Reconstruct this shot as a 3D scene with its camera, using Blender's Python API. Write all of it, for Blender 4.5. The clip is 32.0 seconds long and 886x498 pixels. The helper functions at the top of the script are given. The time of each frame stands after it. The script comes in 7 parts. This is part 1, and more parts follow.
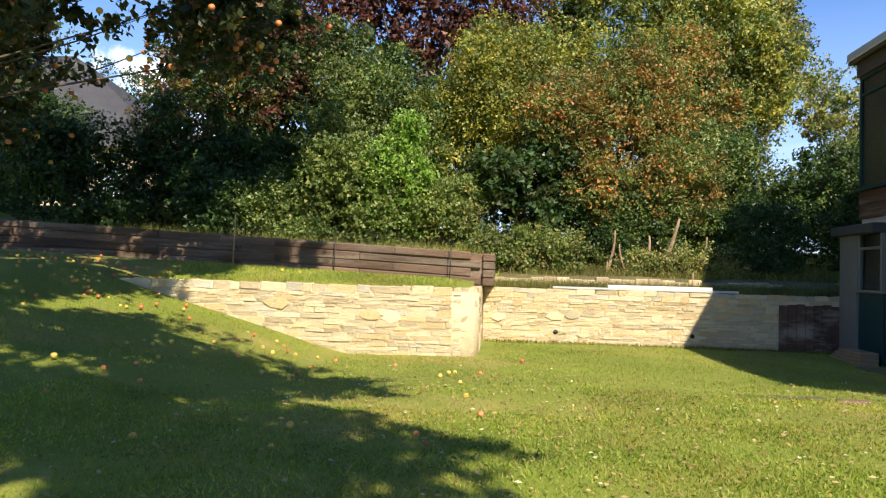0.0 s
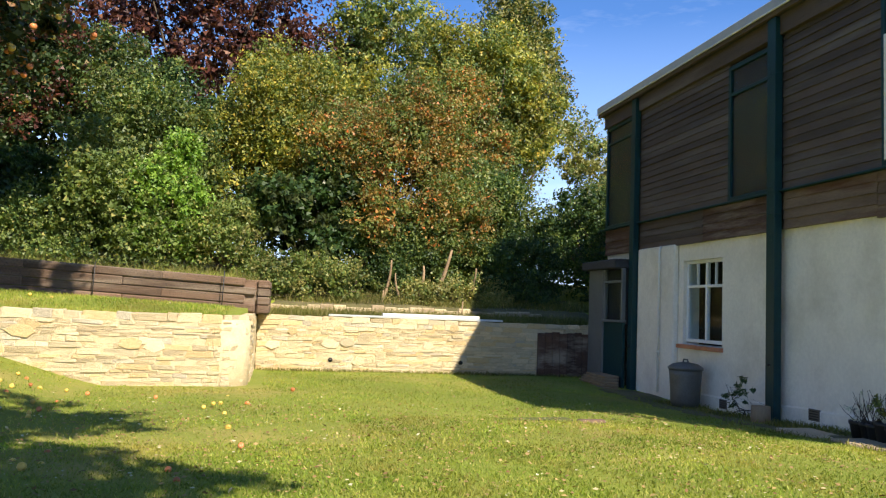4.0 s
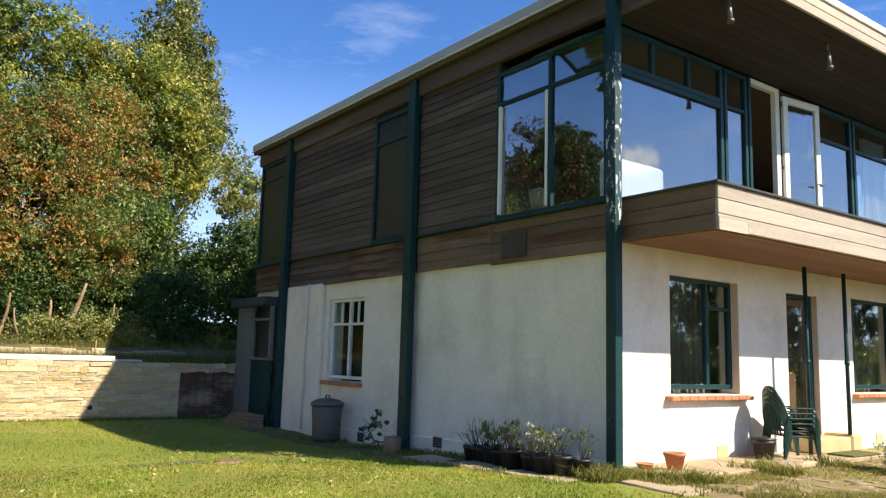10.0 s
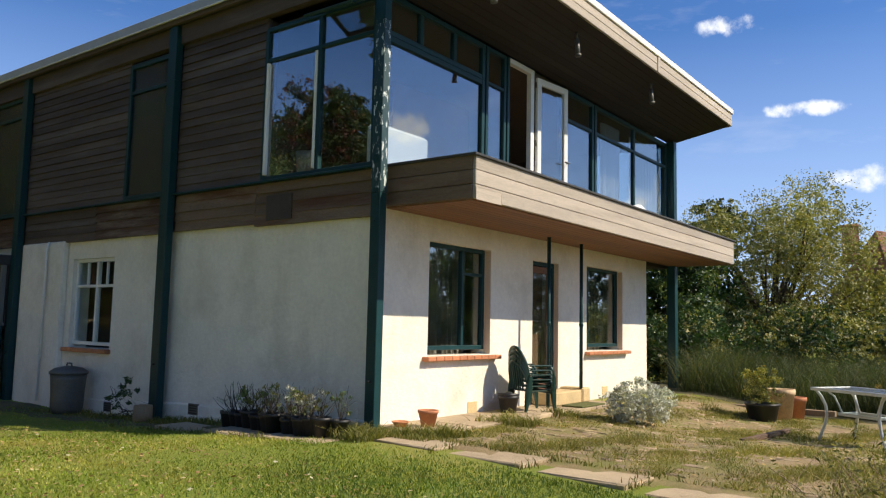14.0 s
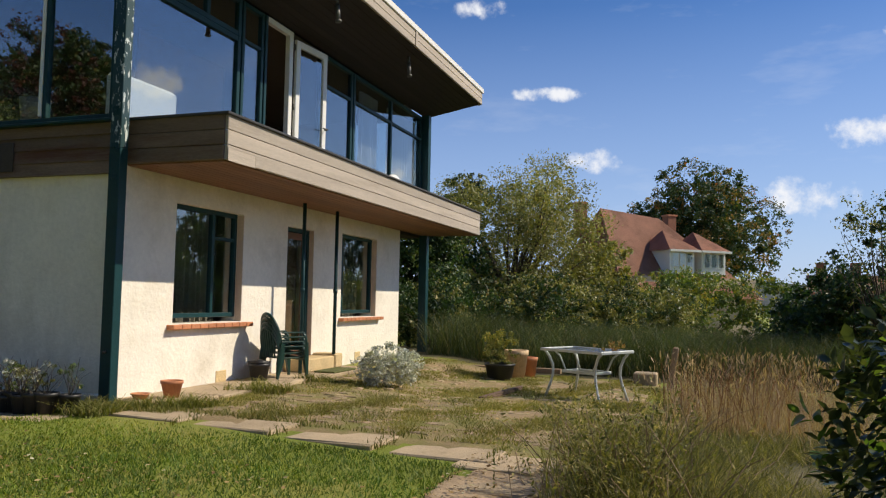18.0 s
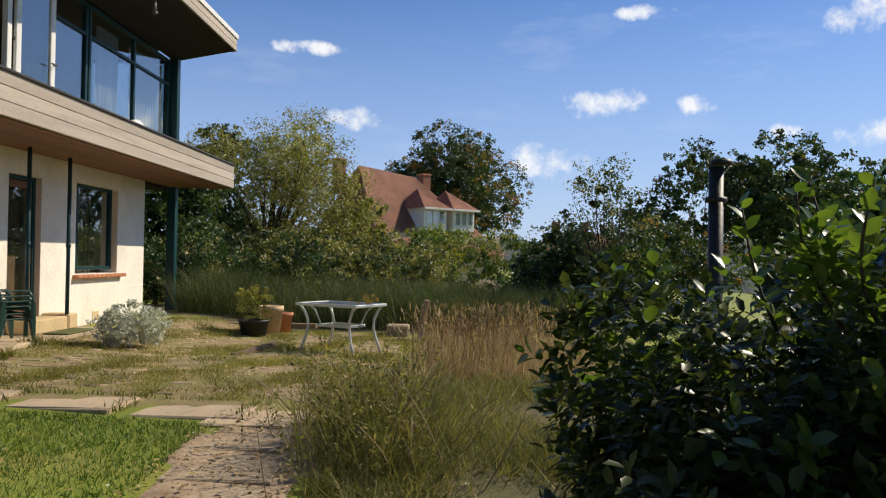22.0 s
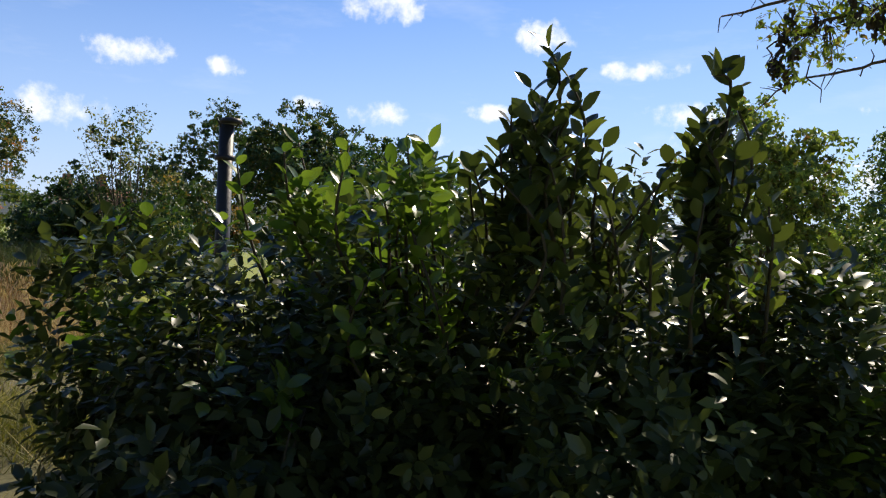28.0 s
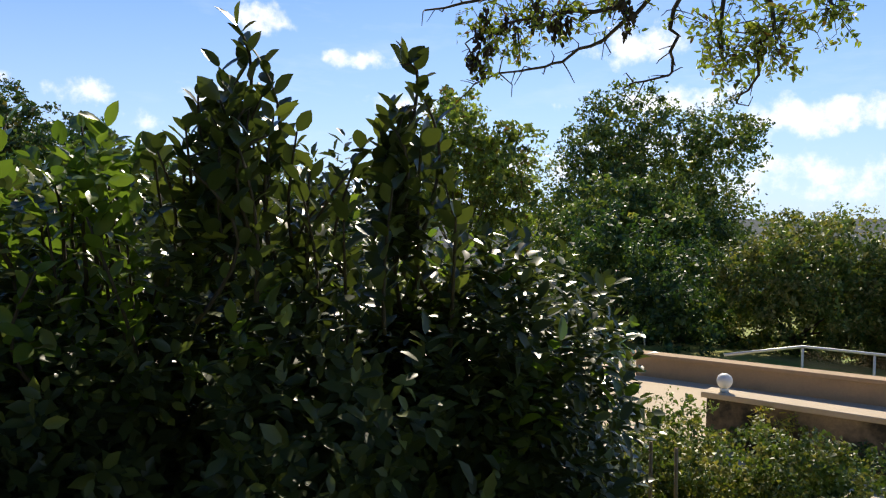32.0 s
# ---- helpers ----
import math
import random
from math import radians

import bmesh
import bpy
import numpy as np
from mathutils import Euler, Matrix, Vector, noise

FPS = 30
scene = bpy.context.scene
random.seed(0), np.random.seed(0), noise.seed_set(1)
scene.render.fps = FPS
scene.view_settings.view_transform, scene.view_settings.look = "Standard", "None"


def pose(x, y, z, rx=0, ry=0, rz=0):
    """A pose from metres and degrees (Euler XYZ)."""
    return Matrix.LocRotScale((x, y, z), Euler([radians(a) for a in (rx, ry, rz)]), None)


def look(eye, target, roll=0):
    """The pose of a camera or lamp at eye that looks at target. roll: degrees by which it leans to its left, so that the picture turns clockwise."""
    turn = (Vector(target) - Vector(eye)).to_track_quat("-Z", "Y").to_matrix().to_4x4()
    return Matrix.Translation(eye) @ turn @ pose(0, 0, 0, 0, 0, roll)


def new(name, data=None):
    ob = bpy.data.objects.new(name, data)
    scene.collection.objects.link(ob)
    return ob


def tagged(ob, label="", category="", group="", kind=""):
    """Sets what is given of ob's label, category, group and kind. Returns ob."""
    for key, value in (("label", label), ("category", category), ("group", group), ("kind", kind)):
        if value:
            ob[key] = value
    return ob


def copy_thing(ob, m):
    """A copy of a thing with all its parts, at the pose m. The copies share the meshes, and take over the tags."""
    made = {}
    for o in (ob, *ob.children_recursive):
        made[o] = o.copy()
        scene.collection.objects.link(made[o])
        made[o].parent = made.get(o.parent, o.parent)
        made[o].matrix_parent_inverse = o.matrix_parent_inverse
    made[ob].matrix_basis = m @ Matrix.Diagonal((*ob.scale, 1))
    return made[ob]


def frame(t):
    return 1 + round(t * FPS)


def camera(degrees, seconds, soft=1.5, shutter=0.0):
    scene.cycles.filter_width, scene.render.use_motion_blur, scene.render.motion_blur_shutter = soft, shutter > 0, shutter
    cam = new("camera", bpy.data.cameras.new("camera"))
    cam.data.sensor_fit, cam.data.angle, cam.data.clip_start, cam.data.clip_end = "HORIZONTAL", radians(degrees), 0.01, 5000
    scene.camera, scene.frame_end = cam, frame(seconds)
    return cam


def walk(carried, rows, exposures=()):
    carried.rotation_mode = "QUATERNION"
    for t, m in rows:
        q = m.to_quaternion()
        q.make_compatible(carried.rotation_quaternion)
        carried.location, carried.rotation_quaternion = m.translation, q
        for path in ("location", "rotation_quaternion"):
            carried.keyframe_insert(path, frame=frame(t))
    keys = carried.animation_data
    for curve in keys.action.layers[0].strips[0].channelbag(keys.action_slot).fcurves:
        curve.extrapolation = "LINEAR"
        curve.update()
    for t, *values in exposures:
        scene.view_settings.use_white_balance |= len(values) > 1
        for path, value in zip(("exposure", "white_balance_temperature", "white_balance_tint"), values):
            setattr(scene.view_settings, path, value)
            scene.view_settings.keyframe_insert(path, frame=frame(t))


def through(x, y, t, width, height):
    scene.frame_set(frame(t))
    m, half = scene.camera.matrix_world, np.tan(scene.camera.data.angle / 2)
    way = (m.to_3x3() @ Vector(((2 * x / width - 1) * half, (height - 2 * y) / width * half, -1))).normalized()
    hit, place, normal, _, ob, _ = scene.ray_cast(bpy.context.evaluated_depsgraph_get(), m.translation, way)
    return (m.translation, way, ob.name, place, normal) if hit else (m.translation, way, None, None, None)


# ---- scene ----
cam = camera(59.75, 32.0, soft=1.2)
PATH = [
    (0, (-6.797, -5.529, 1.141), (-6.962, -3.537, 1.204), 1.60),
    (0.5, (-6.780, -5.542, 1.144), (-6.879, -3.546, 1.221), 1.83),
    (1, (-6.763, -5.554, 1.147), (-6.791, -3.557, 1.247), 1.93),
    (1.5, (-6.746, -5.567, 1.151), (-6.682, -3.571, 1.254), 1.81),
    (2, (-6.729, -5.579, 1.154), (-6.573, -3.589, 1.273), 1.88),
    (2.5, (-6.713, -5.592, 1.157), (-6.514, -3.606, 1.285), 2.04),
    (4.5, (-6.645, -5.642, 1.170), (-6.176, -3.705, 1.337), 2.16),
    (5, (-6.628, -5.655, 1.174), (-6.071, -3.744, 1.363), 2.19),
    (5.5, (-6.619, -5.663, 1.173), (-5.975, -3.780, 1.378), 2.45),
    (6, (-6.611, -5.670, 1.172), (-5.903, -3.812, 1.386), 2.31),
    (6.5, (-6.602, -5.678, 1.171), (-5.833, -3.844, 1.389), 2.11),
    (7, (-6.593, -5.685, 1.170), (-5.770, -3.877, 1.400), 2.38),
    (7.5, (-6.585, -5.693, 1.168), (-5.704, -3.914, 1.415), 2.57),
    (8, (-6.576, -5.700, 1.167), (-5.654, -3.945, 1.429), 2.55),
    (8.5, (-6.567, -5.708, 1.166), (-5.591, -3.984, 1.441), 2.31),
    (9, (-6.559, -5.715, 1.165), (-5.510, -4.034, 1.438), 2.24),
    (9.5, (-6.550, -5.723, 1.164), (-5.448, -4.076, 1.437), 1.97),
    (10, (-6.541, -5.730, 1.163), (-5.373, -4.130, 1.440), 1.61),
    (10.5, (-6.535, -5.735, 1.164), (-5.308, -4.178, 1.431), 1.30),
    (11, (-6.530, -5.739, 1.164), (-5.272, -4.207, 1.427), 1.07),
    (11.5, (-6.524, -5.744, 1.164), (-5.201, -4.267, 1.425), 0.90),
    (12, (-6.518, -5.748, 1.165), (-5.122, -4.338, 1.419), 0.96),
    (12.5, (-6.512, -5.753, 1.165), (-5.051, -4.410, 1.412), 0.99),
    (13, (-6.506, -5.757, 1.165), (-4.997, -4.467, 1.405), 0.88),
    (13.5, (-6.501, -5.762, 1.166), (-4.942, -4.529, 1.387), 0.98),
    (14, (-6.495, -5.766, 1.166), (-4.900, -4.576, 1.364), 1.23),
    (14.5, (-6.489, -5.771, 1.166), (-4.855, -4.632, 1.347), 1.13),
    (16.5, (-6.472, -5.790, 1.158), (-4.691, -4.891, 1.298), 1.06),
    (17, (-6.469, -5.794, 1.155), (-4.648, -4.980, 1.293), 1.03),
    (17.5, (-6.465, -5.799, 1.152), (-4.603, -5.082, 1.283), 1.17),
    (18, (-6.462, -5.804, 1.149), (-4.573, -5.159, 1.277), 1.07),
    (18.5, (-6.458, -5.809, 1.146), (-4.543, -5.242, 1.245), 0.98),
    (19, (-6.455, -5.814, 1.143), (-4.518, -5.320, 1.228), 0.77),
    (19.5, (-6.451, -5.819, 1.140), (-4.498, -5.397, 1.214), 1.06),
    (20, (-6.448, -5.823, 1.137), (-4.478, -5.480, 1.193), 1.37),
    (20.5, (-6.448, -5.830, 1.134), (-4.466, -5.571, 1.190), 1.26),
    (21, (-6.448, -5.836, 1.131), (-4.459, -5.633, 1.182), 1.11),
    (21.5, (-6.449, -5.842, 1.128), (-4.453, -5.725, 1.173), 0.88),
    (22, (-6.449, -5.848, 1.126), (-4.450, -5.812, 1.152), 0.94),
    (22.5, (-6.450, -5.855, 1.123), (-4.450, -5.894, 1.154), 0.86),
    (23, (-6.450, -5.861, 1.120), (-4.456, -6.015, 1.146), 1.38),
    (23.5, (-6.450, -5.867, 1.118), (-4.466, -6.112, 1.130), 1.22),
    (24, (-6.451, -5.873, 1.115), (-4.480, -6.215, 1.115), 1.21),
    (24.5, (-6.451, -5.880, 1.112), (-4.505, -6.342, 1.119), 1.60),
    (25, (-6.452, -5.886, 1.109), (-4.534, -6.454, 1.119), 2.01),
    (25.5, (-6.451, -5.897, 1.109), (-4.567, -6.571, 1.101), 2.04),
    (27.5, (-6.446, -5.942, 1.106), (-4.740, -6.984, 1.083), 2.79),
    (28, (-6.445, -5.953, 1.106), (-4.774, -7.050, 1.068), 2.64),
    (28.5, (-6.444, -5.964, 1.105), (-4.815, -7.124, 1.075), 2.51),
    (29, (-6.443, -5.975, 1.105), (-4.857, -7.192, 1.065), 2.63),
    (29.5, (-6.450, -5.985, 1.105), (-4.929, -7.283, 1.046), 2.57),
    (30, (-6.456, -5.996, 1.106), (-5.002, -7.368, 1.052), 2.36),
    (30.5, (-6.463, -6.007, 1.106), (-5.066, -7.438, 1.055), 2.39),
    (31, (-6.469, -6.017, 1.107), (-5.139, -7.510, 1.046), 2.04),
    (31.5, (-6.475, -6.028, 1.107), (-5.215, -7.579, 1.037), 1.80),
    (32, (-6.482, -6.038, 1.108), (-5.292, -7.645, 1.060), 1.70),
]
walk(cam, [(t, look(eye, target, roll)) for t, eye, target, roll in PATH],
     exposures=[(0.0, 0.9), (6.0, 1.03), (9.5, 0.98), (13.0, 0.55), (17.0, 0.08), (20.0, 0.02), (24.0, 0.18), (28.0, 0.32), (32.0, 0.42)])

# ---- world and sun ----
SUN_AZ, SUN_EL = radians(27.0), radians(41.0)  # east of the -y axis
to_sun = Vector((math.sin(SUN_AZ) * math.cos(SUN_EL), -math.cos(SUN_AZ) * math.cos(SUN_EL), math.sin(SUN_EL)))
world = bpy.data.worlds.new("world")
scene.world = world
world.use_nodes = True
wt = world.node_tree
wt.nodes.clear()


def wnode(kind, **values):
    n = wt.nodes.new(kind)
    for k, v in values.items():
        n.inputs[k].default_value = v
    return n


sky = wt.nodes.new("ShaderNodeTexSky")
sky.sky_type = "NISHITA"
sky.sun_disc = False
sky.sun_elevation = SUN_EL
sky.sun_rotation = math.pi - SUN_AZ
sky.air_density, sky.dust_density, sky.ozone_density = 1.0, 0.15, 4.0
coord = wt.nodes.new("ShaderNodeTexCoord")
# fair-weather cumulus: (azimuth from +y clockwise, elevation, width, height) in degrees
CLOUDS = [(101, 11.5, 2.6, 1.1), (97, 7.2, 3.0, 1.2), (82, 10.2, 2.2, .8), (107, 11.0, 1.2, .8), (118, 16.5, 2.6, 1.3),
          (113, 9.0, 1.0, .5), (118, 8.6, 1.9, .8), (126, 9.0, 1.6, .6), (130, 14.5, 1.9, 1.1), (137, 12.2, 2.8, .7),
          (141, 9.0, 3.0, .9), (143, 7.3, 3.4, 1.0), (157, 13.5, 3.2, 1.6), (160, 9.5, 6.0, 1.1), (158, 6.5, 7.0, 1.0),
          (168, 8.5, 6.0, 1.4), (171, 4.2, 9.0, 1.5), (41, 13.0, 2.4, 2.6), (37, 7.0, 2.0, 1.6), (340, 8.0, 5.0, 3.0), (334, 13.0, 4.0, 2.0),
          (79, 15.0, 2.2, .5), (68, 9.0, 2.0, .9), (74, 21.0, 1.8, .7), (150, 5.0, 8.0, 1.2), (103, 17.5, 1.8, .5), (122, 7.0, 1.5, .8),
          (200, 25, 9, 4), (232, 20, 9, 3.5), (255, 28, 9, 4), (290, 18, 9, 3.5), (215, 12, 8, 2)]
warp = wnode("ShaderNodeTexNoise", Scale=26.0, Detail=6.0, Roughness=0.6)
wt.links.new(coord.outputs["Generated"], warp.inputs["Vector"])
mask = None
for az, el, w, h in CLOUDS:
    a, e = radians(az), radians(el)
    d = Vector((math.sin(a) * math.cos(e), math.cos(a) * math.cos(e), math.sin(e)))
    right = Vector((math.cos(a), -math.sin(a), 0))
    up = right.cross(d)
    dots = []
    for axis, size in ((right, radians(w)), (up, radians(h))):
        m = wt.nodes.new("ShaderNodeVectorMath")
        m.operation = "DOT_PRODUCT"
        wt.links.new(coord.outputs["Generated"], m.inputs[0])
        m.inputs[1].default_value = axis / size
        s = wt.nodes.new("ShaderNodeMath")
        s.operation = "POWER"
        wt.links.new(m.outputs["Value"], s.inputs[0])
        s.inputs[1].default_value = 2.0
        dots.append(s)
    add = wt.nodes.new("ShaderNodeMath")
    add.operation = "ADD"
    wt.links.new(dots[0].outputs[0], add.inputs[0])
    wt.links.new(dots[1].outputs[0], add.inputs[1])
    front = wt.nodes.new("ShaderNodeVectorMath")
    front.operation = "DOT_PRODUCT"
    wt.links.new(coord.outputs["Generated"], front.inputs[0])
    front.inputs[1].default_value = d
    fall = wt.nodes.new("ShaderNodeMath")  # keeps the far side of the sky clear of it
    fall.operation = "SUBTRACT"
    wt.links.new(front.outputs["Value"], fall.inputs[0])
    wt.links.new(add.outputs[0], fall.inputs[1])
    if mask is None:
        mask = fall
    else:
        mx = wt.nodes.new("ShaderNodeMath")
        mx.operation = "MAXIMUM"
        wt.links.new(mask.outputs[0], mx.inputs[0])
        wt.links.new(fall.outputs[0], mx.inputs[1])
        mask = mx
rag = wt.nodes.new("ShaderNodeMath")
rag.operation = "MULTIPLY_ADD"
wt.links.new(warp.outputs["Fac"], rag.inputs[0])
rag.inputs[1].default_value = 6.5
rag.inputs[2].default_value = -3.2
tot = wt.nodes.new("ShaderNodeMath")
tot.operation = "ADD"
wt.links.new(mask.outputs[0], tot.inputs[0])
wt.links.new(rag.outputs[0], tot.inputs[1])
soft = wnode("ShaderNodeMapRange", **{"From Min": -0.2, "From Max": 1.7, "To Max": 0.97})
soft.interpolation_type = "SMOOTHSTEP"
wt.links.new(tot.outputs[0], soft.inputs["Value"])
wisp = wnode("ShaderNodeTexNoise", Scale=5.0, Detail=5.0, Roughness=0.65)
stretch = wt.nodes.new("ShaderNodeMapping")
stretch.inputs["Scale"].default_value = (1.0, 1.0, 4.0)
wt.links.new(coord.outputs["Generated"], stretch.inputs["Vector"])
wt.links.new(stretch.outputs[0], wisp.inputs["Vector"])
thin = wnode("ShaderNodeMapRange", **{"From Min": 0.55, "From Max": 0.9, "To Max": 0.22})
wt.links.new(wisp.outputs["Fac"], thin.inputs["Value"])
both = wt.nodes.new("ShaderNodeMath")
both.operation = "MAXIMUM"
wt.links.new(soft.outputs[0], both.inputs[0])
wt.links.new(thin.outputs[0], both.inputs[1])
mixc = wt.nodes.new("ShaderNodeMix")
mixc.data_type = "RGBA"
wt.links.new(both.outputs[0], mixc.inputs["Factor"])
deep = wnode("ShaderNodeHueSaturation", Saturation=1.22, Hue=0.511, Value=1.06)
wt.links.new(sky.outputs[0], deep.inputs["Color"])
sep = wt.nodes.new("ShaderNodeSeparateXYZ")
wt.links.new(coord.outputs["Generated"], sep.inputs[0])
low = wnode("ShaderNodeMapRange", **{"From Min": 0.0, "From Max": 0.36, "To Min": 0.8, "To Max": 0.0})  # haze along the horizon
wt.links.new(sep.outputs["Z"], low.inputs["Value"])
haze = wt.nodes.new("ShaderNodeMix")
haze.data_type = "RGBA"
wt.links.new(low.outputs[0], haze.inputs["Factor"])
wt.links.new(deep.outputs[0], haze.inputs["A"])
haze.inputs["B"].default_value = (4.3, 5.5, 8.6, 1)
wt.links.new(haze.outputs["Result"], mixc.inputs["A"])
mixc.inputs["B"].default_value = (9.0, 9.1, 9.4, 1)
bg = wnode("ShaderNodeBackground", Strength=0.1)
wt.links.new(mixc.outputs["Result"], bg.inputs["Color"])
wout = wt.nodes.new("ShaderNodeOutputWorld")
wt.links.new(bg.outputs[0], wout.inputs[0])

sun = new("sun", bpy.data.lights.new("sun", "SUN"))
sun.data.energy, sun.data.angle, sun.data.color = 4.8, radians(0.55), (1.0, 0.88, 0.70)
sun.matrix_world = look((0, 0, 30), Vector((0, 0, 30)) - to_sun)

# ---- materials ----
def material(name, colour, rough=0.6, vary=0.25, scale=3.0, fine=40.0, bump=0.2, metal=0.0, stain=None, stain_at=(0.55, 0.7), stretch=(1, 1, 1),
             per_object=0.0, per_island=0.0, spec=0.5):
    m = bpy.data.materials.new(name)
    m.use_nodes = True
    t = m.node_tree
    b = t.nodes["Principled BSDF"]
    b.inputs["Roughness"].default_value, b.inputs["Metallic"].default_value = rough, metal
    b.inputs["Specular IOR Level"].default_value = spec
    co = t.nodes.new("ShaderNodeTexCoord")
    mp = t.nodes.new("ShaderNodeMapping")
    mp.inputs["Scale"].default_value = stretch
    t.links.new(co.outputs["Object"], mp.inputs["Vector"])
    big, small = t.nodes.new("ShaderNodeTexNoise"), t.nodes.new("ShaderNodeTexNoise")
    for n, s, d in ((big, scale, 4.0), (small, fine, 5.0)):
        n.inputs["Scale"].default_value, n.inputs["Detail"].default_value = s, d
        n.inputs["Roughness"].default_value = 0.65
        t.links.new(mp.outputs[0], n.inputs["Vector"])
    total = t.nodes.new("ShaderNodeMath")
    total.operation = "ADD"
    t.links.new(big.outputs["Fac"], total.inputs[0])
    t.links.new(small.outputs["Fac"], total.inputs[1])
    value = t.nodes.new("ShaderNodeMapRange")
    value.inputs["From Min"].default_value, value.inputs["From Max"].default_value = 0.6, 1.4
    value.inputs["To Min"].default_value, value.inputs["To Max"].default_value = 1 - vary, 1 + vary
    t.links.new(total.outputs[0], value.inputs["Value"])
    last = value.outputs[0]
    for amount, kind in ((per_object, "ShaderNodeObjectInfo"), (per_island, "ShaderNodeNewGeometry")):
        if amount:
            info = t.nodes.new(kind)
            r = t.nodes.new("ShaderNodeMapRange")
            r.inputs["To Min"].default_value, r.inputs["To Max"].default_value = 1 - amount, 1 + amount
            t.links.new(info.outputs["Random" if kind == "ShaderNodeObjectInfo" else "Random Per Island"], r.inputs["Value"])
            mul = t.nodes.new("ShaderNodeMath")
            mul.operation = "MULTIPLY"
            t.links.new(last, mul.inputs[0])
            t.links.new(r.outputs[0], mul.inputs[1])
            last = mul.outputs[0]
    hsv = t.nodes.new("ShaderNodeHueSaturation")
    hsv.inputs["Color"].default_value = (*colour, 1)
    t.links.new(last, hsv.inputs["Value"])
    out = hsv.outputs[0]
    if stain:
        sn = t.nodes.new("ShaderNodeTexNoise")
        sn.inputs["Scale"].default_value, sn.inputs["Detail"].default_value, sn.inputs["Roughness"].default_value = scale * 0.6, 6.0, 0.7
        t.links.new(mp.outputs[0], sn.inputs["Vector"])
        sm = t.nodes.new("ShaderNodeMapRange")
        sm.inputs["From Min"].default_value, sm.inputs["From Max"].default_value = stain_at
        t.links.new(sn.outputs["Fac"], sm.inputs["Value"])
        mix = t.nodes.new("ShaderNodeMix")
        mix.data_type = "RGBA"
        t.links.new(sm.outputs[0], mix.inputs["Factor"])
        t.links.new(out, mix.inputs["A"])
        mix.inputs["B"].default_value = (*stain, 1)
        out = mix.outputs["Result"]
    t.links.new(out, b.inputs["Base Color"])
    if bump:
        bp = t.nodes.new("ShaderNodeBump")
        bp.inputs["Strength"].default_value, bp.inputs["Distance"].default_value = bump, 0.02
        t.links.new(total.outputs[0], bp.inputs["Height"])
        t.links.new(bp.outputs[0], b.inputs["Normal"])
    return m


def leaf_material(name, a, b, c=None, rough=0.5, through=0.24, spec=0.4, patch=None):
    """Leaves that differ one by one between colours a, b (and now and then c), and let some light through."""
    m = bpy.data.materials.new(name)
    m.use_nodes = True
    t = m.node_tree
    p = t.nodes["Principled BSDF"]
    p.inputs["Roughness"].default_value = rough
    p.inputs["Specular IOR Level"].default_value = spec
    geo = t.nodes.new("ShaderNodeNewGeometry")
    ramp = t.nodes.new("ShaderNodeValToRGB")
    ramp.color_ramp.elements[0].color, ramp.color_ramp.elements[1].color = (*a, 1), (*b, 1)
    ramp.color_ramp.elements[1].position = 0.85
    if c:
        e = ramp.color_ramp.elements.new(0.97)
        e.color = (*c, 1)
    t.links.new(geo.outputs["Random Per Island"], ramp.inputs[0])
    co = t.nodes.new("ShaderNodeTexCoord")
    n = t.nodes.new("ShaderNodeTexNoise")
    n.inputs["Scale"].default_value, n.inputs["Detail"].default_value = 0.7, 3.0
    t.links.new(co.outputs["Object"], n.inputs["Vector"])
    v = t.nodes.new("ShaderNodeMapRange")
    v.inputs["From Min"].default_value, v.inputs["From Max"].default_value = 0.3, 0.7
    v.inputs["To Min"].default_value, v.inputs["To Max"].default_value = 0.65, 1.35
    t.links.new(n.outputs["Fac"], v.inputs["Value"])
    hsv = t.nodes.new("ShaderNodeHueSaturation")
    source = ramp.outputs[0]
    if patch:  # broad worn patches of another colour
        pn = t.nodes.new("ShaderNodeTexNoise")
        pn.inputs["Scale"].default_value, pn.inputs["Detail"].default_value, pn.inputs["Roughness"].default_value = 0.8, 6.0, 0.7
        t.links.new(co.outputs["Object"], pn.inputs["Vector"])
        pm = t.nodes.new("ShaderNodeMapRange")
        pm.inputs["From Min"].default_value, pm.inputs["From Max"].default_value, pm.inputs["To Max"].default_value = 0.47, 0.66, 0.75
        t.links.new(pn.outputs["Fac"], pm.inputs["Value"])
        px = t.nodes.new("ShaderNodeMix")
        px.data_type = "RGBA"
        t.links.new(pm.outputs[0], px.inputs["Factor"])
        t.links.new(source, px.inputs["A"])
        px.inputs["B"].default_value = (*patch, 1)
        source = px.outputs["Result"]
    t.links.new(source, hsv.inputs["Color"])
    t.links.new(v.outputs[0], hsv.inputs["Value"])
    t.links.new(hsv.outputs[0], p.inputs["Base Color"])
    tr = t.nodes.new("ShaderNodeBsdfTranslucent")
    warm = t.nodes.new("ShaderNodeMix")
    warm.data_type, warm.blend_type = "RGBA", "MULTIPLY"
    warm.inputs["Factor"].default_value = 1.0
    t.links.new(hsv.outputs[0], warm.inputs["A"])
    warm.inputs["B"].default_value = (1.6, 1.7, 0.7, 1)
    t.links.new(warm.outputs["Result"], tr.inputs["Color"])
    mix = t.nodes.new("ShaderNodeMixShader")
    mix.inputs[0].default_value = through
    t.links.new(p.outputs[0], mix.inputs[1])
    t.links.new(tr.outputs[0], mix.inputs[2])
    t.links.new(mix.outputs[0], t.nodes["Material Output"].inputs["Surface"])
    return m


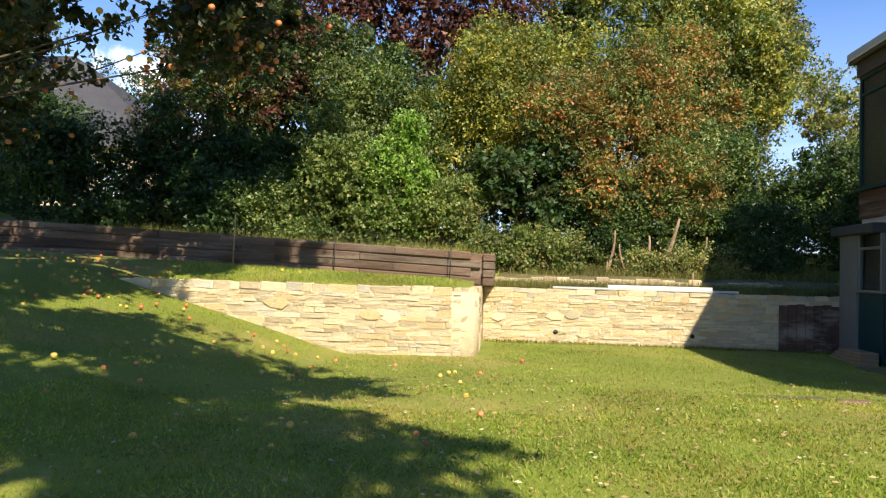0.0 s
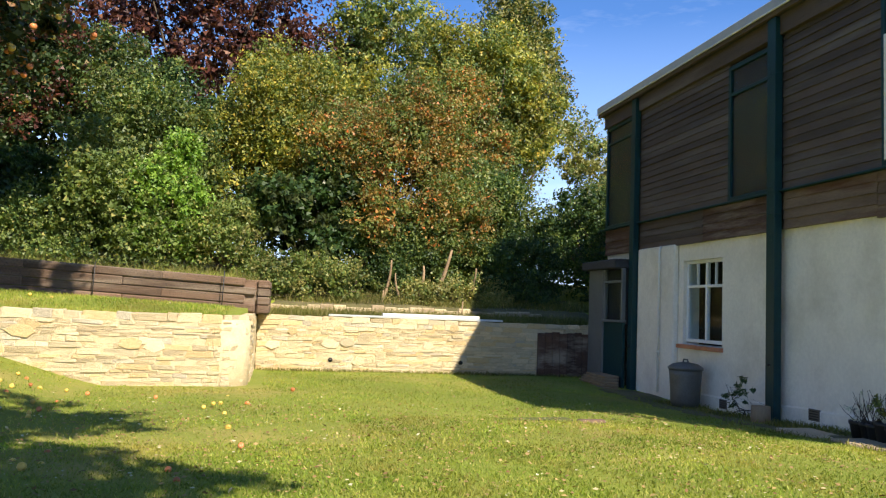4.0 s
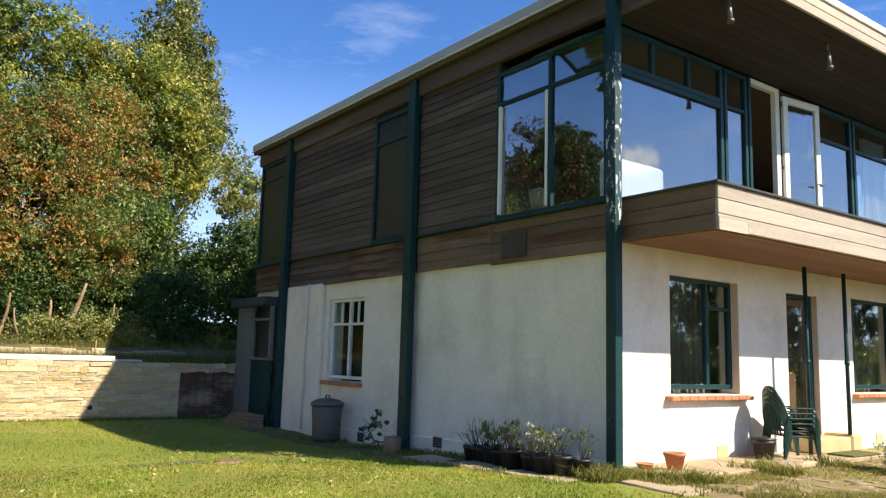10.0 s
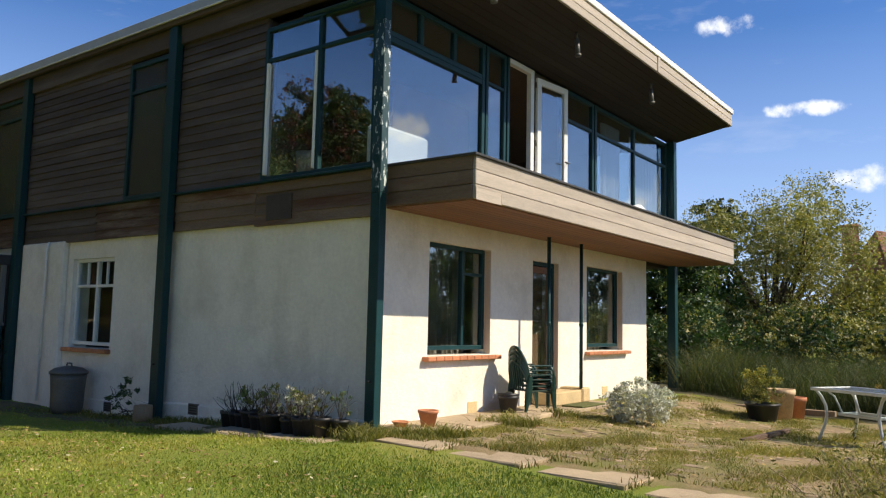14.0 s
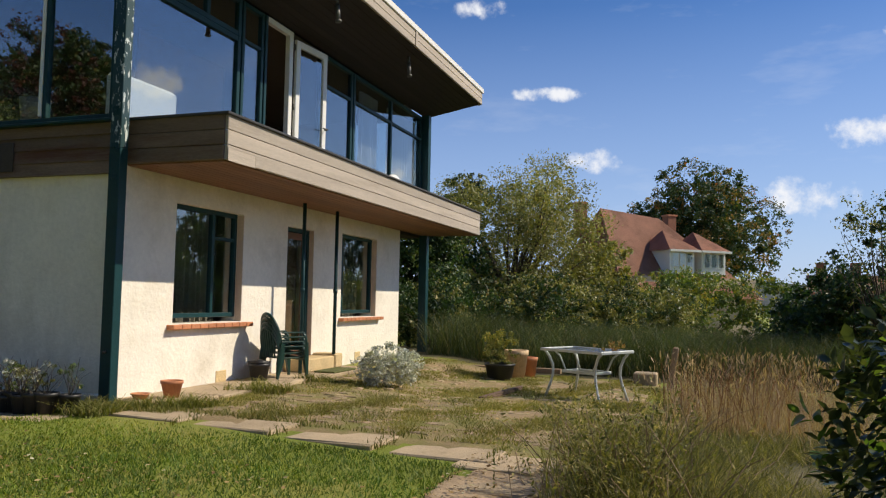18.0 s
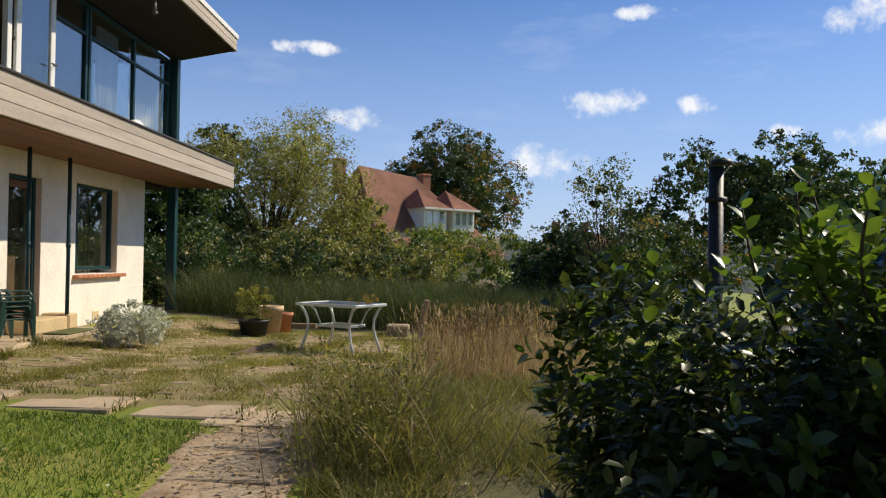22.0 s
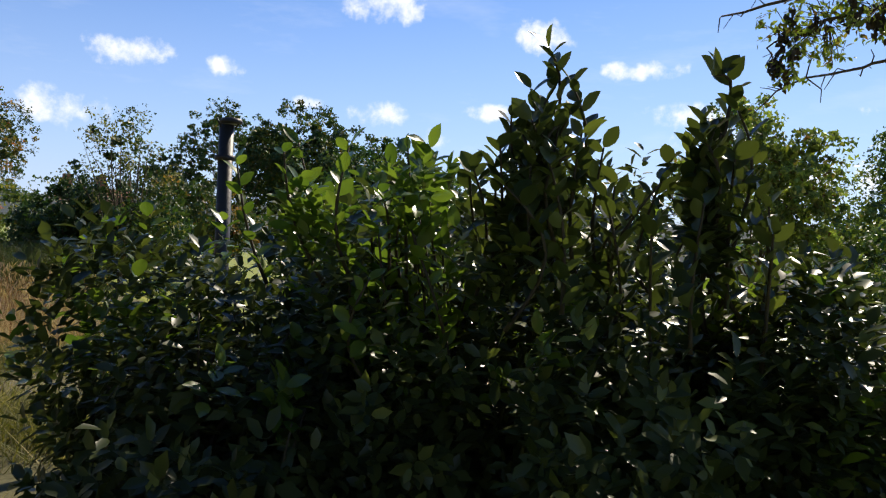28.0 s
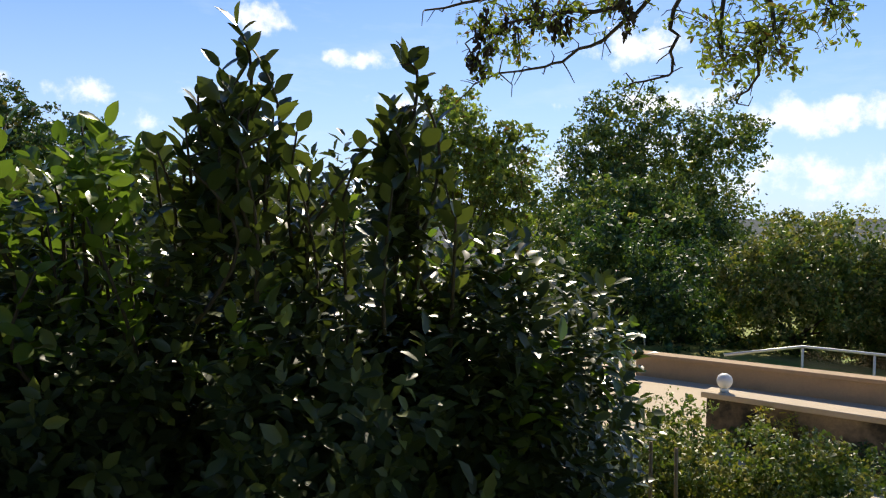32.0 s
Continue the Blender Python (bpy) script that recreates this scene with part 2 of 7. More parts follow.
def glass_material(name, face=0.16, tint=(0.9, 0.95, 0.95), rough=0.0):
    """A pane: mirror share of each face, rising towards grazing view, and clear for the rest."""
    m = bpy.data.materials.new(name)
    m.use_nodes = True
    t = m.node_tree
    t.nodes.remove(t.nodes["Principled BSDF"])
    lw = t.nodes.new("ShaderNodeLayerWeight")
    lw.inputs["Blend"].default_value = 0.5
    cube = t.nodes.new("ShaderNodeMath")
    cube.operation = "POWER"
    cube.inputs[1].default_value = 3.0
    t.links.new(lw.outputs["Facing"], cube.inputs[0])
    share = t.nodes.new("ShaderNodeMath")
    share.operation = "MULTIPLY_ADD"
    share.inputs[1].default_value, share.inputs[2].default_value = 0.6 if face > 0.1 else 0.1, face
    share.use_clamp = True
    t.links.new(cube.outputs[0], share.inputs[0])
    gl = t.nodes.new("ShaderNodeBsdfGlossy")
    gl.inputs["Roughness"].default_value = rough
    tp = t.nodes.new("ShaderNodeBsdfTransparent")
    tp.inputs["Color"].default_value = (*tint, 1)
    mix = t.nodes.new("ShaderNodeMixShader")
    t.links.new(share.outputs[0], mix.inputs[0])
    t.links.new(tp.outputs[0], mix.inputs[1])
    t.links.new(gl.outputs[0], mix.inputs[2])
    t.links.new(mix.outputs[0], t.nodes["Material Output"].inputs["Surface"])
    return m


RENDER = material("white_render", (0.83, 0.775, 0.665), 0.9, 0.12, 1.7, 17, 0.55, stain=(0.60, 0.545, 0.43), stain_at=(0.50, 0.80))
REVEAL = material("reveal_render", (0.62, 0.50, 0.38), 0.9, 0.1, 3, 30, 0.4)
TEAL = material("teal_paint", (0.007, 0.040, 0.044), 0.45, 0.25, 4, 40, 0.12, spec=0.3)
TEAL_WORN = material("worn_teal_paint", (0.008, 0.042, 0.046), 0.45, 0.2, 11, 40, 0.25, stain=(0.62, 0.66, 0.62), stain_at=(0.56, 0.59), stretch=(3, 3, 1.2))
WHITE_PAINT = material("white_paint", (0.78, 0.77, 0.72), 0.5, 0.06, 5, 40, 0.08)
CLAD = material("weathered_cedar", (0.084, 0.060, 0.046), 0.8, 0.5, 2.0, 60, 0.4, stretch=(1, 0.22, 3), per_object=0.25, stain=(0.18, 0.15, 0.125), stain_at=(0.48, 0.75))
BAND = material("damp_cedar", (0.085, 0.042, 0.024), 0.75, 0.5, 1.5, 50, 0.35, stretch=(1, 0.3, 3), per_object=0.25, stain=(0.30, 0.24, 0.18), stain_at=(0.5, 0.68))
BAND_PALE = material("bleached_cedar", (0.17, 0.115, 0.075), 0.8, 0.5, 1.8, 55, 0.35, stretch=(1, 0.3, 3), per_object=0.25, stain=(0.10, 0.04, 0.02), stain_at=(0.52, 0.66))
REPAIR = material("grey_repair_wood", (0.062, 0.050, 0.042), 0.85, 0.3, 3, 40, 0.25)
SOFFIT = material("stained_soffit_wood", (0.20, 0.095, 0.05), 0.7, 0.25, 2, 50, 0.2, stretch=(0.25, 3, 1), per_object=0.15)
# brown soffit wood, darkened in colour for deep shade under eaves and floor
SOFFIT_SHADED = material("shaded_soffit_wood", (0.032, 0.021, 0.017), 0.75, 0.3, 2, 50, 0.2, stretch=(0.25, 3, 1), per_object=0.15)
FASCIA = material("silvered_cedar", (0.43, 0.37, 0.30), 0.8, 0.35, 1.5, 60, 0.3, stretch=(0.2, 1, 3), per_object=0.12, stain=(0.2, 0.16, 0.12), stain_at=(0.55, 0.8))
METAL_TRIM = material("grey_metal_trim", (0.42, 0.42, 0.41), 0.45, 0.15, 3, 30, 0.08)
WHITE_TRIM = material("white_roof_trim", (0.78, 0.76, 0.70), 0.5, 0.08, 3, 30, 0.05)
FELT = material("roofing_felt", (0.05, 0.05, 0.052), 0.9, 0.3, 3, 60, 0.4)
TERRACOTTA = material("terracotta_tile", (0.50, 0.20, 0.09), 0.75, 0.25, 6, 50, 0.3, per_object=0.12)
GLASS = glass_material("window_glass", 0.19)
OBSCURE = glass_material("obscure_glass", 0.05, (0.35, 0.33, 0.2), 0.15)
FROST = glass_material("frosted_glass", 0.22, (0.75, 0.8, 0.76), 0.25)
CLEAR = glass_material("clear_glass", 0.02)
CURTAIN = material("pale_curtain", (0.75, 0.77, 0.78), 0.9, 0.08, 6, 40, 0.1)
CURTAIN_DARK = material("brown_curtain", (0.20, 0.11, 0.06), 0.9, 0.3, 6, 40, 0.2, stretch=(6, 6, 0.2))
# plaster darkened in colour so the rooms look unlit behind the glass
INSIDE = material("dimmed_inside_plaster", (0.085, 0.07, 0.055), 0.9, 0.15, 2, 30, 0.05)
INSIDE_FLOOR = material("inside_floor", (0.16, 0.10, 0.06), 0.6, 0.2, 2, 30, 0.05)
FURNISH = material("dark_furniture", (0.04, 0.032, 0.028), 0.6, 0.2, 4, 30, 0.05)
STONE = material("limestone", (0.62, 0.505, 0.315), 0.9, 0.22, 5, 45, 0.8, per_object=0.2, stain=(0.56, 0.38, 0.18), stain_at=(0.56, 0.74))
STONE_OCHRE = material("ochre_limestone", (0.60, 0.45, 0.235), 0.9, 0.22, 4, 40, 0.7, per_object=0.12, stain=(0.62, 0.50, 0.30), stain_at=(0.55, 0.75))
STONE_GREY = material("grey_limestone", (0.54, 0.475, 0.355), 0.9, 0.25, 5, 45, 0.7, per_object=0.15)
STONE_PALE = material("pale_limestone", (0.62, 0.52, 0.34), 0.9, 0.2, 5, 45, 0.6, per_object=0.22)
MORTAR = material("lime_mortar", (0.56, 0.46, 0.29), 0.95, 0.25, 6, 60, 0.6)
SLEEPER = material("old_sleeper_wood", (0.135, 0.084, 0.055), 0.85, 0.7, 1.8, 45, 0.8, stretch=(0.35, 2, 4), per_object=0.4, stain=(0.25, 0.195, 0.145), stain_at=(0.47, 0.66))
SLAB = material("concrete_slab", (0.44, 0.34, 0.215), 0.9, 0.3, 3, 60, 0.5, per_object=0.15, stain=(0.20, 0.17, 0.08), stain_at=(0.58, 0.8))
PAVER = material("mossy_paver", (0.33, 0.24, 0.15), 0.92, 0.35, 3, 50, 0.5, per_object=0.25, stain=(0.18, 0.17, 0.05), stain_at=(0.48, 0.66))
PLASTIC = material("green_plastic", (0.012, 0.045, 0.035), 0.35, 0.1, 5, 40, 0.04)
BLACK_PLASTIC = material("black_plastic", (0.018, 0.018, 0.018), 0.5, 0.2, 5, 40, 0.05)
GALV = material("galvanised_steel", (0.15, 0.145, 0.13), 0.55, 0.25, 6, 40, 0.1, metal=0.5)
ALU = material("painted_aluminium", (0.55, 0.58, 0.56), 0.4, 0.15, 6, 40, 0.05, metal=0.3)
IRON = material("black_steel", (0.02, 0.02, 0.021), 0.5, 0.3, 6, 40, 0.15, stain=(0.16, 0.06, 0.02), stain_at=(0.64, 0.75))
BARK = material("bark", (0.10, 0.075, 0.05), 0.9, 0.4, 4, 30, 0.8, stretch=(1, 1, 0.3))
TWIG = material("dark_twig", (0.055, 0.042, 0.03), 0.85, 0.3, 6, 30, 0.4)
PINE = material("weathered_pine", (0.27, 0.19, 0.11), 0.85, 0.3, 2, 40, 0.3, stretch=(2, 2, 0.3))
STICK = material("bamboo_cane", (0.50, 0.30, 0.12), 0.6, 0.2, 6, 30, 0.1)
ROOF_TILE = material("clay_roof_tile", (0.45, 0.225, 0.145), 0.85, 0.3, 1.0, 25, 0.4, per_object=0.1, stain=(0.20, 0.10, 0.06), stain_at=(0.5, 0.75))
SLATE = material("grey_roof_tile", (0.12, 0.12, 0.135), 0.8, 0.25, 1.5, 25, 0.4)
BRICKWORK = material("brickwork", (0.32, 0.14, 0.08), 0.9, 0.3, 3, 30, 0.3)
CREAM = material("cream_render", (0.55, 0.44, 0.31), 0.9, 0.12, 1.5, 30, 0.25, stain=(0.34, 0.27, 0.19), stain_at=(0.55, 0.8))
# cream render with shade and warm bounce light put into the colour
RAMP = material("shaded_cream_render", (0.43, 0.30, 0.17), 0.9, 0.12, 1.2, 30, 0.25, stain=(0.25, 0.19, 0.12), stain_at=(0.5, 0.8))
# real dark stains, on a base also darkened for the wall's shaded side
STAINED = material("shaded_stained_render", (0.27, 0.20, 0.12), 0.92, 0.35, 1.6, 30, 0.3, stain=(0.04, 0.034, 0.022), stain_at=(0.40, 0.56))
PAVING = material("pale_paving", (0.50, 0.40, 0.265), 0.85, 0.12, 1.5, 40, 0.2)
POOL = material("pool_water", (0.10, 0.45, 0.45), 0.08, 0.1, 3, 20, 0.05)
APPLE_RED = material("red_apple", (0.58, 0.19, 0.06), 0.4, 0.3, 12, 40, 0.05, per_object=0.3)
APPLE_YELLOW = material("yellow_apple", (0.62, 0.42, 0.08), 0.4, 0.25, 12, 40, 0.05, per_object=0.25)
FAR_HILL = material("far_hills", (0.06, 0.076, 0.074), 1.0, 0.8, 0.03, 0.2, 0.0)
FAR_SHED = material("far_shed", (0.55, 0.57, 0.6), 0.6, 0.1, 1, 10, 0.0)
CLAY_PALE = material("pale_terracotta", (0.66, 0.47, 0.27), 0.85, 0.25, 5, 40, 0.3, stain=(0.38, 0.24, 0.13), stain_at=(0.5, 0.7))
MOSS = material("moss_mat", (0.10, 0.11, 0.03), 0.95, 0.3, 6, 50, 0.5)

L_DARK = leaf_material("leaf_dark_green", (0.018, 0.045, 0.014), (0.055, 0.105, 0.028), (0.12, 0.16, 0.03))
L_MID = leaf_material("leaf_mid_green", (0.06, 0.105, 0.026), (0.175, 0.225, 0.055), (0.30, 0.28, 0.08))
L_LIME = leaf_material("leaf_lime_green", (0.08, 0.17, 0.025), (0.22, 0.34, 0.05), None)
L_YELLOW = leaf_material("leaf_yellow_green", (0.13, 0.16, 0.026), (0.36, 0.34, 0.06), (0.52, 0.34, 0.05))
L_RUST = leaf_material("leaf_rust", (0.12, 0.135, 0.03), (0.33, 0.20, 0.055), (0.54, 0.15, 0.035))
L_COPPER = leaf_material("leaf_copper_beech", (0.045, 0.018, 0.016), (0.13, 0.045, 0.032), (0.22, 0.09, 0.04))
L_WILLOW = leaf_material("leaf_grey_green", (0.15, 0.165, 0.05), (0.31, 0.29, 0.10), (0.42, 0.34, 0.12))
L_OAK = leaf_material("leaf_oak", (0.022, 0.050, 0.016), (0.06, 0.095, 0.028), (0.17, 0.12, 0.03))
L_SILVER = leaf_material("leaf_silver", (0.32, 0.33, 0.29), (0.60, 0.60, 0.54), None, 0.8, 0.15)
L_GLOSSY = leaf_material("leaf_glossy", (0.034, 0.049, 0.020), (0.078, 0.098, 0.034), (0.16, 0.19, 0.055), 0.34, 0.19, 0.30)
L_YOUNG = leaf_material("leaf_glossy_young", (0.065, 0.115, 0.023), (0.14, 0.20, 0.04), None, 0.26, 0.36, 0.6)
L_APPLE = leaf_material("leaf_apple_tree", (0.022, 0.040, 0.014), (0.06, 0.075, 0.022), (0.25, 0.10, 0.03))
L_ASH = leaf_material("leaf_ash", (0.09, 0.135, 0.03), (0.25, 0.30, 0.07), (0.14, 0.08, 0.03), through=0.42)
L_STRAW = leaf_material("dry_grass", (0.26, 0.19, 0.125), (0.52, 0.39, 0.27), (0.28, 0.16, 0.10), 0.8, 0.28)
L_GRASS = leaf_material("lawn_blade", (0.11, 0.175, 0.016), (0.255, 0.315, 0.036), (0.42, 0.36, 0.11), 0.6, 0.3, patch=(0.37, 0.305, 0.075))
L_TUFT = leaf_material("tuft_grass", (0.085, 0.10, 0.022), (0.20, 0.195, 0.045), (0.38, 0.30, 0.14), 0.7, 0.3)
L_REED = leaf_material("hedge_grass", (0.035, 0.055, 0.018), (0.085, 0.11, 0.035), (0.2, 0.17, 0.07), 0.7, 0.25)
L_FALLEN = leaf_material("fallen_leaf", (0.16, 0.09, 0.035), (0.42, 0.30, 0.12), (0.5, 0.48, 0.32), 0.8, 0.1)
LAWN = material("lawn_soil", (0.19, 0.23, 0.022), 0.95, 0.35, 0.5, 90, 0.6, stain=(0.36, 0.28, 0.08), stain_at=(0.5, 0.72))
BLIND = material("woven_blind", (0.36, 0.31, 0.19), 0.9, 0.3, 8, 60, 0.3)
GREEN_BLIND = material("green_blind", (0.17, 0.19, 0.08), 0.9, 0.12, 3, 40, 0.1)
L_WEED = leaf_material("paving_weed", (0.15, 0.15, 0.035), (0.29, 0.26, 0.075), (0.42, 0.33, 0.16), 0.7, 0.3)
L_DOCK = leaf_material("dock_stem", (0.15, 0.07, 0.04), (0.26, 0.13, 0.075), None, 0.8, 0.15)
# inner leaves coloured paler, to imitate lens flare over the hedge's dark base
L_INNER = leaf_material("leaf_inner_lifted", (0.065, 0.09, 0.035), (0.13, 0.15, 0.055), None, 0.6, 0.25, 0.2)
L_OLIVE = leaf_material("olive_tussock", (0.065, 0.078, 0.02), (0.25, 0.23, 0.075), (0.48, 0.39, 0.19), 0.7, 0.3)
# pale lean-to paint, darkened in colour for the shade of the house
SHADED_PAINT = material("shaded_pale_paint", (0.15, 0.155, 0.145), 0.6, 0.15, 4, 40, 0.1)
PANE_SHEET = material("olive_pane_sheet", (0.34, 0.32, 0.25), 0.95, 0.2, 5, 40, 0.2, stretch=(5, 5, 0.3))
EARTH = material("weedy_earth", (0.11, 0.10, 0.04), 0.95, 0.45, 1.5, 40, 0.7, stain=(0.20, 0.16, 0.09), stain_at=(0.5, 0.75))
TERRACE_EARTH = material("terrace_earth", (0.29, 0.21, 0.105), 0.95, 0.4, 2.0, 45, 0.7, stain=(0.19, 0.185, 0.045), stain_at=(0.44, 0.6))
SAND = material("sandy_path_earth", (0.44, 0.325, 0.20), 0.95, 0.3, 2.0, 45, 0.5, stain=(0.20, 0.14, 0.08), stain_at=(0.5, 0.7))
# lawn blades darkened in colour for the duller light near the path
L_DIM_GRASS = leaf_material("dim_lawn_blade", (0.055, 0.11, 0.014), (0.135, 0.205, 0.03), (0.30, 0.28, 0.09), 0.6, 0.3, patch=(0.13, 0.165, 0.035))

# ---- mesh helpers ----
def linked(name, me, material_, parent=None, label=""):
    ob = new(name, me)
    if material_ and not me.materials:
        me.materials.append(material_)
    if parent:
        ob.parent = parent
        if parent.type == "EMPTY":
            ob.matrix_parent_inverse = parent.matrix_basis.inverted()
    if label:
        ob["label"] = label
    return ob


def part(name, bm, material_, parent=None, label="", smooth=False):
    """Links a bmesh, in world coordinates, as one mesh object under a thing or a part."""
    me = bpy.data.meshes.new(name)
    bm.to_mesh(me)
    bm.free()
    if smooth:
        me.polygons.foreach_set("use_smooth", [True] * len(me.polygons))
    return linked(name, me, material_, parent, label)


def thing(name, at, label, category, group="", kind=""):
    e = new(name)
    e.empty_display_size = 0.1
    e.matrix_basis = Matrix.Translation(at)
    return tagged(e, label, category, group, kind)


def add_box(bm, x0, x1, y0, y1, z0, z1, m=None, bevel=0.0):
    v = [bm.verts.new((x, y, z)) for x in (x0, x1) for y in (y0, y1) for z in (z0, z1)]
    fs = [bm.faces.new([v[i] for i in f]) for f in ((0, 1, 3, 2), (4, 6, 7, 5), (0, 4, 5, 1), (2, 3, 7, 6), (0, 2, 6, 4), (1, 5, 7, 3))]
    if bevel:
        es = list({e for f in fs for e in f.edges})
        r = bmesh.ops.bevel(bm, geom=es, offset=bevel, segments=1, affect="EDGES")
        v = list({w for f in r["faces"] for w in f.verts} | {w for w in v if w.is_valid})
    if m is not None:
        bmesh.ops.transform(bm, matrix=m, verts=v)
    return v


def box(name, x0, x1, y0, y1, z0, z1, material_, parent=None, label="", bevel=0.006, m=None):
    bm = bmesh.new()
    add_box(bm, min(x0, x1), max(x0, x1), min(y0, y1), max(y0, y1), min(z0, z1), max(z0, z1), m, bevel)
    return part(name, bm, material_, parent, label)


def add_tube(bm, pts, radii, sides=8, cap=True):
    rings = []
    pts = [Vector(p) for p in pts]
    for i, p in enumerate(pts):
        d = (pts[min(i + 1, len(pts) - 1)] - pts[max(i - 1, 0)]).normalized()
        a = d.orthogonal().normalized() if i == 0 else (a - d * a.dot(d)).normalized()
        b = d.cross(a)
        r = radii[i] if isinstance(radii, (list, tuple)) else radii
        rings.append([bm.verts.new(p + a * r * math.cos(k * math.tau / sides) + b * r * math.sin(k * math.tau / sides)) for k in range(sides)])
    for u, w in zip(rings, rings[1:]):
        for k in range(sides):
            bm.faces.new((u[k], u[(k + 1) % sides], w[(k + 1) % sides], w[k]))
    if cap:
        bm.faces.new(rings[0][::-1])
        bm.faces.new(rings[-1])


def tube(name, pts, radii, material_, parent=None, label="", sides=8):
    bm = bmesh.new()
    add_tube(bm, pts, radii, sides)
    return part(name, bm, material_, parent, label, smooth=True)


def add_lathe(bm, profile, at=(0, 0, 0), sides=20):
    rings = []
    for r, z in profile:
        rings.append([bm.verts.new((at[0] + r * math.cos(k * math.tau / sides), at[1] + r * math.sin(k * math.tau / sides), at[2] + z)) for k in range(sides)])
    for u, w in zip(rings, rings[1:]):
        for k in range(sides):
            bm.faces.new((u[k], u[(k + 1) % sides], w[(k + 1) % sides], w[k]))
    bm.faces.new(rings[0][::-1])
    bm.faces.new(rings[-1])


def lathe(name, profile, at, material_, parent=None, label="", sides=20):
    bm = bmesh.new()
    add_lathe(bm, profile, at, sides)
    return part(name, bm, material_, parent, label, smooth=True)


def array_mesh(name, verts, faces):
    """A mesh from numpy arrays: verts (n, 3), faces (m, k)."""
    me = bpy.data.meshes.new(name)
    n, (m, k) = len(verts), faces.shape
    me.vertices.add(n)
    me.vertices.foreach_set("co", np.ascontiguousarray(verts, dtype=np.float32).ravel())
    me.loops.add(m * k)
    me.loops.foreach_set("vertex_index", np.ascontiguousarray(faces, dtype=np.int32).ravel())
    me.polygons.add(m)
    me.polygons.foreach_set("loop_start", np.arange(m, dtype=np.int32) * k)
    me.update(calc_edges=True)
    return me


# ---- ground ----
def step(a, b, v):
    v = np.clip((v - a) / (b - a), 0, 1)
    return v * v * (3 - 2 * v)


def ground_z(x, y):
    x, y = np.asarray(x, float), np.asarray(y, float)
    z = -0.02 * np.clip(y, 0, 10) - 0.02 * np.clip(-y - 1, 0, 6) * (x < 12)
    z = z - 0.25 * step(0.5, -6.0, x) * step(-1, -6.5, y)
    z = z - 0.21 * step(0.5, 5.0, x) * step(-0.6, -2.8, y)  # the terrace falls away from the house
    z = z + (np.interp(y, (0, 2.2, 3.2, 4.6, 5.5, 6.5, 7.7, 10), (0, -.11, -.17, -.24, -.28, -.28, -.27, -.21)) + 0.02 * np.clip(y, 0, 10)) * step(-5, -0.5, x)
    bank = 0.21 * np.clip(-9.3 - x, 0, 4.5) + 0.03 * np.clip(-13.8 - x, 0, 10)
    z = z + bank * (0.25 + 0.75 * step(-4, 4, y) + 0.38 * step(3, 6.4, y))
    z = z - 1.05 * step(-8.2, -12.5, y)
    z = z - np.clip(-23.5 - y, 0, 60) * 0.16 - np.clip(-83.5 - y, 0, 240) * 0.06
    z = z - 0.05 * np.clip(x - 12, 0, 30) - 0.012 * np.clip(x - 42, 0, 300)
    up = ((x < -7.4) & (y > 6.4)) | (y > 10.33)
    top = 0.84 + (0.15 + 0.04 * np.clip(-7.2 - x, 0, 12)) * step(6.4, 9.2, y) * (x < -7.1) + 0.45 * ((y > 9.72) & (x < -7.1)) + 0.16 * np.clip(y - 10.8, 0, 6) * (y > 10.33) + 0.2 * (y > 11.42) * (x >= -7.1)
    return np.where(up & (y < 90), np.maximum(np.where(y > 25, top + 0.0 * y, top), np.where(x < -12.6, z, -9)), z)


gx = np.unique(np.round(np.concatenate([np.arange(-16, 10.01, 0.4), [-7.56, -7.42, -7.38, -7.2, -7.12, -7.08], np.arange(-40, -16, 2.0), np.arange(10, 60, 2.0), [-3000, -1200, -500, -200, -90, -60, 80, 120, 200, 500, 1200, 3000]]), 3))
gy = np.unique(np.round(np.concatenate([np.arange(-14, 13.01, 0.4), [6.3, 6.38, 6.42, 6.5, 9.7, 9.74, 10.3, 10.32, 10.34, 11.4, 11.44], np.arange(-84, -14, 2.0), np.arange(13, 40, 2.0), [-3000, -1500, -700, -400, -323, -250, -160, -120, 60, 89, 91, 200, 500, 1200, 3000]]), 3))
X, Y = np.meshgrid(gx, gy)
Z = ground_z(X, Y) + 0.012 * np.sin(X * 2.1 + 1.3 * np.sin(Y * 1.7)) * np.cos(Y * 1.9)
idx = np.arange(X.size).reshape(X.shape)
quads = np.stack([idx[:-1, :-1], idx[:-1, 1:], idx[1:, 1:], idx[1:, :-1]], -1).reshape(-1, 4)
ground = linked("ground", array_mesh("ground", np.stack([X, Y, Z], -1).reshape(-1, 3), quads), LAWN)
tagged(ground, "mown lawn with worn yellow patches, rising to a bank", "lawn", kind="structure")


def gz(x, y):
    return float(ground_z(x, y))


def ripple(x, y):
    return .012 * math.sin(x * 2.1 + 1.3 * math.sin(y * 1.7)) * math.cos(y * 1.9)


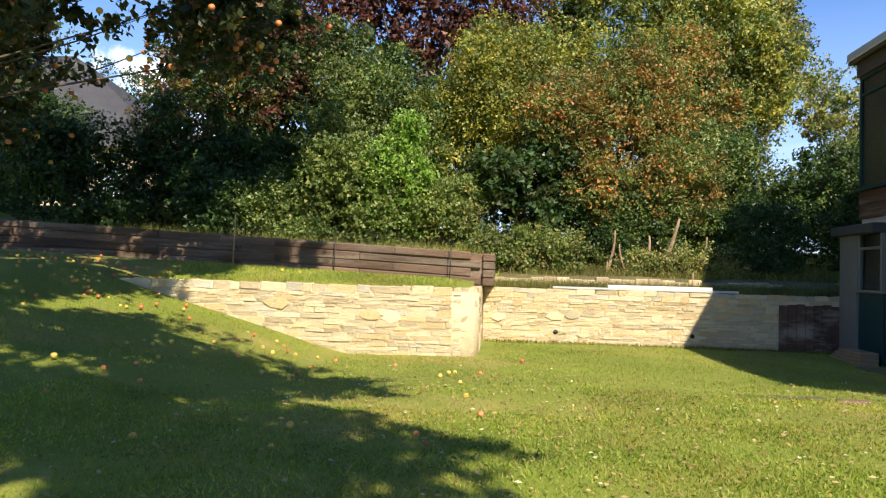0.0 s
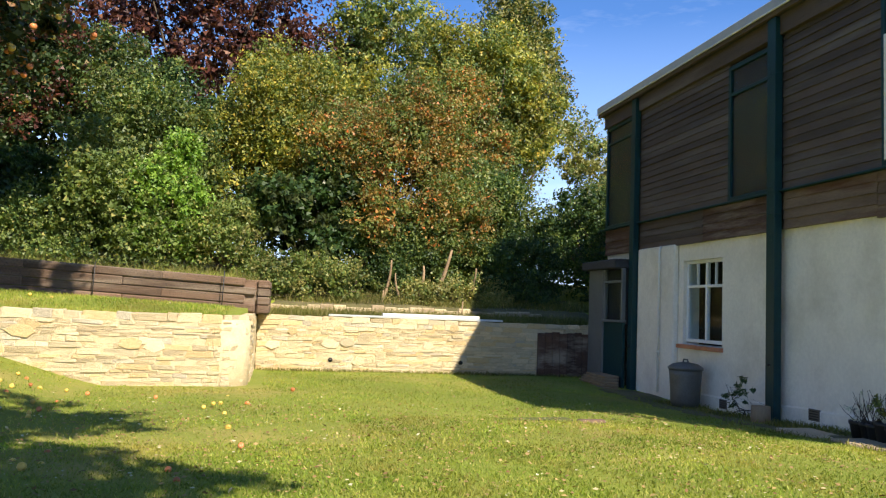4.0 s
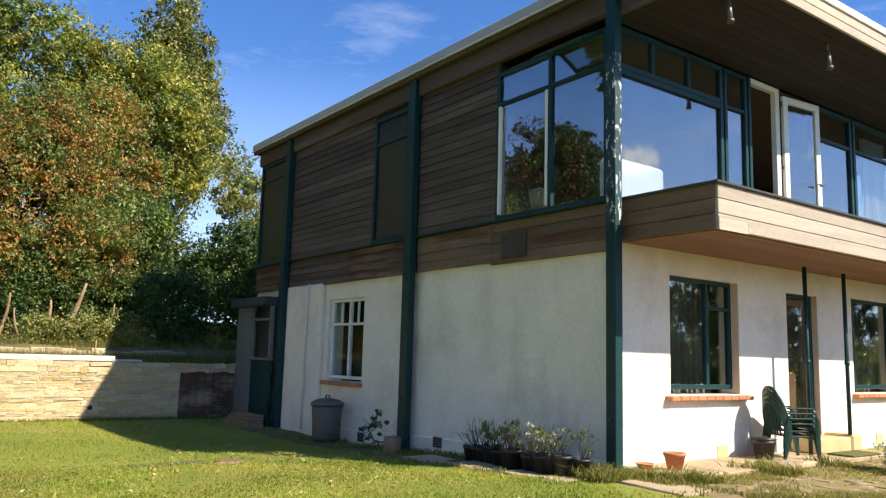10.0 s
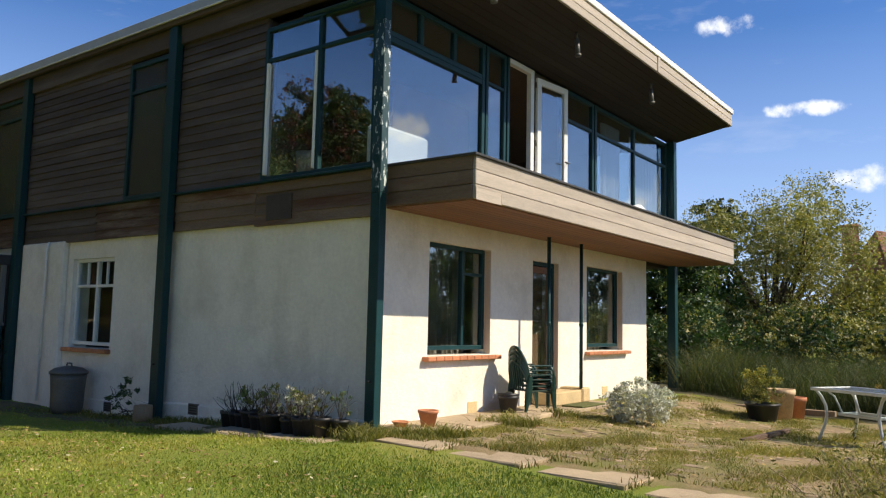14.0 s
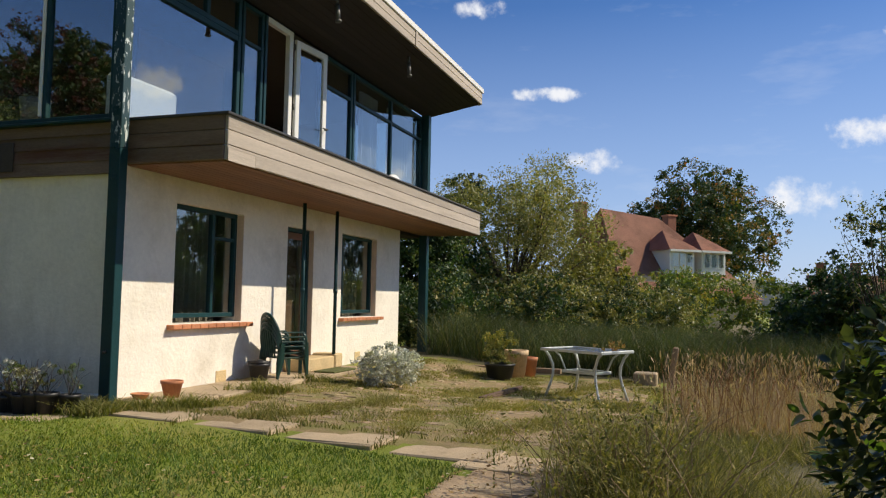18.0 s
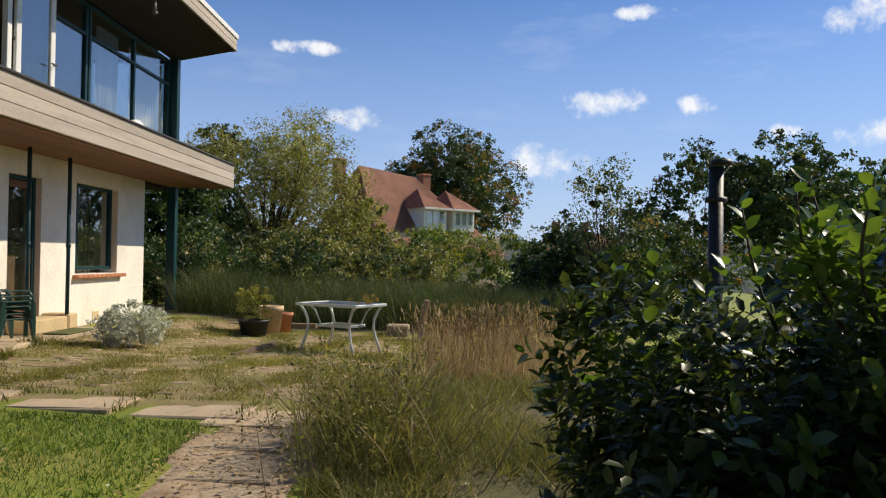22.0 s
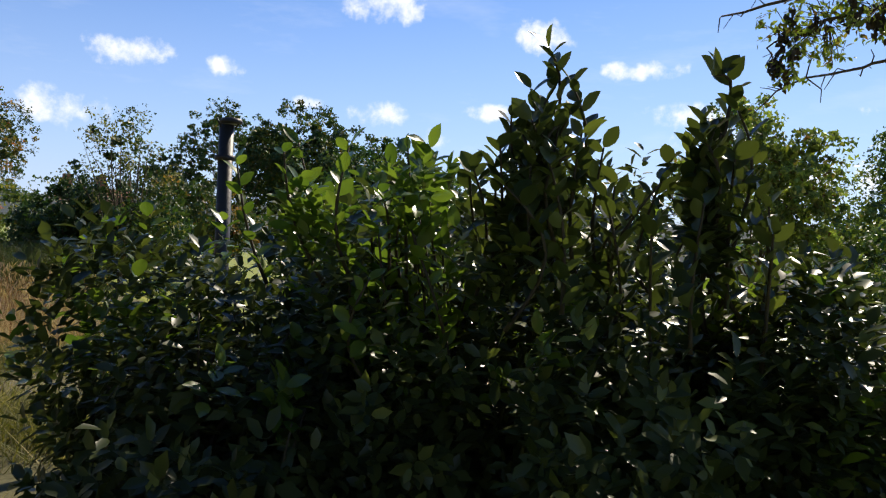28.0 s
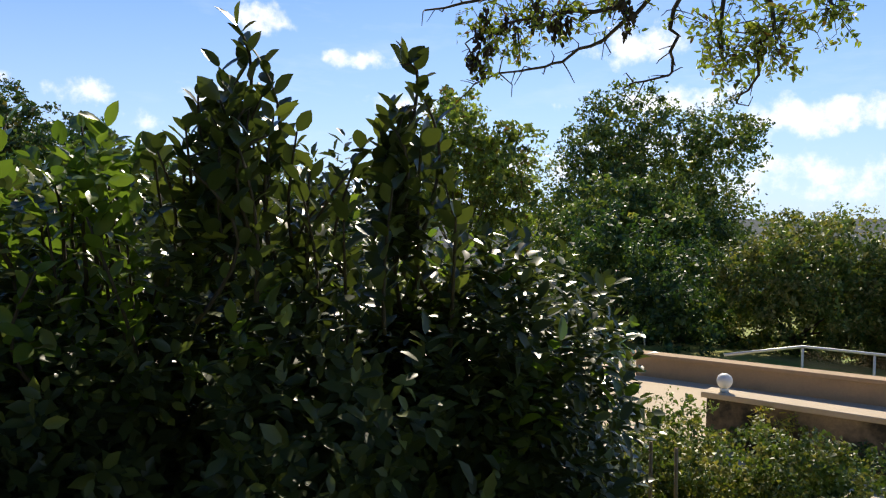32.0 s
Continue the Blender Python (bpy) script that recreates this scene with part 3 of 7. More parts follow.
def soil(name, x0, x1, y0, y1, material_, label):
    """A thin weedy sheet over a stretch of the ground, ragged at its rim."""
    us, vs = np.linspace(x0, x1, int((x1 - x0) / .12) + 2), np.linspace(y0, y1, int((y1 - y0) / .12) + 2)
    A, B = np.meshgrid(us, vs)
    rim = np.minimum(np.minimum(A - x0, x1 - A), np.minimum(B - y0, y1 - B))
    C = ground_z(A, B) + .012 * np.sin(A * 2.1 + 1.3 * np.sin(B * 1.7)) * np.cos(B * 1.9) + .012 - .05 * (rim < .1 + .08 * np.sin(A * 5) * np.cos(B * 6))
    i_ = np.arange(A.size).reshape(A.shape)
    q_ = np.stack([i_[:-1, :-1], i_[:-1, 1:], i_[1:, 1:], i_[1:, :-1]], -1).reshape(-1, 4)
    return tagged(linked(name, array_mesh(name, np.stack([A, B, C], -1).reshape(-1, 3), q_), material_), label, "ground", kind="structure")


# brown earth, its dark colour also standing in for shade beside the hedge
soil("bare_ground", -3.9, 7.6, -9.6, -5.0, EARTH, "weedy brown earth beside the hedge, darkened for its shade")
soil("terrace_soil", -.62, 7.9, -5.15, -.7, TERRACE_EARTH, "brown mossy earth between the terrace bricks")
soil("scrub_ground", 7.8, 14.5, -9.8, 3.0, EARTH, "dark weedy earth beyond the terrace")
soil("wall_foot_earth", -1.0, -.02, .3, 8.2, EARTH, "bare brown earth along the foot of the wall")
soil("path_soil", -4.3, -.55, -5.15, -4.02, SAND, "sandy trodden earth round the path slabs")
soil("bank_ground", -7.05, .4, 10.52, 13.4, EARTH, "weedy earth on the bank above the wall")

# ---- the house: white ground floor ----
def wall_front(name, x0, x1, y0, y1, z0, z1, holes, material_, along="x"):
    """A wall with rectangular openings through it; holes: (u0, u1, z0, z1) along the wall."""
    us = sorted({x0, x1, *(h[0] for h in holes), *(h[1] for h in holes)}) if along == "x" else sorted({y0, y1, *(h[0] for h in holes), *(h[1] for h in holes)})
    bm = bmesh.new()
    for a, b in zip(us, us[1:]):
        hs = sorted([h for h in holes if h[0] <= a and h[1] >= b], key=lambda h: h[2])
        z = z0
        for lo, hi in [(h[2], h[3]) for h in hs] + [(z1, z1)]:
            if lo > z:
                add_box(bm, *((a, b, y0, y1) if along == "x" else (x0, x1, a, b)), z, lo)
            z = hi
    bmesh.ops.remove_doubles(bm, verts=bm.verts, dist=0.0005)
    return tagged(part(name, bm, material_), kind="structure")


tagged(wall_front("wall_front", 0, 7.85, 0, 0.3, -0.6, 2.5, [(0.96, 2.34, 0.80, 2.21), (3.48, 4.28, 0.15, 2.17), (5.27, 6.72, 0.80, 2.22)], RENDER),
       "white rendered ground-floor wall, sunlit below the balcony", "wall")
tagged(wall_front("wall_side", 0, 0.3, 0.3, 9.6, -0.6, 2.5, [(5.40, 6.62, 0.70, 2.12)], RENDER, "y"), "white rough-rendered wall in shade", "wall")
box("wall_back", 0, 7.85, 9.6, 9.9, -0.4, 2.5, RENDER)["kind"] = "structure"
box("wall_far_side", 7.55, 7.85, 0.3, 9.6, -0.4, 2.5, RENDER)["kind"] = "structure"
tagged(box("pilaster", -0.1, 0.0, 6.78, 8.2, -0.4, 2.42, RENDER, bevel=0.02), "white rendered pilaster beside the window", "pilaster", kind="structure")
box("ground_floor", 0.3, 7.55, 0.3, 9.6, -0.3, 0.1, INSIDE_FLOOR)["kind"] = "structure"
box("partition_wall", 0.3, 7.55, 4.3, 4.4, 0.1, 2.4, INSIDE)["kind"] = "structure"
# dark wall added close behind window_3, to keep its panes dim
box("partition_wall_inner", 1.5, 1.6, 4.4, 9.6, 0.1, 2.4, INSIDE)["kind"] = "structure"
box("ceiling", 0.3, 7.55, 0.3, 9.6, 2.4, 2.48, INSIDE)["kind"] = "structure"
bm = bmesh.new()
rows_ = []
for y, z in ((0.0, 0.10), (2.0, 0.07), (3.6, 0.03), (5.2, -0.06), (6.6, -0.09)):
    rows_.append([bm.verts.new(c) for c in ((-0.035, y, -0.5), (-0.035, y, z - 0.015), (-0.02, y, z), (0.0, y, z + 0.004))])
for u, w in zip(rows_, rows_[1:]):
    for k in range(3):
        bm.faces.new((u[k], u[k + 1], w[k + 1], w[k]))
bmesh.ops.recalc_face_normals(bm, faces=bm.faces[:])
plinth = part("plinth", bm, RENDER)
tagged(plinth, "rendered plinth band at the wall foot", "plinth", kind="structure")


def along(side, u0, u1, d0, d1, z0, z1):
    """Bounds of a box on the side wall (u along y, d outward from x=0) or the front (u along x, d outward from y=0)."""
    return (-d1, -d0, u0, u1, z0, z1) if side == "side" else (u0, u1, -d1, -d0, z0, z1)


def window(name, side, u0, u1, z0, z1, d, ups, bars, frame_mat, label, glass=GLASS, fw=0.06, depth=0.07, category="window"):
    """A window of frame, mullions, transoms and panes; d: how far out its face stands."""
    at = along(side, (u0 + u1) / 2, 0, d, d, z0, z0)
    w = thing(name, (at[0] if side == "side" else at[0], at[2] if side == "side" else at[2], z0), label, category, kind="structure")
    for nm, a, b, lo, hi in (("frame_jamb", u0, u0 + fw, z0, z1), ("frame_jamb", u1 - fw, u1, z0, z1),
                             ("frame_head", u0 + fw, u1 - fw, z1 - fw, z1), ("frame_foot", u0 + fw, u1 - fw, z0, z0 + fw)):
        box(nm, *along(side, a, b, d - depth, d, lo, hi), frame_mat, w)
    for c in ups:
        box("mullion", *along(side, c - fw / 2, c + fw / 2, d - depth, d - 0.003, z0 + fw, z1 - fw), frame_mat, w)
    cols = [u0 + fw / 2, *ups, u1 - fw / 2]
    for i, (a, b) in enumerate(zip(cols, cols[1:])):
        cuts = [z for (c, z) in bars if c in (i, -1)]
        for z in cuts:
            box("transom", *along(side, a + fw / 2, b - fw / 2, d - depth, d - 0.006, z - fw * 0.4, z + fw * 0.4), frame_mat, w)
        zs = [z0 + fw, *cuts, z1 - fw]
        for lo, hi in zip(zs, zs[1:]):
            p = box("pane", *along(side, a + fw / 2, b - fw / 2, d - depth * 0.6, d - depth * 0.6 + 0.006, lo, hi), glass, w, bevel=0)
            p.visible_shadow = False
    return w


window("window_1", "front", 0.96, 2.34, 0.86, 2.21, -0.10, [1.83], [(1, 1.86)], TEAL, "teal-framed ground-floor window with a side casement", fw=0.055)
window("window_2", "front", 5.27, 6.72, 0.86, 2.22, -0.10, [5.52], [], TEAL, "teal-framed ground-floor window reflecting the garden", fw=0.055)
window("window_3", "side", 5.40, 6.62, 0.74, 2.12, -0.06, [5.99], [(-1, 1.68)], WHITE_PAINT, "white casement window with small top lights", CLEAR, fw=0.055)
for c in (5.72, 6.28):
    box("glazing_bar", *along("side", c - 0.012, c + 0.012, -0.11, -0.065, 1.70, 2.06), WHITE_PAINT, bpy.data.objects["window_3"])
for x0, x1, nm in ((0.86, 2.5, "window_sill"), (5.2, 6.9, "window_sill")):
    s = thing(nm, ((x0 + x1) / 2, -0.05, 0.72), "terracotta tiled sill under a window", "sill", "front sills", "structure")
    n = round((x1 - x0) / 0.16)
    for i in range(n):
        box("tile", x0 + (x1 - x0) * i / n, x0 + (x1 - x0) * (i + 1) / n - 0.006, -0.1, 0.1, 0.735, 0.79, TERRACOTTA, s, bevel=0.008)
s = thing("window_sill", (-0.05, 5.7, 0.66), "terracotta tiled sill under a white window", "sill", "", "structure")
for i in range(8):
    box("tile", -0.09, 0.06, 5.36 + i * 0.168, 5.36 + i * 0.168 + 0.161, 0.63, 0.695, TERRACOTTA, s, bevel=0.008)
for x0 in (2.34, 6.72, 4.28):
    box("reveal", x0 - 0.001, x0 + 0.004, 0.0, 0.1, 0.8 if x0 != 4.28 else 0.17, 2.2, REVEAL)["kind"] = "structure"

door = thing("door_1", (3.88, 0.12, 0.15), "dark timber garden door with a brown curtain behind glass", "door", kind="structure")
box("door_frame", 3.48, 3.54, 0.08, 0.16, 0.15, 2.17, TEAL, door)
box("door_frame", 4.22, 4.28, 0.08, 0.16, 0.15, 2.17, TEAL, door)
box("door_frame", 3.54, 4.22, 0.08, 0.16, 2.11, 2.17, TEAL, door)
for a, b, lo, hi in ((3.55, 3.65, 0.17, 2.1), (4.11, 4.21, 0.17, 2.1), (3.65, 4.11, 0.17, 0.45), (3.65, 4.11, 2.0, 2.1)):
    box("rail", a, b, 0.10, 0.14, lo, hi, SOFFIT, door)
box("pane", 3.65, 4.11, 0.115, 0.121, 0.45, 2.0, GLASS, door, bevel=0).visible_shadow = False
box("curtain", 3.64, 4.12, 0.2, 0.24, 0.3, 2.05, CURTAIN_DARK, door)

for x0, x1 in ((1.0, 2.3), (5.3, 6.7)):  # pleated sheets added behind the ground-floor panes, to lighten the dark glass
    nc = thing("net_curtain", ((x0 + x1) / 2, 0.36, 0.85), "olive pleated sheet added to lighten a dark ground-floor window", "curtain", "ground-floor curtains")
    bm = bmesh.new()
    prev = None
    for i in range(60):
        x, y = x0 + (x1 - x0) * i / 59, 0.38 + 0.025 * math.sin(i * 1.1) + 0.012 * math.sin(i * 2.9)
        cur = (bm.verts.new((x, y, 0.72)), bm.verts.new((x, y, 2.3)))
        if prev:
            bm.faces.new((prev[0], cur[0], cur[1], prev[1]))
        prev = cur
    bmesh.ops.solidify(bm, geom=bm.faces[:], thickness=0.005)
    part("cloth", bm, PANE_SHEET, nc)

# posts, poles and the overhanging upper floor
for n, (y0, y1, top) in enumerate(((-0.19, -0.05, 5.3), (3.79, 3.98, 5.4), (8.22, 8.40, 5.4))):
    p = thing("steel_post", (-0.14, (y0 + y1) / 2, -0.05 * y1), "teal-painted steel post with flaking paint" if n == 0 else "dark teal steel post in front of the cladding", "post", "house posts")
    for nm, lo, hi, mt in (("lower_shaft", -0.45, 2.62, TEAL), ("middle_shaft", 2.62, 4.6, TEAL_WORN if n == 0 else TEAL), ("upper_shaft", 4.6, top, TEAL)):
        box(nm, -0.2, -0.085, y0, y1, lo, hi, mt, p, "flaking teal paint" if mt is TEAL_WORN else "", bevel=0.006)
    for z in (2.3, 2.62, 3.0, 4.6):
        box("splice_plate", -0.206, -0.2, y0 + 0.03, y1 - 0.03, z - 0.05, z + 0.05, TEAL, p, bevel=0.002)
        tube("bolt", [(-0.2, (y0 + y1) / 2, z), (-0.216, (y0 + y1) / 2, z)], 0.012, TEAL, p, sides=6)
    tube("bracket_bolt", [(-0.2, (y0 + y1) / 2, 0.55), (-0.235, (y0 + y1) / 2, 0.55)], 0.016, IRON, p, sides=6)
p = thing("steel_post", (9.08, -0.06, 0), "teal steel post under the far corner of the upper floor", "post", "house posts")
box("shaft", 9.0, 9.16, -0.15, 0.02, -0.4, 5.1, TEAL, p)
box("foot", 8.9, 9.26, -0.25, 0.12, -0.5, -0.12, SLAB, p)
for x in (3.3, 4.33):
    p = thing("drain_pole", (x, -0.37, 0), "thin dark teal pole from the paving to the balcony", "pole", "balcony poles")
    tube("shaft", [(x, -0.37, -0.05), (x, -0.37, 2.47)], 0.028, TEAL, p)
    tube("collar", [(x, -0.37, 1.2), (x, -0.37, 1.26)], 0.036, TEAL, p)

# upper floor: boards on the shaded side
clad = thing("side_cladding", (-0.1, 4, 2.4), "weathered dark cedar weatherboarding on the upper floor", "cladding", kind="structure")
box("backing", -0.04, 0.1, 1.94, 9.9, 2.95, 5.12, FURNISH, clad)
box("backing", -0.04, 0.1, 0.0, 9.9, 2.42, 2.94, FURNISH, clad)
rng = random.Random(3)


def boards(y0, y1, z0, z1, pitch, mat, name="board"):
    z = z0
    while z < z1 - 0.02:
        h = min(pitch, z1 - z)
        bm = bmesh.new()
        t0, t1 = 0.052 + rng.uniform(-0.004, 0.004), 0.075 + rng.uniform(-0.005, 0.005)
        vs = [bm.verts.new(c) for c in ((-t1, y0, z), (-t1, y1, z), (-t0, y1, z + h + 0.012), (-t0, y0, z + h + 0.012), (-0.03, y0, z), (-0.03, y1, z), (-0.03, y1, z + h + 0.012), (-0.03, y0, z + h + 0.012))]
        for f in ((0, 3, 2, 1), (4, 5, 6, 7), (0, 1, 5, 4), (3, 7, 6, 2), (0, 4, 7, 3), (1, 2, 6, 5)):
            bm.faces.new([vs[i] for i in f])
        part(name, bm, mat, clad)
        z += h


boards(1.96, 3.80, 2.95, 5.14, 0.118, CLAD)
boards(5.16, 8.24, 2.95, 5.14, 0.118, CLAD)
for a, b in ((0.0, 3.79), (3.97, 8.22), (8.40, 9.88)):
    u = a
    while u < b - 0.05:  # short lengths, cut and patched at different times
        w = min(rng.uniform(1.2, 2.6), b - u)
        w = b - u if b - u - w < 0.4 else w
        boards(u, u + w - 0.004, 2.4 + rng.uniform(-0.02, 0.012), 2.94, rng.choice((0.125, 0.135, 0.14)), rng.choice((BAND, BAND, BAND_PALE, CLAD)), "band_board")
        u += w
box("repair_board", -0.086, -0.070, 1.36, 1.83, 2.44, 2.76, REPAIR, clad, "flat grey repair board", bevel=0.004)
box("fascia_board", -0.13, -0.02, -0.02, 9.9, 5.14, 5.42, CLAD, clad)
box("ledge", -0.14, -0.02, 0.0, 9.92, 2.925, 2.955, TEAL, clad)
window("window_4", "side", 0.02, 1.97, 2.95, 4.98, 0.09, [0.96], [(-1, 4.54)], TEAL, "large teal-framed corner window reflecting trees", fw=0.06)
for y in (1.0, 1.89):
    box("white_edge", -0.1, -0.05, y - 0.012, y + 0.03, 3.03, 4.5, WHITE_PAINT, bpy.data.objects["window_4"], "white inner edge of the frame")
window("window_5", "side", 4.0, 5.15, 2.95, 5.08, 0.085, [], [(-1, 4.63)], TEAL, "narrow tall teal window with a woven blind", CLEAR, fw=0.07)
box("blind", -0.025, -0.015, 4.07, 5.05, 3.0, 5.0, BLIND, bpy.data.objects["window_5"], "brown woven blind")
window("window_6", "side", 8.5, 9.86, 2.95, 5.14, 0.085, [], [(-1, 4.78)], TEAL, "teal-framed window with a green blind", CLEAR, fw=0.07)
box("blind", -0.025, -0.015, 8.57, 9.79, 3.0, 5.08, GREEN_BLIND, bpy.data.objects["window_6"], "plain green blind")
v = thing("vent_sash", (-0.1, 0.5, 4.75), "teal top-hung vent sash propped open", "vent", kind="")
tilt = Matrix.Translation((-0.1, 0, 4.95)) @ Matrix.Rotation(radians(62), 4, "Y") @ Matrix.Translation((0.1, 0, -4.95))
for a, b, lo, hi in ((0.1, 0.15, 4.58, 4.94), (0.85, 0.9, 4.58, 4.94), (0.15, 0.85, 4.58, 4.63), (0.15, 0.85, 4.9, 4.94)):
    box("sash", -0.13, -0.09, a, b, lo, hi, TEAL, v, m=tilt)
box("pane", -0.114, -0.108, 0.15, 0.85, 4.63, 4.9, GLASS, v, bevel=0, m=tilt).visible_shadow = False

# upper floor: front glazing
window("window_7", "front", 0.0, 2.13, 2.62, 4.54, 0.0, [], [], TEAL, "wide teal-framed upper window reflecting blue sky", fw=0.07)
window("window_8", "front", 0.0, 2.13, 4.54, 5.06, 0.0, [0.72, 1.42], [], TEAL, "row of small teal top lights", fw=0.07)
window("window_9", "front", 2.16, 2.68, 2.62, 5.06, 0.0, [], [(-1, 4.54)], TEAL, "narrow teal side light beside the balcony door", fw=0.06)
window("window_10", "front", 4.34, 5.54, 2.62, 5.06, 0.0, [], [(-1, 4.56)], TEAL, "teal-framed upper window by the balcony", fw=0.07)
window("window_11", "front", 5.58, 9.0, 2.62, 5.06, 0.0, [7.3], [(-1, 4.56)], TEAL, "wide upper window with pale curtains inside", fw=0.07)
d = thing("door_2", (3.9, -0.02, 2.6), "white glazed balcony door standing ajar", "door", kind="structure")
ajar = Matrix.Translation((3.5, -0.01, 0)) @ Matrix.Rotation(radians(-7), 4, "Z") @ Matrix.Translation((-3.5, 0.01, 0))
for a, b, lo, hi in ((3.5, 3.6, 2.62, 4.96), (4.2, 4.3, 2.62, 4.96), (3.6, 4.2, 2.62, 2.85), (3.6, 4.2, 4.86, 4.96)):
    box("stile", a, b, -0.05, 0.0, lo, hi, WHITE_PAINT, d, m=ajar)
box("pane", 3.6, 4.2, -0.028, -0.022, 2.85, 4.86, GLASS, d, bevel=0, m=ajar).visible_shadow = False
tube("door_handle", [ajar @ Vector((4.26, -0.05, 3.75)), ajar @ Vector((4.26, -0.11, 3.75)), ajar @ Vector((4.14, -0.11, 3.75))], 0.011, GALV, d)
for z in (3.0, 3.9, 4.8):
    tube("hinge", [(3.49, -0.02, z), (3.49, -0.02, z + 0.09)], 0.012, GALV, d)
f = thing("door_3", (3.1, 0.0, 2.6), "white frame of an open balcony doorway", "door", kind="structure")
box("jamb", 2.70, 2.76, -0.01, 0.07, 2.62, 5.06, TEAL, f)
box("jamb", 3.36, 3.46, -0.01, 0.07, 2.62, 5.06, WHITE_PAINT, f)
box("head", 2.76, 3.36, -0.01, 0.07, 4.98, 5.06, WHITE_PAINT, f)
end = thing("end_window", (9.03, 1.0, 2.6), "teal-framed end glazing of the upper floor", "window", kind="structure")
for a, b, lo, hi in ((0.06, 0.13, 2.62, 5.06), (1.6, 1.67, 2.62, 5.06), (0.13, 1.6, 2.62, 2.69), (0.13, 1.6, 4.99, 5.06)):
    box("frame", 8.99, 9.06, a, b, lo, hi, TEAL, end)
box("pane", 9.02, 9.026, 0.13, 1.6, 2.69, 4.99, GLASS, end, bevel=0).visible_shadow = False
box("wall_upper_end", 8.92, 9.06, 1.68, 9.9, 2.5, 5.1, CLAD)["kind"] = "structure"
box("wall_upper_back", 0.1, 8.92, 9.75, 9.9, 2.5, 5.1, CLAD)["kind"] = "structure"
box("upper_floor", 0.1, 9.05, 0.08, 9.9, 2.5, 2.6, INSIDE_FLOOR)["kind"] = "structure"
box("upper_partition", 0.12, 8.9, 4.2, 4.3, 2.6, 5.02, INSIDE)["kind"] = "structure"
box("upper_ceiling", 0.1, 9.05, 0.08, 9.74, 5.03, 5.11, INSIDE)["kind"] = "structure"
box("underfloor_soffit", 7.86, 9.05, 0.02, 9.7, 2.43, 2.495, SOFFIT_SHADED)["kind"] = "structure"
# things behind the glass
c1 = thing("curtain", (8.2, 0.25, 2.6), "pale curtain hanging behind the upper window", "curtain", "upper curtains")
bm = bmesh.new()
prev = None
for i in range(56):
    x = 7.45 + i * 0.027
    y = 0.16 + 0.035 * math.sin(i * 1.3)
    cur = (bm.verts.new((x, y, 2.62)), bm.verts.new((x, y, 4.9)))
    if prev:
        bm.faces.new((prev[0], cur[0], cur[1], prev[1]))
    prev = cur
bmesh.ops.solidify(bm, geom=bm.faces[:], thickness=0.006)
part("cloth", bm, CURTAIN, c1)
copy_thing(c1, Matrix.Translation((6.55, 0.25, 2.6)) @ Matrix.Diagonal((0.5, 1, 1, 1)))
dk = thing("curtain", (3.05, 2.0, 2.6), "dark brown curtain inside the balcony doorway", "curtain", "upper curtains")
box("cloth", 2.5, 4.6, 1.98, 2.02, 2.62, 5.0, CURTAIN_DARK, dk, bevel=0.01)
sofa = thing("sofa", (1.2, 0.7, 2.6), "white sofa back behind the upper window", "sofa")
box("back", 0.18, 1.2, 0.22, 0.42, 2.6, 3.56, FAR_SHED, sofa, bevel=0.05)
box("seat", 0.18, 1.2, 0.43, 1.2, 2.6, 3.0, FAR_SHED, sofa, bevel=0.05)
cab = thing("cabinet", (1.0, 2.6, 2.6), "dark cabinet inside the corner room", "cabinet")
box("body", 0.5, 1.6, 2.9, 3.5, 2.6, 3.9, FURNISH, cab)
planter = thing("indoor_planter", (0.35, 1.5, 2.6), "pale basket behind the corner window", "basket")
lathe("bowl", [(0.12, 0.0), (0.17, 0.4), (0.15, 0.4), (0.1, 0.05)], (0.3, 1.5, 2.95), CREAM, planter)
box("shelf", 0.1, 0.55, 0.6, 1.9, 2.88, 2.95, FURNISH, planter)
cushion = thing("bathmat", (4.75, -0.3, 2.95), "rolled white towel on the balcony parapet", "towel")
tube("roll", [(4.5, -1.12, 2.99), (4.8, -1.1, 3.03), (5.1, -1.12, 2.99)], [0.05, 0.08, 0.04], WHITE_PAINT, cushion)

# balcony
BX0, BX1, BY = 0.08, 9.22, -1.25
balc = thing("balcony", (4.6, -0.6, 2.5), "shallow timber balcony with silvered cedar fascia", "balcony", kind="structure")
for i in range(3):
    z = 2.5 + i * 0.155
    box("fascia_board", BX0, BX1, BY - 0.02, BY + 0.02, z, z + 0.15, FASCIA, balc, bevel=0.006)
    # darker cedar on this end puts its shade into the colour
    box("end_board", BX0 - 0.02, BX0 + 0.02, BY + 0.02, -0.03, z, z + 0.15, BAND_PALE, balc, bevel=0.006)
    box("end_board", BX1 - 0.02, BX1 + 0.02, BY + 0.02, -0.03, z, z + 0.15, FASCIA, balc, bevel=0.006)
box("capping", BX0 - 0.05, BX1 + 0.04, BY - 0.05, BY + 0.12, 2.955, 2.985, FELT, balc)
box("capping", BX0 - 0.05, BX0 + 0.12, BY + 0.12, -0.03, 2.955, 2.985, FELT, balc)
box("deck", BX0 + 0.02, BX1 - 0.02, BY + 0.02, 0.0, 2.56, 2.6, FELT, balc)
box("patch_board", BX0 + 0.0, BX0 + 0.5, BY - 0.026, BY - 0.021, 2.49, 2.62, FASCIA, balc)
for i in range(12):
    y0 = BY + 0.03 + i * 0.1
    box("soffit_board", BX0 + 0.02, BX1 - 0.02, y0, y0 + 0.094, 2.485, 2.52, SOFFIT, balc, bevel=0.004)

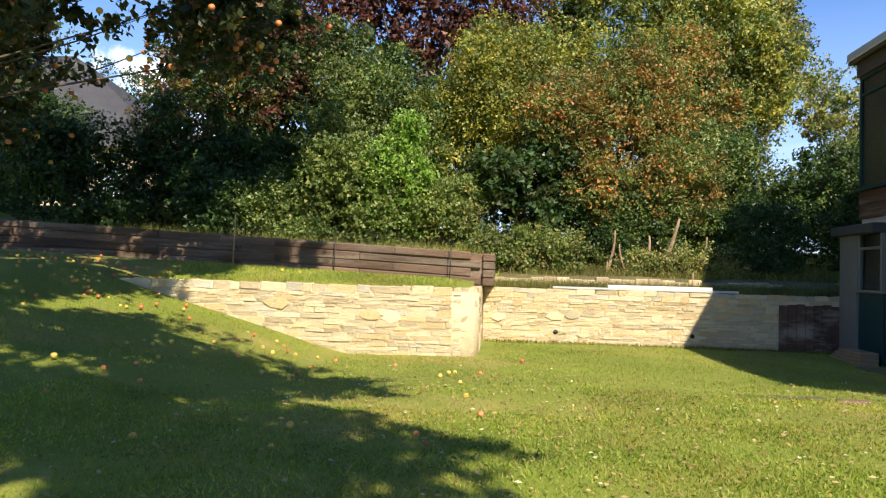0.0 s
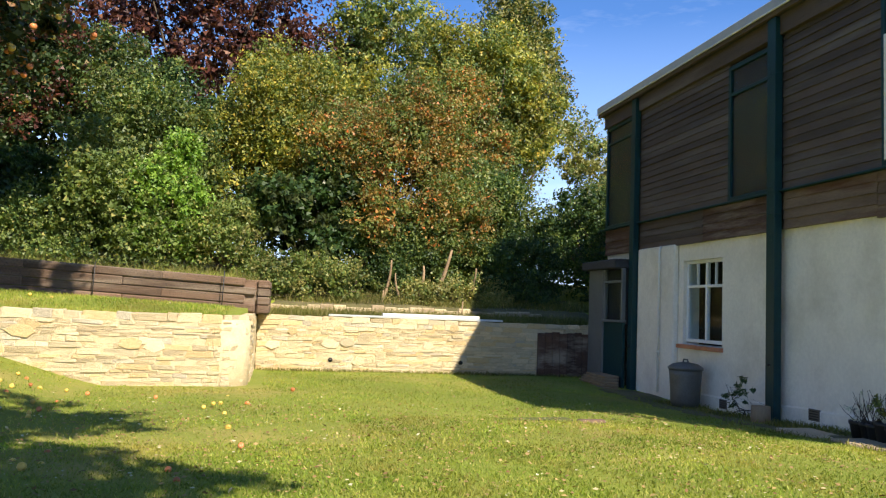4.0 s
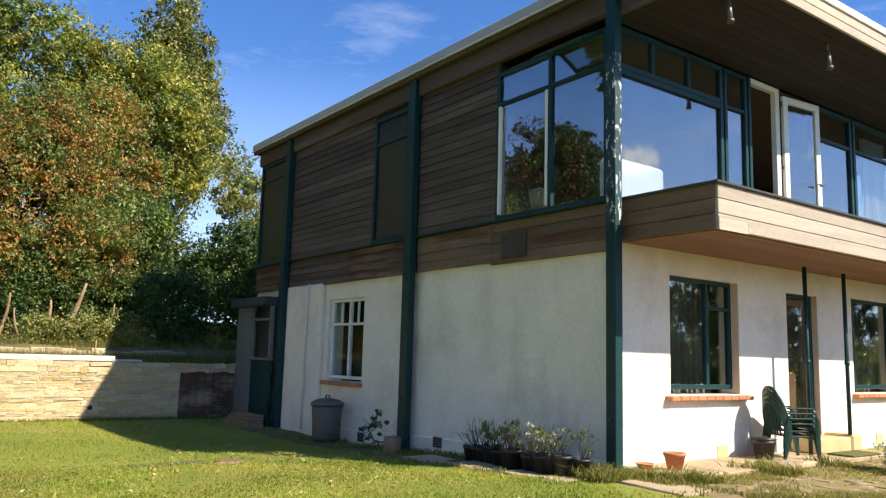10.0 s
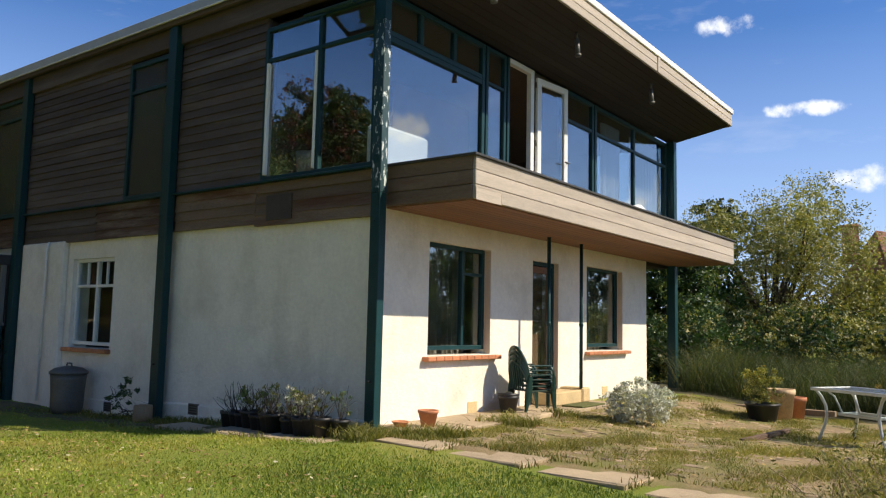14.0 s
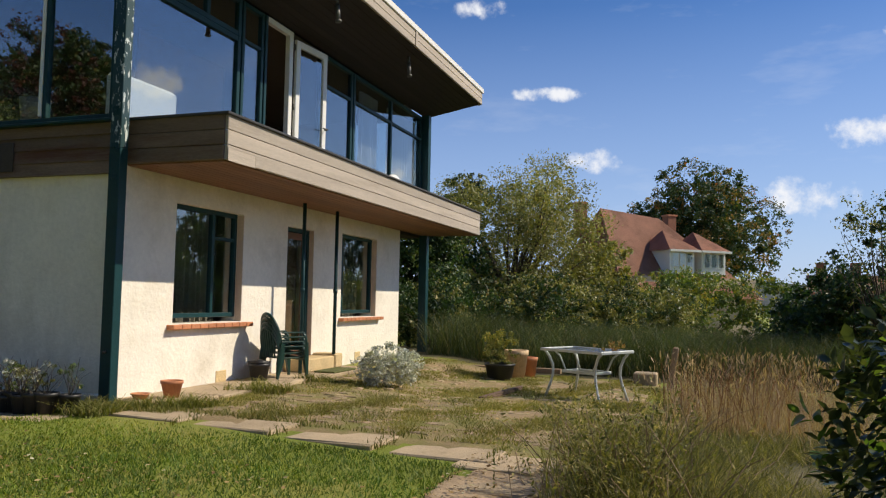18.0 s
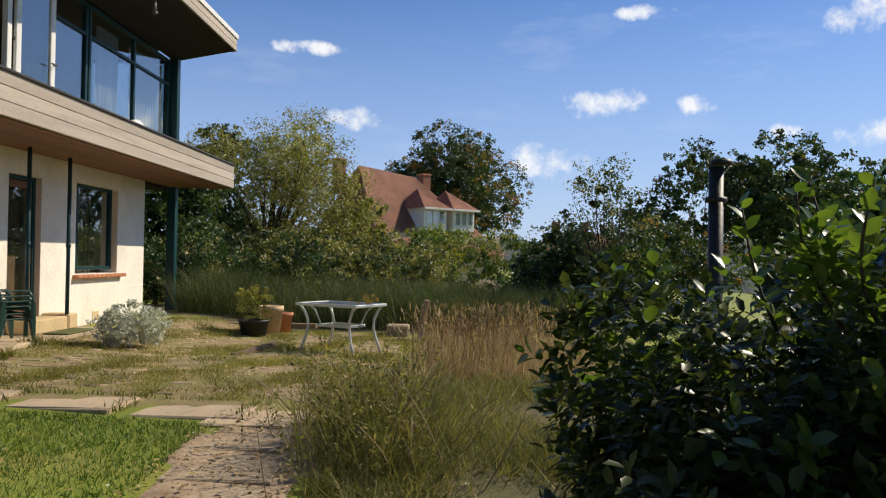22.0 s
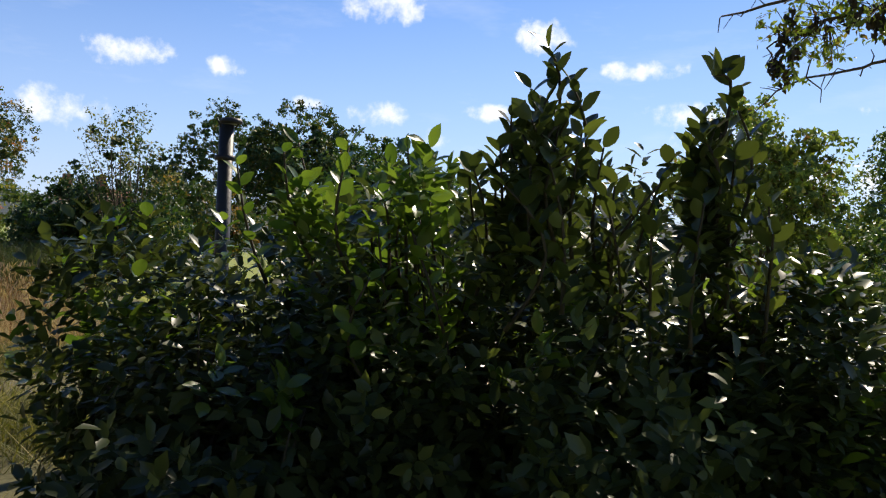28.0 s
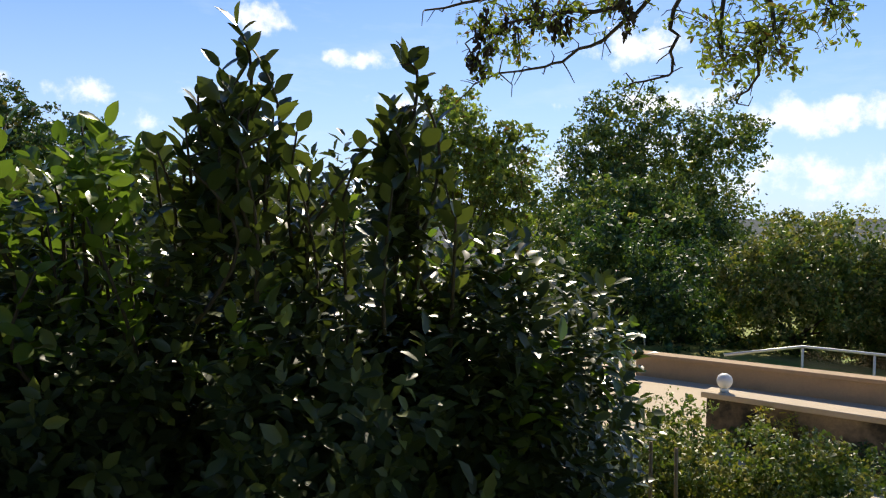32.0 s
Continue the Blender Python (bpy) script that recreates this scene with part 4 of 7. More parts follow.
# roof
roof = thing("roof", (4.5, 4, 5.1), "flat felt roof with deep sloping soffit and pale trim", "roof", kind="structure")
RX0, RX1, RY0, RY1 = -0.24, 9.24, -1.25, 10.02
box("roof_deck", RX0 + 0.03, RX1 - 0.03, RY0 + 0.03, RY1, 5.42, 5.52, FELT, roof)
for i in range(2):
    box("fascia_board", RX0 + 0.22 if i == 0 else RX0 + 0.2, RX1, RY0 - 0.02, RY0 + 0.02, 5.31 + i * 0.125, 5.31 + i * 0.125 + 0.12, FASCIA, roof)
box("side_fascia", RX0 - 0.0, RX0 + 0.05, -0.03, RY1, 5.40, 5.47, CLAD, roof)
box("edge_trim", RX0 - 0.03, RX0 + 0.08, RY0 + 0.05, RY1, 5.47, 5.63, METAL_TRIM, roof, bevel=0.02)
box("edge_lip", RX0 - 0.045, RX0 - 0.02, RY0 + 0.05, RY1, 5.455, 5.48, WHITE_TRIM, roof)
box("front_trim", RX0 - 0.03, RX1 + 0.03, RY0 - 0.045, RY0 + 0.05, 5.56, 5.66, WHITE_TRIM, roof)
box("fascia_top", RX0 + 0.2, RX1, RY0 - 0.015, RY0 + 0.02, 5.555, 5.57, FASCIA, roof)
box("end_fascia", RX1 - 0.04, RX1, RY0 + 0.02, RY1, 5.3, 5.55, FASCIA, roof)
box("end_trim", RX1 - 0.02, RX1 + 0.03, RY0 + 0.05, RY1, 5.56, 5.66, WHITE_TRIM, roof)
box("parapet", RX0 + 0.1, RX1 - 0.05, RY0 + 0.03, RY0 + 0.3, 5.42, 5.56, FELT, roof)
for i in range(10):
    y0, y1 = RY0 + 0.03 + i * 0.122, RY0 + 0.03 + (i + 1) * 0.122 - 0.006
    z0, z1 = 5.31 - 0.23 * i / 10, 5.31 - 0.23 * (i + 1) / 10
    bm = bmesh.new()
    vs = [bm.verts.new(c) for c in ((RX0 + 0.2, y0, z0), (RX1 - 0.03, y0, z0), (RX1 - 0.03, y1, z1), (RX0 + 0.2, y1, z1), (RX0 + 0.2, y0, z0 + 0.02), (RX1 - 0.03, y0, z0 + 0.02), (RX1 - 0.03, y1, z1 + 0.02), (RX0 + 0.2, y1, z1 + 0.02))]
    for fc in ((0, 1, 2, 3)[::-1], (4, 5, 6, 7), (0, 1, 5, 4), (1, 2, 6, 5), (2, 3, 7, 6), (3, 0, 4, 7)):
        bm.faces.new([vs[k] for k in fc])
    part("soffit_board", bm, SOFFIT_SHADED, roof)
box("joint_cover", 5.2, 5.3, RY0 - 0.035, RY0 - 0.02, 5.30, 5.56, FASCIA, roof, bevel=0.004)
box("end_closer", RX0 + 0.16, RX0 + 0.21, RY0 + 0.02, -0.02, 5.08, 5.45, CLAD, roof)
for x in (0.75, 2.9, 5.6):
    l = thing("spotlight", (x, -1.0, 5.2), "small grey spotlight under the roof soffit", "lamp", "soffit spotlights")
    tube("stem", [(x, -1.0, 5.27), (x, -1.0, 5.17)], 0.018, GALV, l)
    tube("body", [(x, -1.0, 5.17), (x, -1.02, 4.95)], [0.035, 0.032], GALV, l, sides=12)
    tube("rim", [(x, -1.02, 4.95), (x, -1.023, 4.92)], [0.045, 0.045], GALV, l, sides=12)

# lean-to at the back corner
an = thing("lean_to", (0.3, 10.0, 0), "white and dark green lean-to with a half-glazed side", "porch", kind="structure")
box("corner_board", -0.34, -0.22, 9.32, 10.05, -0.5, 2.06, SHADED_PAINT, an)
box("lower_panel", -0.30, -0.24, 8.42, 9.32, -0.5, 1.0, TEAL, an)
box("sill", -0.36, -0.22, 8.42, 9.34, 1.0, 1.05, SHADED_PAINT, an)
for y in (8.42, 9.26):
    box("stile", -0.32, -0.24, y, y + 0.06, 1.05, 2.06, SHADED_PAINT, an)
box("transom", -0.32, -0.24, 8.48, 9.26, 1.78, 1.83, SHADED_PAINT, an)
box("pane", -0.285, -0.28, 8.48, 9.26, 1.05, 2.06, CLEAR, an, bevel=0).visible_shadow = False
box("roof_edge", -0.48, 0.1, 8.42, 10.15, 2.06, 2.24, FELT, an, bevel=0.02)
# dark sheet added behind the pane, standing in for the dim inside
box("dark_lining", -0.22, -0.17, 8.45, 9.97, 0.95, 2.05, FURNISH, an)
box("side_wall", -0.3, 0.0, 10.05, 10.1, -0.5, 2.05, SHADED_PAINT, an)
pipe = thing("downpipe", (-0.06, 7.0, 0), "white rainwater downpipe on the side wall", "pipe")
tube("pipe", [(-0.14, 7.25, -0.2), (-0.14, 7.25, 2.3), (-0.11, 7.25, 2.42)], 0.02, WHITE_PAINT, pipe)
for z in (0.5, 1.5, 2.1):
    tube("bracket", [(-0.14, 7.25, z), (-0.14, 7.25, z + 0.04)], 0.028, WHITE_PAINT, pipe)
for axis, u in (("side", 3.19), ("side", 5.29), ("front", 1.94), ("front", 5.97)):
    b = thing("air_brick", (0, 0, 0.1), "sandy clay air brick low in the white wall" if axis == "front" else "grey air brick low in the white wall", "air brick", "air bricks")
    z = 0.04 if axis == "front" else (-0.10 if u < 4 else -0.23)
    dd = 0.03 if axis == "side" else 0
    box("surround", *along(axis, u - 0.11, u + 0.11, dd - 0.02, dd + 0.008, z, z + 0.15), STONE_OCHRE if axis == "front" else GALV, b)
    if axis == "side":
        for k in range(4):
            box("slot", *along(axis, u - 0.085, u + 0.085, dd + 0.004, dd + 0.011, z + 0.02 + k * 0.032, z + 0.035 + k * 0.032), BLACK_PLASTIC, b, bevel=0)

# ---- leaves and plants ----
LEAF2 = np.array([[-.5, 0, 0], [0, -.32, .06], [.5, 0, 0], [0, .32, .06]])
LEAF2_F = np.array([[0, 1, 2], [0, 2, 3]])
LEAF1 = np.array([[-.5, .05, 0], [.3, -.38, .06], [.42, .34, 0]])  # small leaf, seen from afar
LEAF1_F = np.array([[0, 1, 2]])
# a pointed oval leaf with a folded midrib and a drooping tip, along +x from its stalk
LEAF8 = np.array([[0, 0, 0], [.22, -.2, .05], [.58, -.23, .07], [1, 0, -.1], [.58, .23, .07], [.22, .2, .05], [.4, 0, 0.0]])
LEAF8_F = np.array([[0, 1, 6], [1, 2, 6], [2, 3, 6], [3, 4, 6], [4, 5, 6], [5, 0, 6]])


def unit(v):
    return v / np.maximum(np.linalg.norm(v, axis=-1, keepdims=True), 1e-9)


def leaves(at, ahead, up, size, shape=LEAF2, faces=LEAF2_F, wide=1.0):
    """Vertices and faces of one leaf at each place: ahead is the way it points, up its upper side."""
    a = unit(ahead)
    s = unit(np.cross(up, a))
    u = np.cross(a, s)
    sz = np.asarray(size).reshape(-1, 1, 1)
    v = at[:, None, :] + sz * (shape[None, :, 0:1] * a[:, None] + wide * shape[None, :, 1:2] * s[:, None] + shape[None, :, 2:3] * u[:, None])
    n, k = len(at), len(shape)
    f = (faces[None] + (np.arange(n) * k)[:, None, None]).reshape(-1, faces.shape[1])
    return v.reshape(-1, 3), f


def crown_points(r, blobs, n, clump=0.3, inner=0.55):
    """Places for n leaves, in tight clumps near the skin of several ellipsoids (x, y, z, rx, ry, rz)."""
    b = np.array(blobs, float)
    w = (b[:, 3] * b[:, 4] * b[:, 5]) ** (2 / 3)
    k = max(8, n // 34)
    pick = r.choice(len(b), k, p=w / w.sum())
    d = unit(r.normal(size=(k, 3)))
    rad = inner + (1.0 - inner) * r.random((k, 1)) ** 0.5
    c = b[pick, :3] + d * rad * b[pick, 3:6]
    own = r.integers(0, k, n)
    spread = clump * (0.3 + 0.75 * r.random((k, 1)))
    p = c[own] + unit(r.normal(size=(n, 3))) * r.random((n, 1)) ** 0.5 * spread[own] * [1, 1, 0.75]
    return p, d[own]


def foliage(name, seed, blobs, n, size, mat, parent, clump=0.3, inner=0.55, droop=0.3, wide=1.0, label="", core=0.0, far=False, back_thin=0.0):
    r = np.random.default_rng(seed)
    p, out = crown_points(r, blobs, n, clump, inner)
    s = size * (0.6 + 0.8 * r.random(n))
    if core:  # larger leaves deep inside, which close the crown
        m = int(n * core)
        q, o2 = crown_points(r, [(x, y, z, a * .66, b * .66, c * .66) for x, y, z, a, b, c in blobs], m, clump * .8, 0.3)
        p, out, s = np.concatenate([p, q]), np.concatenate([out, o2]), np.concatenate([s, size * 1.7 * np.ones(m)])
    if back_thin:
        keep = (out[:, 1] < .25) | (r.random(len(p)) < back_thin)
        p, out, s = p[keep], out[keep], s[keep]
    n = len(p)
    ahead = unit(r.normal(size=(n, 3)) + 0.5 * out - [0, 0, droop])
    up = unit(r.normal(size=(n, 3)) + 0.25 * out + [0, 0, 0.45])
    v, f = leaves(p, ahead, up, s, LEAF1, LEAF1_F, wide) if far else leaves(p, ahead, up, s, wide=wide)
    return linked(name, array_mesh(name, v, f), mat, parent, label)


def branch_points(r, a, b, bend, n=5):
    a, b = np.array(a, float), np.array(b, float)
    side = r.normal(size=3) * bend
    return [tuple(a + (b - a) * t + side * math.sin(math.pi * t)) for t in np.linspace(0, 1, n)]


def wood(name, seed, base, blobs, radius, mat, parent, limbs=1):
    """Trunk, and limbs that reach into each part of the crown."""
    r = np.random.default_rng(seed)
    big = max(blobs, key=lambda q: q[3] * q[4] * q[5])
    fork = np.array(base) * 0.45 + np.array(big[:3]) * 0.55
    tube(name, branch_points(r, base, fork, 0.06), [radius * k for k in (1.25, 1, .9, .8, .7)], mat, parent)
    for q in blobs:
        for _ in range(limbs):
            tip = np.array(q[:3]) + unit(r.normal(size=3)) * np.array(q[3:6]) * 0.7
            tube("limb", branch_points(r, fork - (fork - np.array(base)) * r.random() * 0.3, tip, 0.15), [radius * k for k in (.5, .4, .28, .18, .06)], mat, parent, sides=5)


def tree(name, seed, base, blobs, n, size, mat, label, category="tree", radius=0.14, clump=0.3, inner=0.55, limbs=1, second=None, group="", droop=0.3, wide=1.0, far=True, back_thin=0.0):
    t = thing(name, base, label, category, group)
    wood("trunk", seed, base, blobs, radius, BARK, t, limbs)
    foliage("crown", seed + 1, blobs, n * 2 if far else n, size * .76 if far else size, mat, t, clump, inner, droop, wide, core=.3, far=far, back_thin=back_thin)
    if second:
        foliage("tinted_crown", seed + 2, blobs, int(n * second[1] * (2 if far else 1)), size * .76 if far else size, second[0], t, clump, inner, droop, wide, far=far, back_thin=back_thin)
    return t


def blob_cloud(seed, cx, cy, cz, rx, ry, rz, n, small=0.45):
    """An uneven crown: a few lesser ellipsoids round the middle of a large one."""
    r = random.Random(seed)
    out = [(cx, cy, cz, rx * 0.7, ry * 0.7, rz * 0.75)]
    for _ in range(n):
        a, e = r.uniform(0, math.tau), r.uniform(-0.6, 1.2)
        k = r.uniform(small * 0.7, small * 1.2)
        out.append((cx + rx * 0.68 * math.cos(a) * math.cos(e), cy + ry * 0.68 * math.sin(a) * math.cos(e), cz + rz * 0.72 * math.sin(e), rx * k, ry * k, rz * k))
    return out


# the bank behind the walls
bank = [
    # name, x, y, z of the middle, radii, leaves, leaf size, material, tint, label
    ("tall_lime", -33.5, 31.0, 11.0, 4.5, 4.0, 6.5, 9000, .3, L_OAK, None, "tall dark lime tree beyond the garden corner"),
    ("tall_lime", -30.5, 37.5, 8.0, 4.0, 4.0, 5.0, 7000, .3, L_OAK, None, "tall dark lime tree beyond the garden corner"),
    ("hedge_tree", -15.0, 14.6, 4.4, 1.9, 1.4, 3.2, 8000, .15, L_DARK, (L_RUST, .25), "dark hedge tree beside the laurel"),
    ("laurel", -13.2, 13.4, 2.8, 2.6, 1.6, 2.0, 9000, .17, L_DARK, None, "dark evergreen laurel shrub on the bank"),
    ("shrub", -10.6, 13.0, 3.2, 1.9, 1.5, 2.3, 7000, .16, L_MID, None, "leafy green shrub behind the sleeper wall"),
    ("lime_shrub", -9.4, 12.5, 3.3, 1.0, 0.9, 1.7, 4500, .15, L_LIME, (L_MID, .3), "bright lime-green shrub catching the sun"),
    ("laurel", -6.2, 13.2, 3.0, 1.8, 1.3, 1.6, 4200, .24, L_DARK, (L_GLOSSY, .5), "glossy broad-leaved laurel on the bank"),
    ("hawthorn", -4.2, 13.8, 4.3, 2.7, 2.0, 2.7, 11000, .13, L_RUST, (L_MID, .9), "hawthorn with rust-tinged autumn leaves"),
    ("hawthorn", -7.8, 15.5, 5.0, 2.4, 2.0, 2.6, 10000, .14, L_YELLOW, (L_MID, .8), "hedgerow tree with yellowing leaves"),
    ("hawthorn", -1.9, 14.5, 3.3, 2.0, 1.6, 2.2, 9000, .13, L_MID, (L_DARK, .5), "green hawthorn on the bank"),
    ("dark_yew", -1.2, 12.6, 1.9, 1.1, 1.0, 1.5, 7000, .10, L_DARK, None, "dark dense evergreen by the wall"),
    ("holly", 1.0, 13.5, 2.7, 1.7, 1.4, 1.9, 7000, .12, L_DARK, (L_MID, .3), "dark holly behind the lean-to"),
    ("maple", -1.2, 17.5, 7.0, 2.4, 2.2, 3.4, 10000, .17, L_YELLOW, (L_MID, .9), "tall maple turning yellow-green"),
    ("birch", 1.2, 21.5, 9.3, 2.2, 2.0, 4.8, 9000, .17, L_WILLOW, (L_OAK, .7), "tall grey-green birch with drooping crown"),
    ("copper_beech", -10.0, 21.0, 9.8, 5.5, 3.2, 4.4, 15000, .22, L_COPPER, None, "large copper beech with dark red leaves"),
    ("ash_tree", -12.8, 17.0, 5.4, 2.8, 2.2, 3.6, 11000, .18, L_OAK, (L_MID, .3), "dark green ash behind the garden"),
    ("sapling", 3.4, 17.0, 4.6, 1.2, 1.2, 2.4, 2600, .15, L_WILLOW, None, "thin sapling with sparse leaves"),
    ("ivy_shrub", -6.4, 12.0, 1.5, 1.6, .7, .75, 4000, .10, L_MID, (L_WILLOW, .4), "low scrub along the bank"),
    ("ivy_shrub", -3.0, 12.0, 1.4, 1.8, .5, .5, 3000, .09, L_WILLOW, (L_MID, .5), "low weeds along the top of the wall"),
    ("dark_shrub", -17.6, 13.2, 2.8, 3.0, 1.8, 2.1, 9000, .17, L_DARK, None, "dark shrubs in the corner of the garden"),
    ("dark_shrub", -20.6, 15.0, 3.6, 2.6, 1.8, 2.8, 8000, .18, L_DARK, None, "dark shrubs in front of the neighbour's house"),
    ("bramble", -11.5, 12.6, 2.2, 2.2, .9, 1.3, 6000, .13, L_MID, (L_DARK, .5), "bramble and ivy behind the sleepers"),
    ("bramble", -8.3, 12.8, 2.1, 1.8, .9, 1.4, 6000, .12, L_MID, (L_WILLOW, .4), "bramble and ivy on the bank"),
    ("bramble", -5.0, 13.2, 2.3, 2.0, .9, 1.5, 6500, .12, L_DARK, (L_MID, .5), "dark bramble under the hawthorns"),
    ("bramble", -2.6, 13.4, 2.2, 1.8, .9, 1.4, 6000, .12, L_MID, (L_DARK, .6), "leafy scrub under the hawthorns"),
    ("holly", 2.6, 14.5, 2.8, 1.9, 1.4, 2.1, 7000, .12, L_MID, (L_DARK, .4), "green scrub behind the house corner"),
    ("hedge_tree", -15.5, 15.5, 2.3, 2.2, 1.6, 1.6, 7000, .14, L_DARK, None, "dark hedge trees in the garden corner"),
    ("hedge_tree", -10.5, 15.0, 4.6, 2.2, 1.6, 2.6, 8000, .14, L_MID, (L_DARK, .5), "green hedge trees above the shrubs"),
    ("hedge_tree", -6.0, 16.0, 6.2, 2.4, 1.6, 2.8, 9000, .15, L_YELLOW, (L_MID, 1.0), "tall hedge trees turning yellow"),
    ("hedge_tree", -2.4, 16.0, 5.4, 2.2, 1.6, 2.8, 9000, .14, L_RUST, (L_MID, .8), "tall hedge trees with rust tints"),
    ("copper_beech", -20.5, 10.5, 8.6, 3.4, 3.4, 3.4, 9000, .2, L_COPPER, None, "copper beech above the garden corner"),
    ("sapling", 3.0, 18.5, 5.2, 1.3, 1.2, 2.8, 3000, .14, L_WILLOW, (L_MID, .6), "young birch behind the house corner"),
    ("hedge_tree", -14.6, 18.8, 6.4, 2.4, 1.6, 3.4, 4200, .24, L_OAK, None, "dark hedgerow tree at the back of the bank"),
    ("hedge_tree", -10.0, 18.6, 5.2, 2.6, 1.5, 3.2, 4200, .24, L_DARK, (L_MID, .3), "dark hedgerow tree at the back of the bank"),
    ("hedge_tree", -5.6, 18.8, 4.8, 2.6, 1.5, 3.2, 4200, .24, L_DARK, (L_MID, .3), "dark hedgerow tree at the back of the bank"),
    ("hedge_tree", -1.2, 18.8, 4.0, 2.6, 1.5, 2.8, 4200, .24, L_DARK, (L_MID, .3), "dark hedgerow tree at the back of the bank"),
    ("hedge_tree", 2.8, 17.6, 3.2, 2.2, 1.5, 2.2, 4200, .22, L_DARK, None, "dark hedgerow tree behind the house corner"),
    ("ash_tree", -14.6, 15.8, 7.4, 2.5, 1.9, 3.6, 6000, .2, L_OAK, (L_COPPER, .5), "tall dark ash with bronze-tinged leaves"),
    ("poplar", -3.5, 20.0, 8.2, 2.6, 2.0, 4.2, 9000, .18, L_MID, (L_YELLOW, .5), "green field maple behind the hedge"),
]
for i, (nm, x, y, z, rx, ry, rz, n, size, mat, tint, label) in enumerate(bank):
    tree(nm, 100 + i * 7, (x, y, gz(x, y) - 0.05), blob_cloud(i + 5, x, y, z, rx, ry, rz, 13, .38), int(n * (1.5 if y < 18.2 else 1.05)), size * (.75 if y < 18.2 else .93), mat, label, "shrub" if rz < 2 else "tree", 0.07 if rz < 3 else 0.16,
         clump=.16 + .055 * (rx + rz), inner=.42, second=tint, back_thin=.3)

# apple tree: boughs that hang in from beside the lawn
# the blobs at z 7 and above are added out of view, for shade
apple_blobs = [(-13.4, 3.6, 4.6, 1.9, 1.9, 1.3), (-11.3, 5.6, 4.6, 1.2, 1.2, .9), (-11.0, 4.2, 5.0, 1.4, 1.4, .9), (-14.8, 5.7, 4.2, 1.2, 1.3, 1.5), (-10.6, 5.8, 5.2, 1.1, 1.0, .7), (-14.6, 1.4, 4.6, 2.0, 2.0, 1.4), (-12.0, 6.8, 4.9, .9, .9, .8), (-15.6, 4.0, 3.6, 1.4, 1.4, 1.1), (-16.8, 7.2, 4.8, 1.9, 1.8, 1.4), (-11.5, 8.0, 7.8, 1.8, 1.6, .9), (-14.0, 8.2, 7.8, 1.9, 1.7, .9), (-16.6, 7.6, 7.4, 1.9, 1.8, 1.0), (-13.0, 5.6, 7.8, 1.8, 1.7, .9), (-18.6, 8.8, 7.0, 1.8, 1.6, 1.0)]
apple = tree("apple_tree", 401, (-15.6, 2.4, gz(-15.6, 2.4) - 0.05), apple_blobs, 27000, .11, L_APPLE, "old apple tree hung with red apples", "tree", 0.06, .3, .35, 1, far=False)
rng = random.Random(11)
apple_mesh = {}
for nm, mt in (("red", APPLE_RED), ("yellow", APPLE_YELLOW)):
    bm = bmesh.new()
    add_lathe(bm, [(.004, .052), (.022, .062), (.034, .05), (.038, .034), (.032, .014), (.018, .002), (.005, .004)], (0, 0, 0), 9)
    me = bpy.data.meshes.new("apple")
    bm.to_mesh(me)
    bm.free()
    me.polygons.foreach_set("use_smooth", [True] * len(me.polygons))
    me.materials.append(mt)
    apple_mesh[nm] = me
for i in range(110):
    q = apple_blobs[i % 9]
    a = rng.uniform(0, math.tau)
    k = rng.uniform(.5, 1.0)
    o = linked("apple", apple_mesh["red" if rng.random() < .75 else "yellow"], None, apple)
    o.matrix_parent_inverse = apple.matrix_basis.inverted()
    o.matrix_basis = Matrix.Translation((q[0] + q[3] * k * math.cos(a), q[1] + q[4] * k * math.sin(a), q[2] - q[5] * rng.uniform(.2, .95))) @ Matrix.Scale(1.15, 4)
for i in range(190):
    spread = rng.random()
    x, y = (rng.gauss(-12.2, 1.3), rng.gauss(5.2, 1.2)) if spread < .35 else (rng.gauss(-14.6, 1.3), rng.gauss(7.7, .7)) if spread < .8 else (rng.uniform(-11, -6.5), rng.uniform(-1, 6))
    if (5.9 < y < 6.7 and -12.8 < x < -7.0) or x > -6.4:
        y -= 1.6
    y = min(y, 9.3)
    o = linked("fallen_apple", apple_mesh["red" if rng.random() < .38 else "yellow"], None)
    o.matrix_basis = Matrix.Translation((x, y, gz(x, y) + .005)) @ Matrix.Rotation(rng.uniform(0, 3), 4, "X") @ Matrix.Translation((0, 0, -.03)) @ Matrix.Scale(rng.uniform(.62, .85), 4)
    o.location.z = gz(x, y) + .02
    tagged(o, "windfall apple lying on the lawn", "apple", "windfall apples")

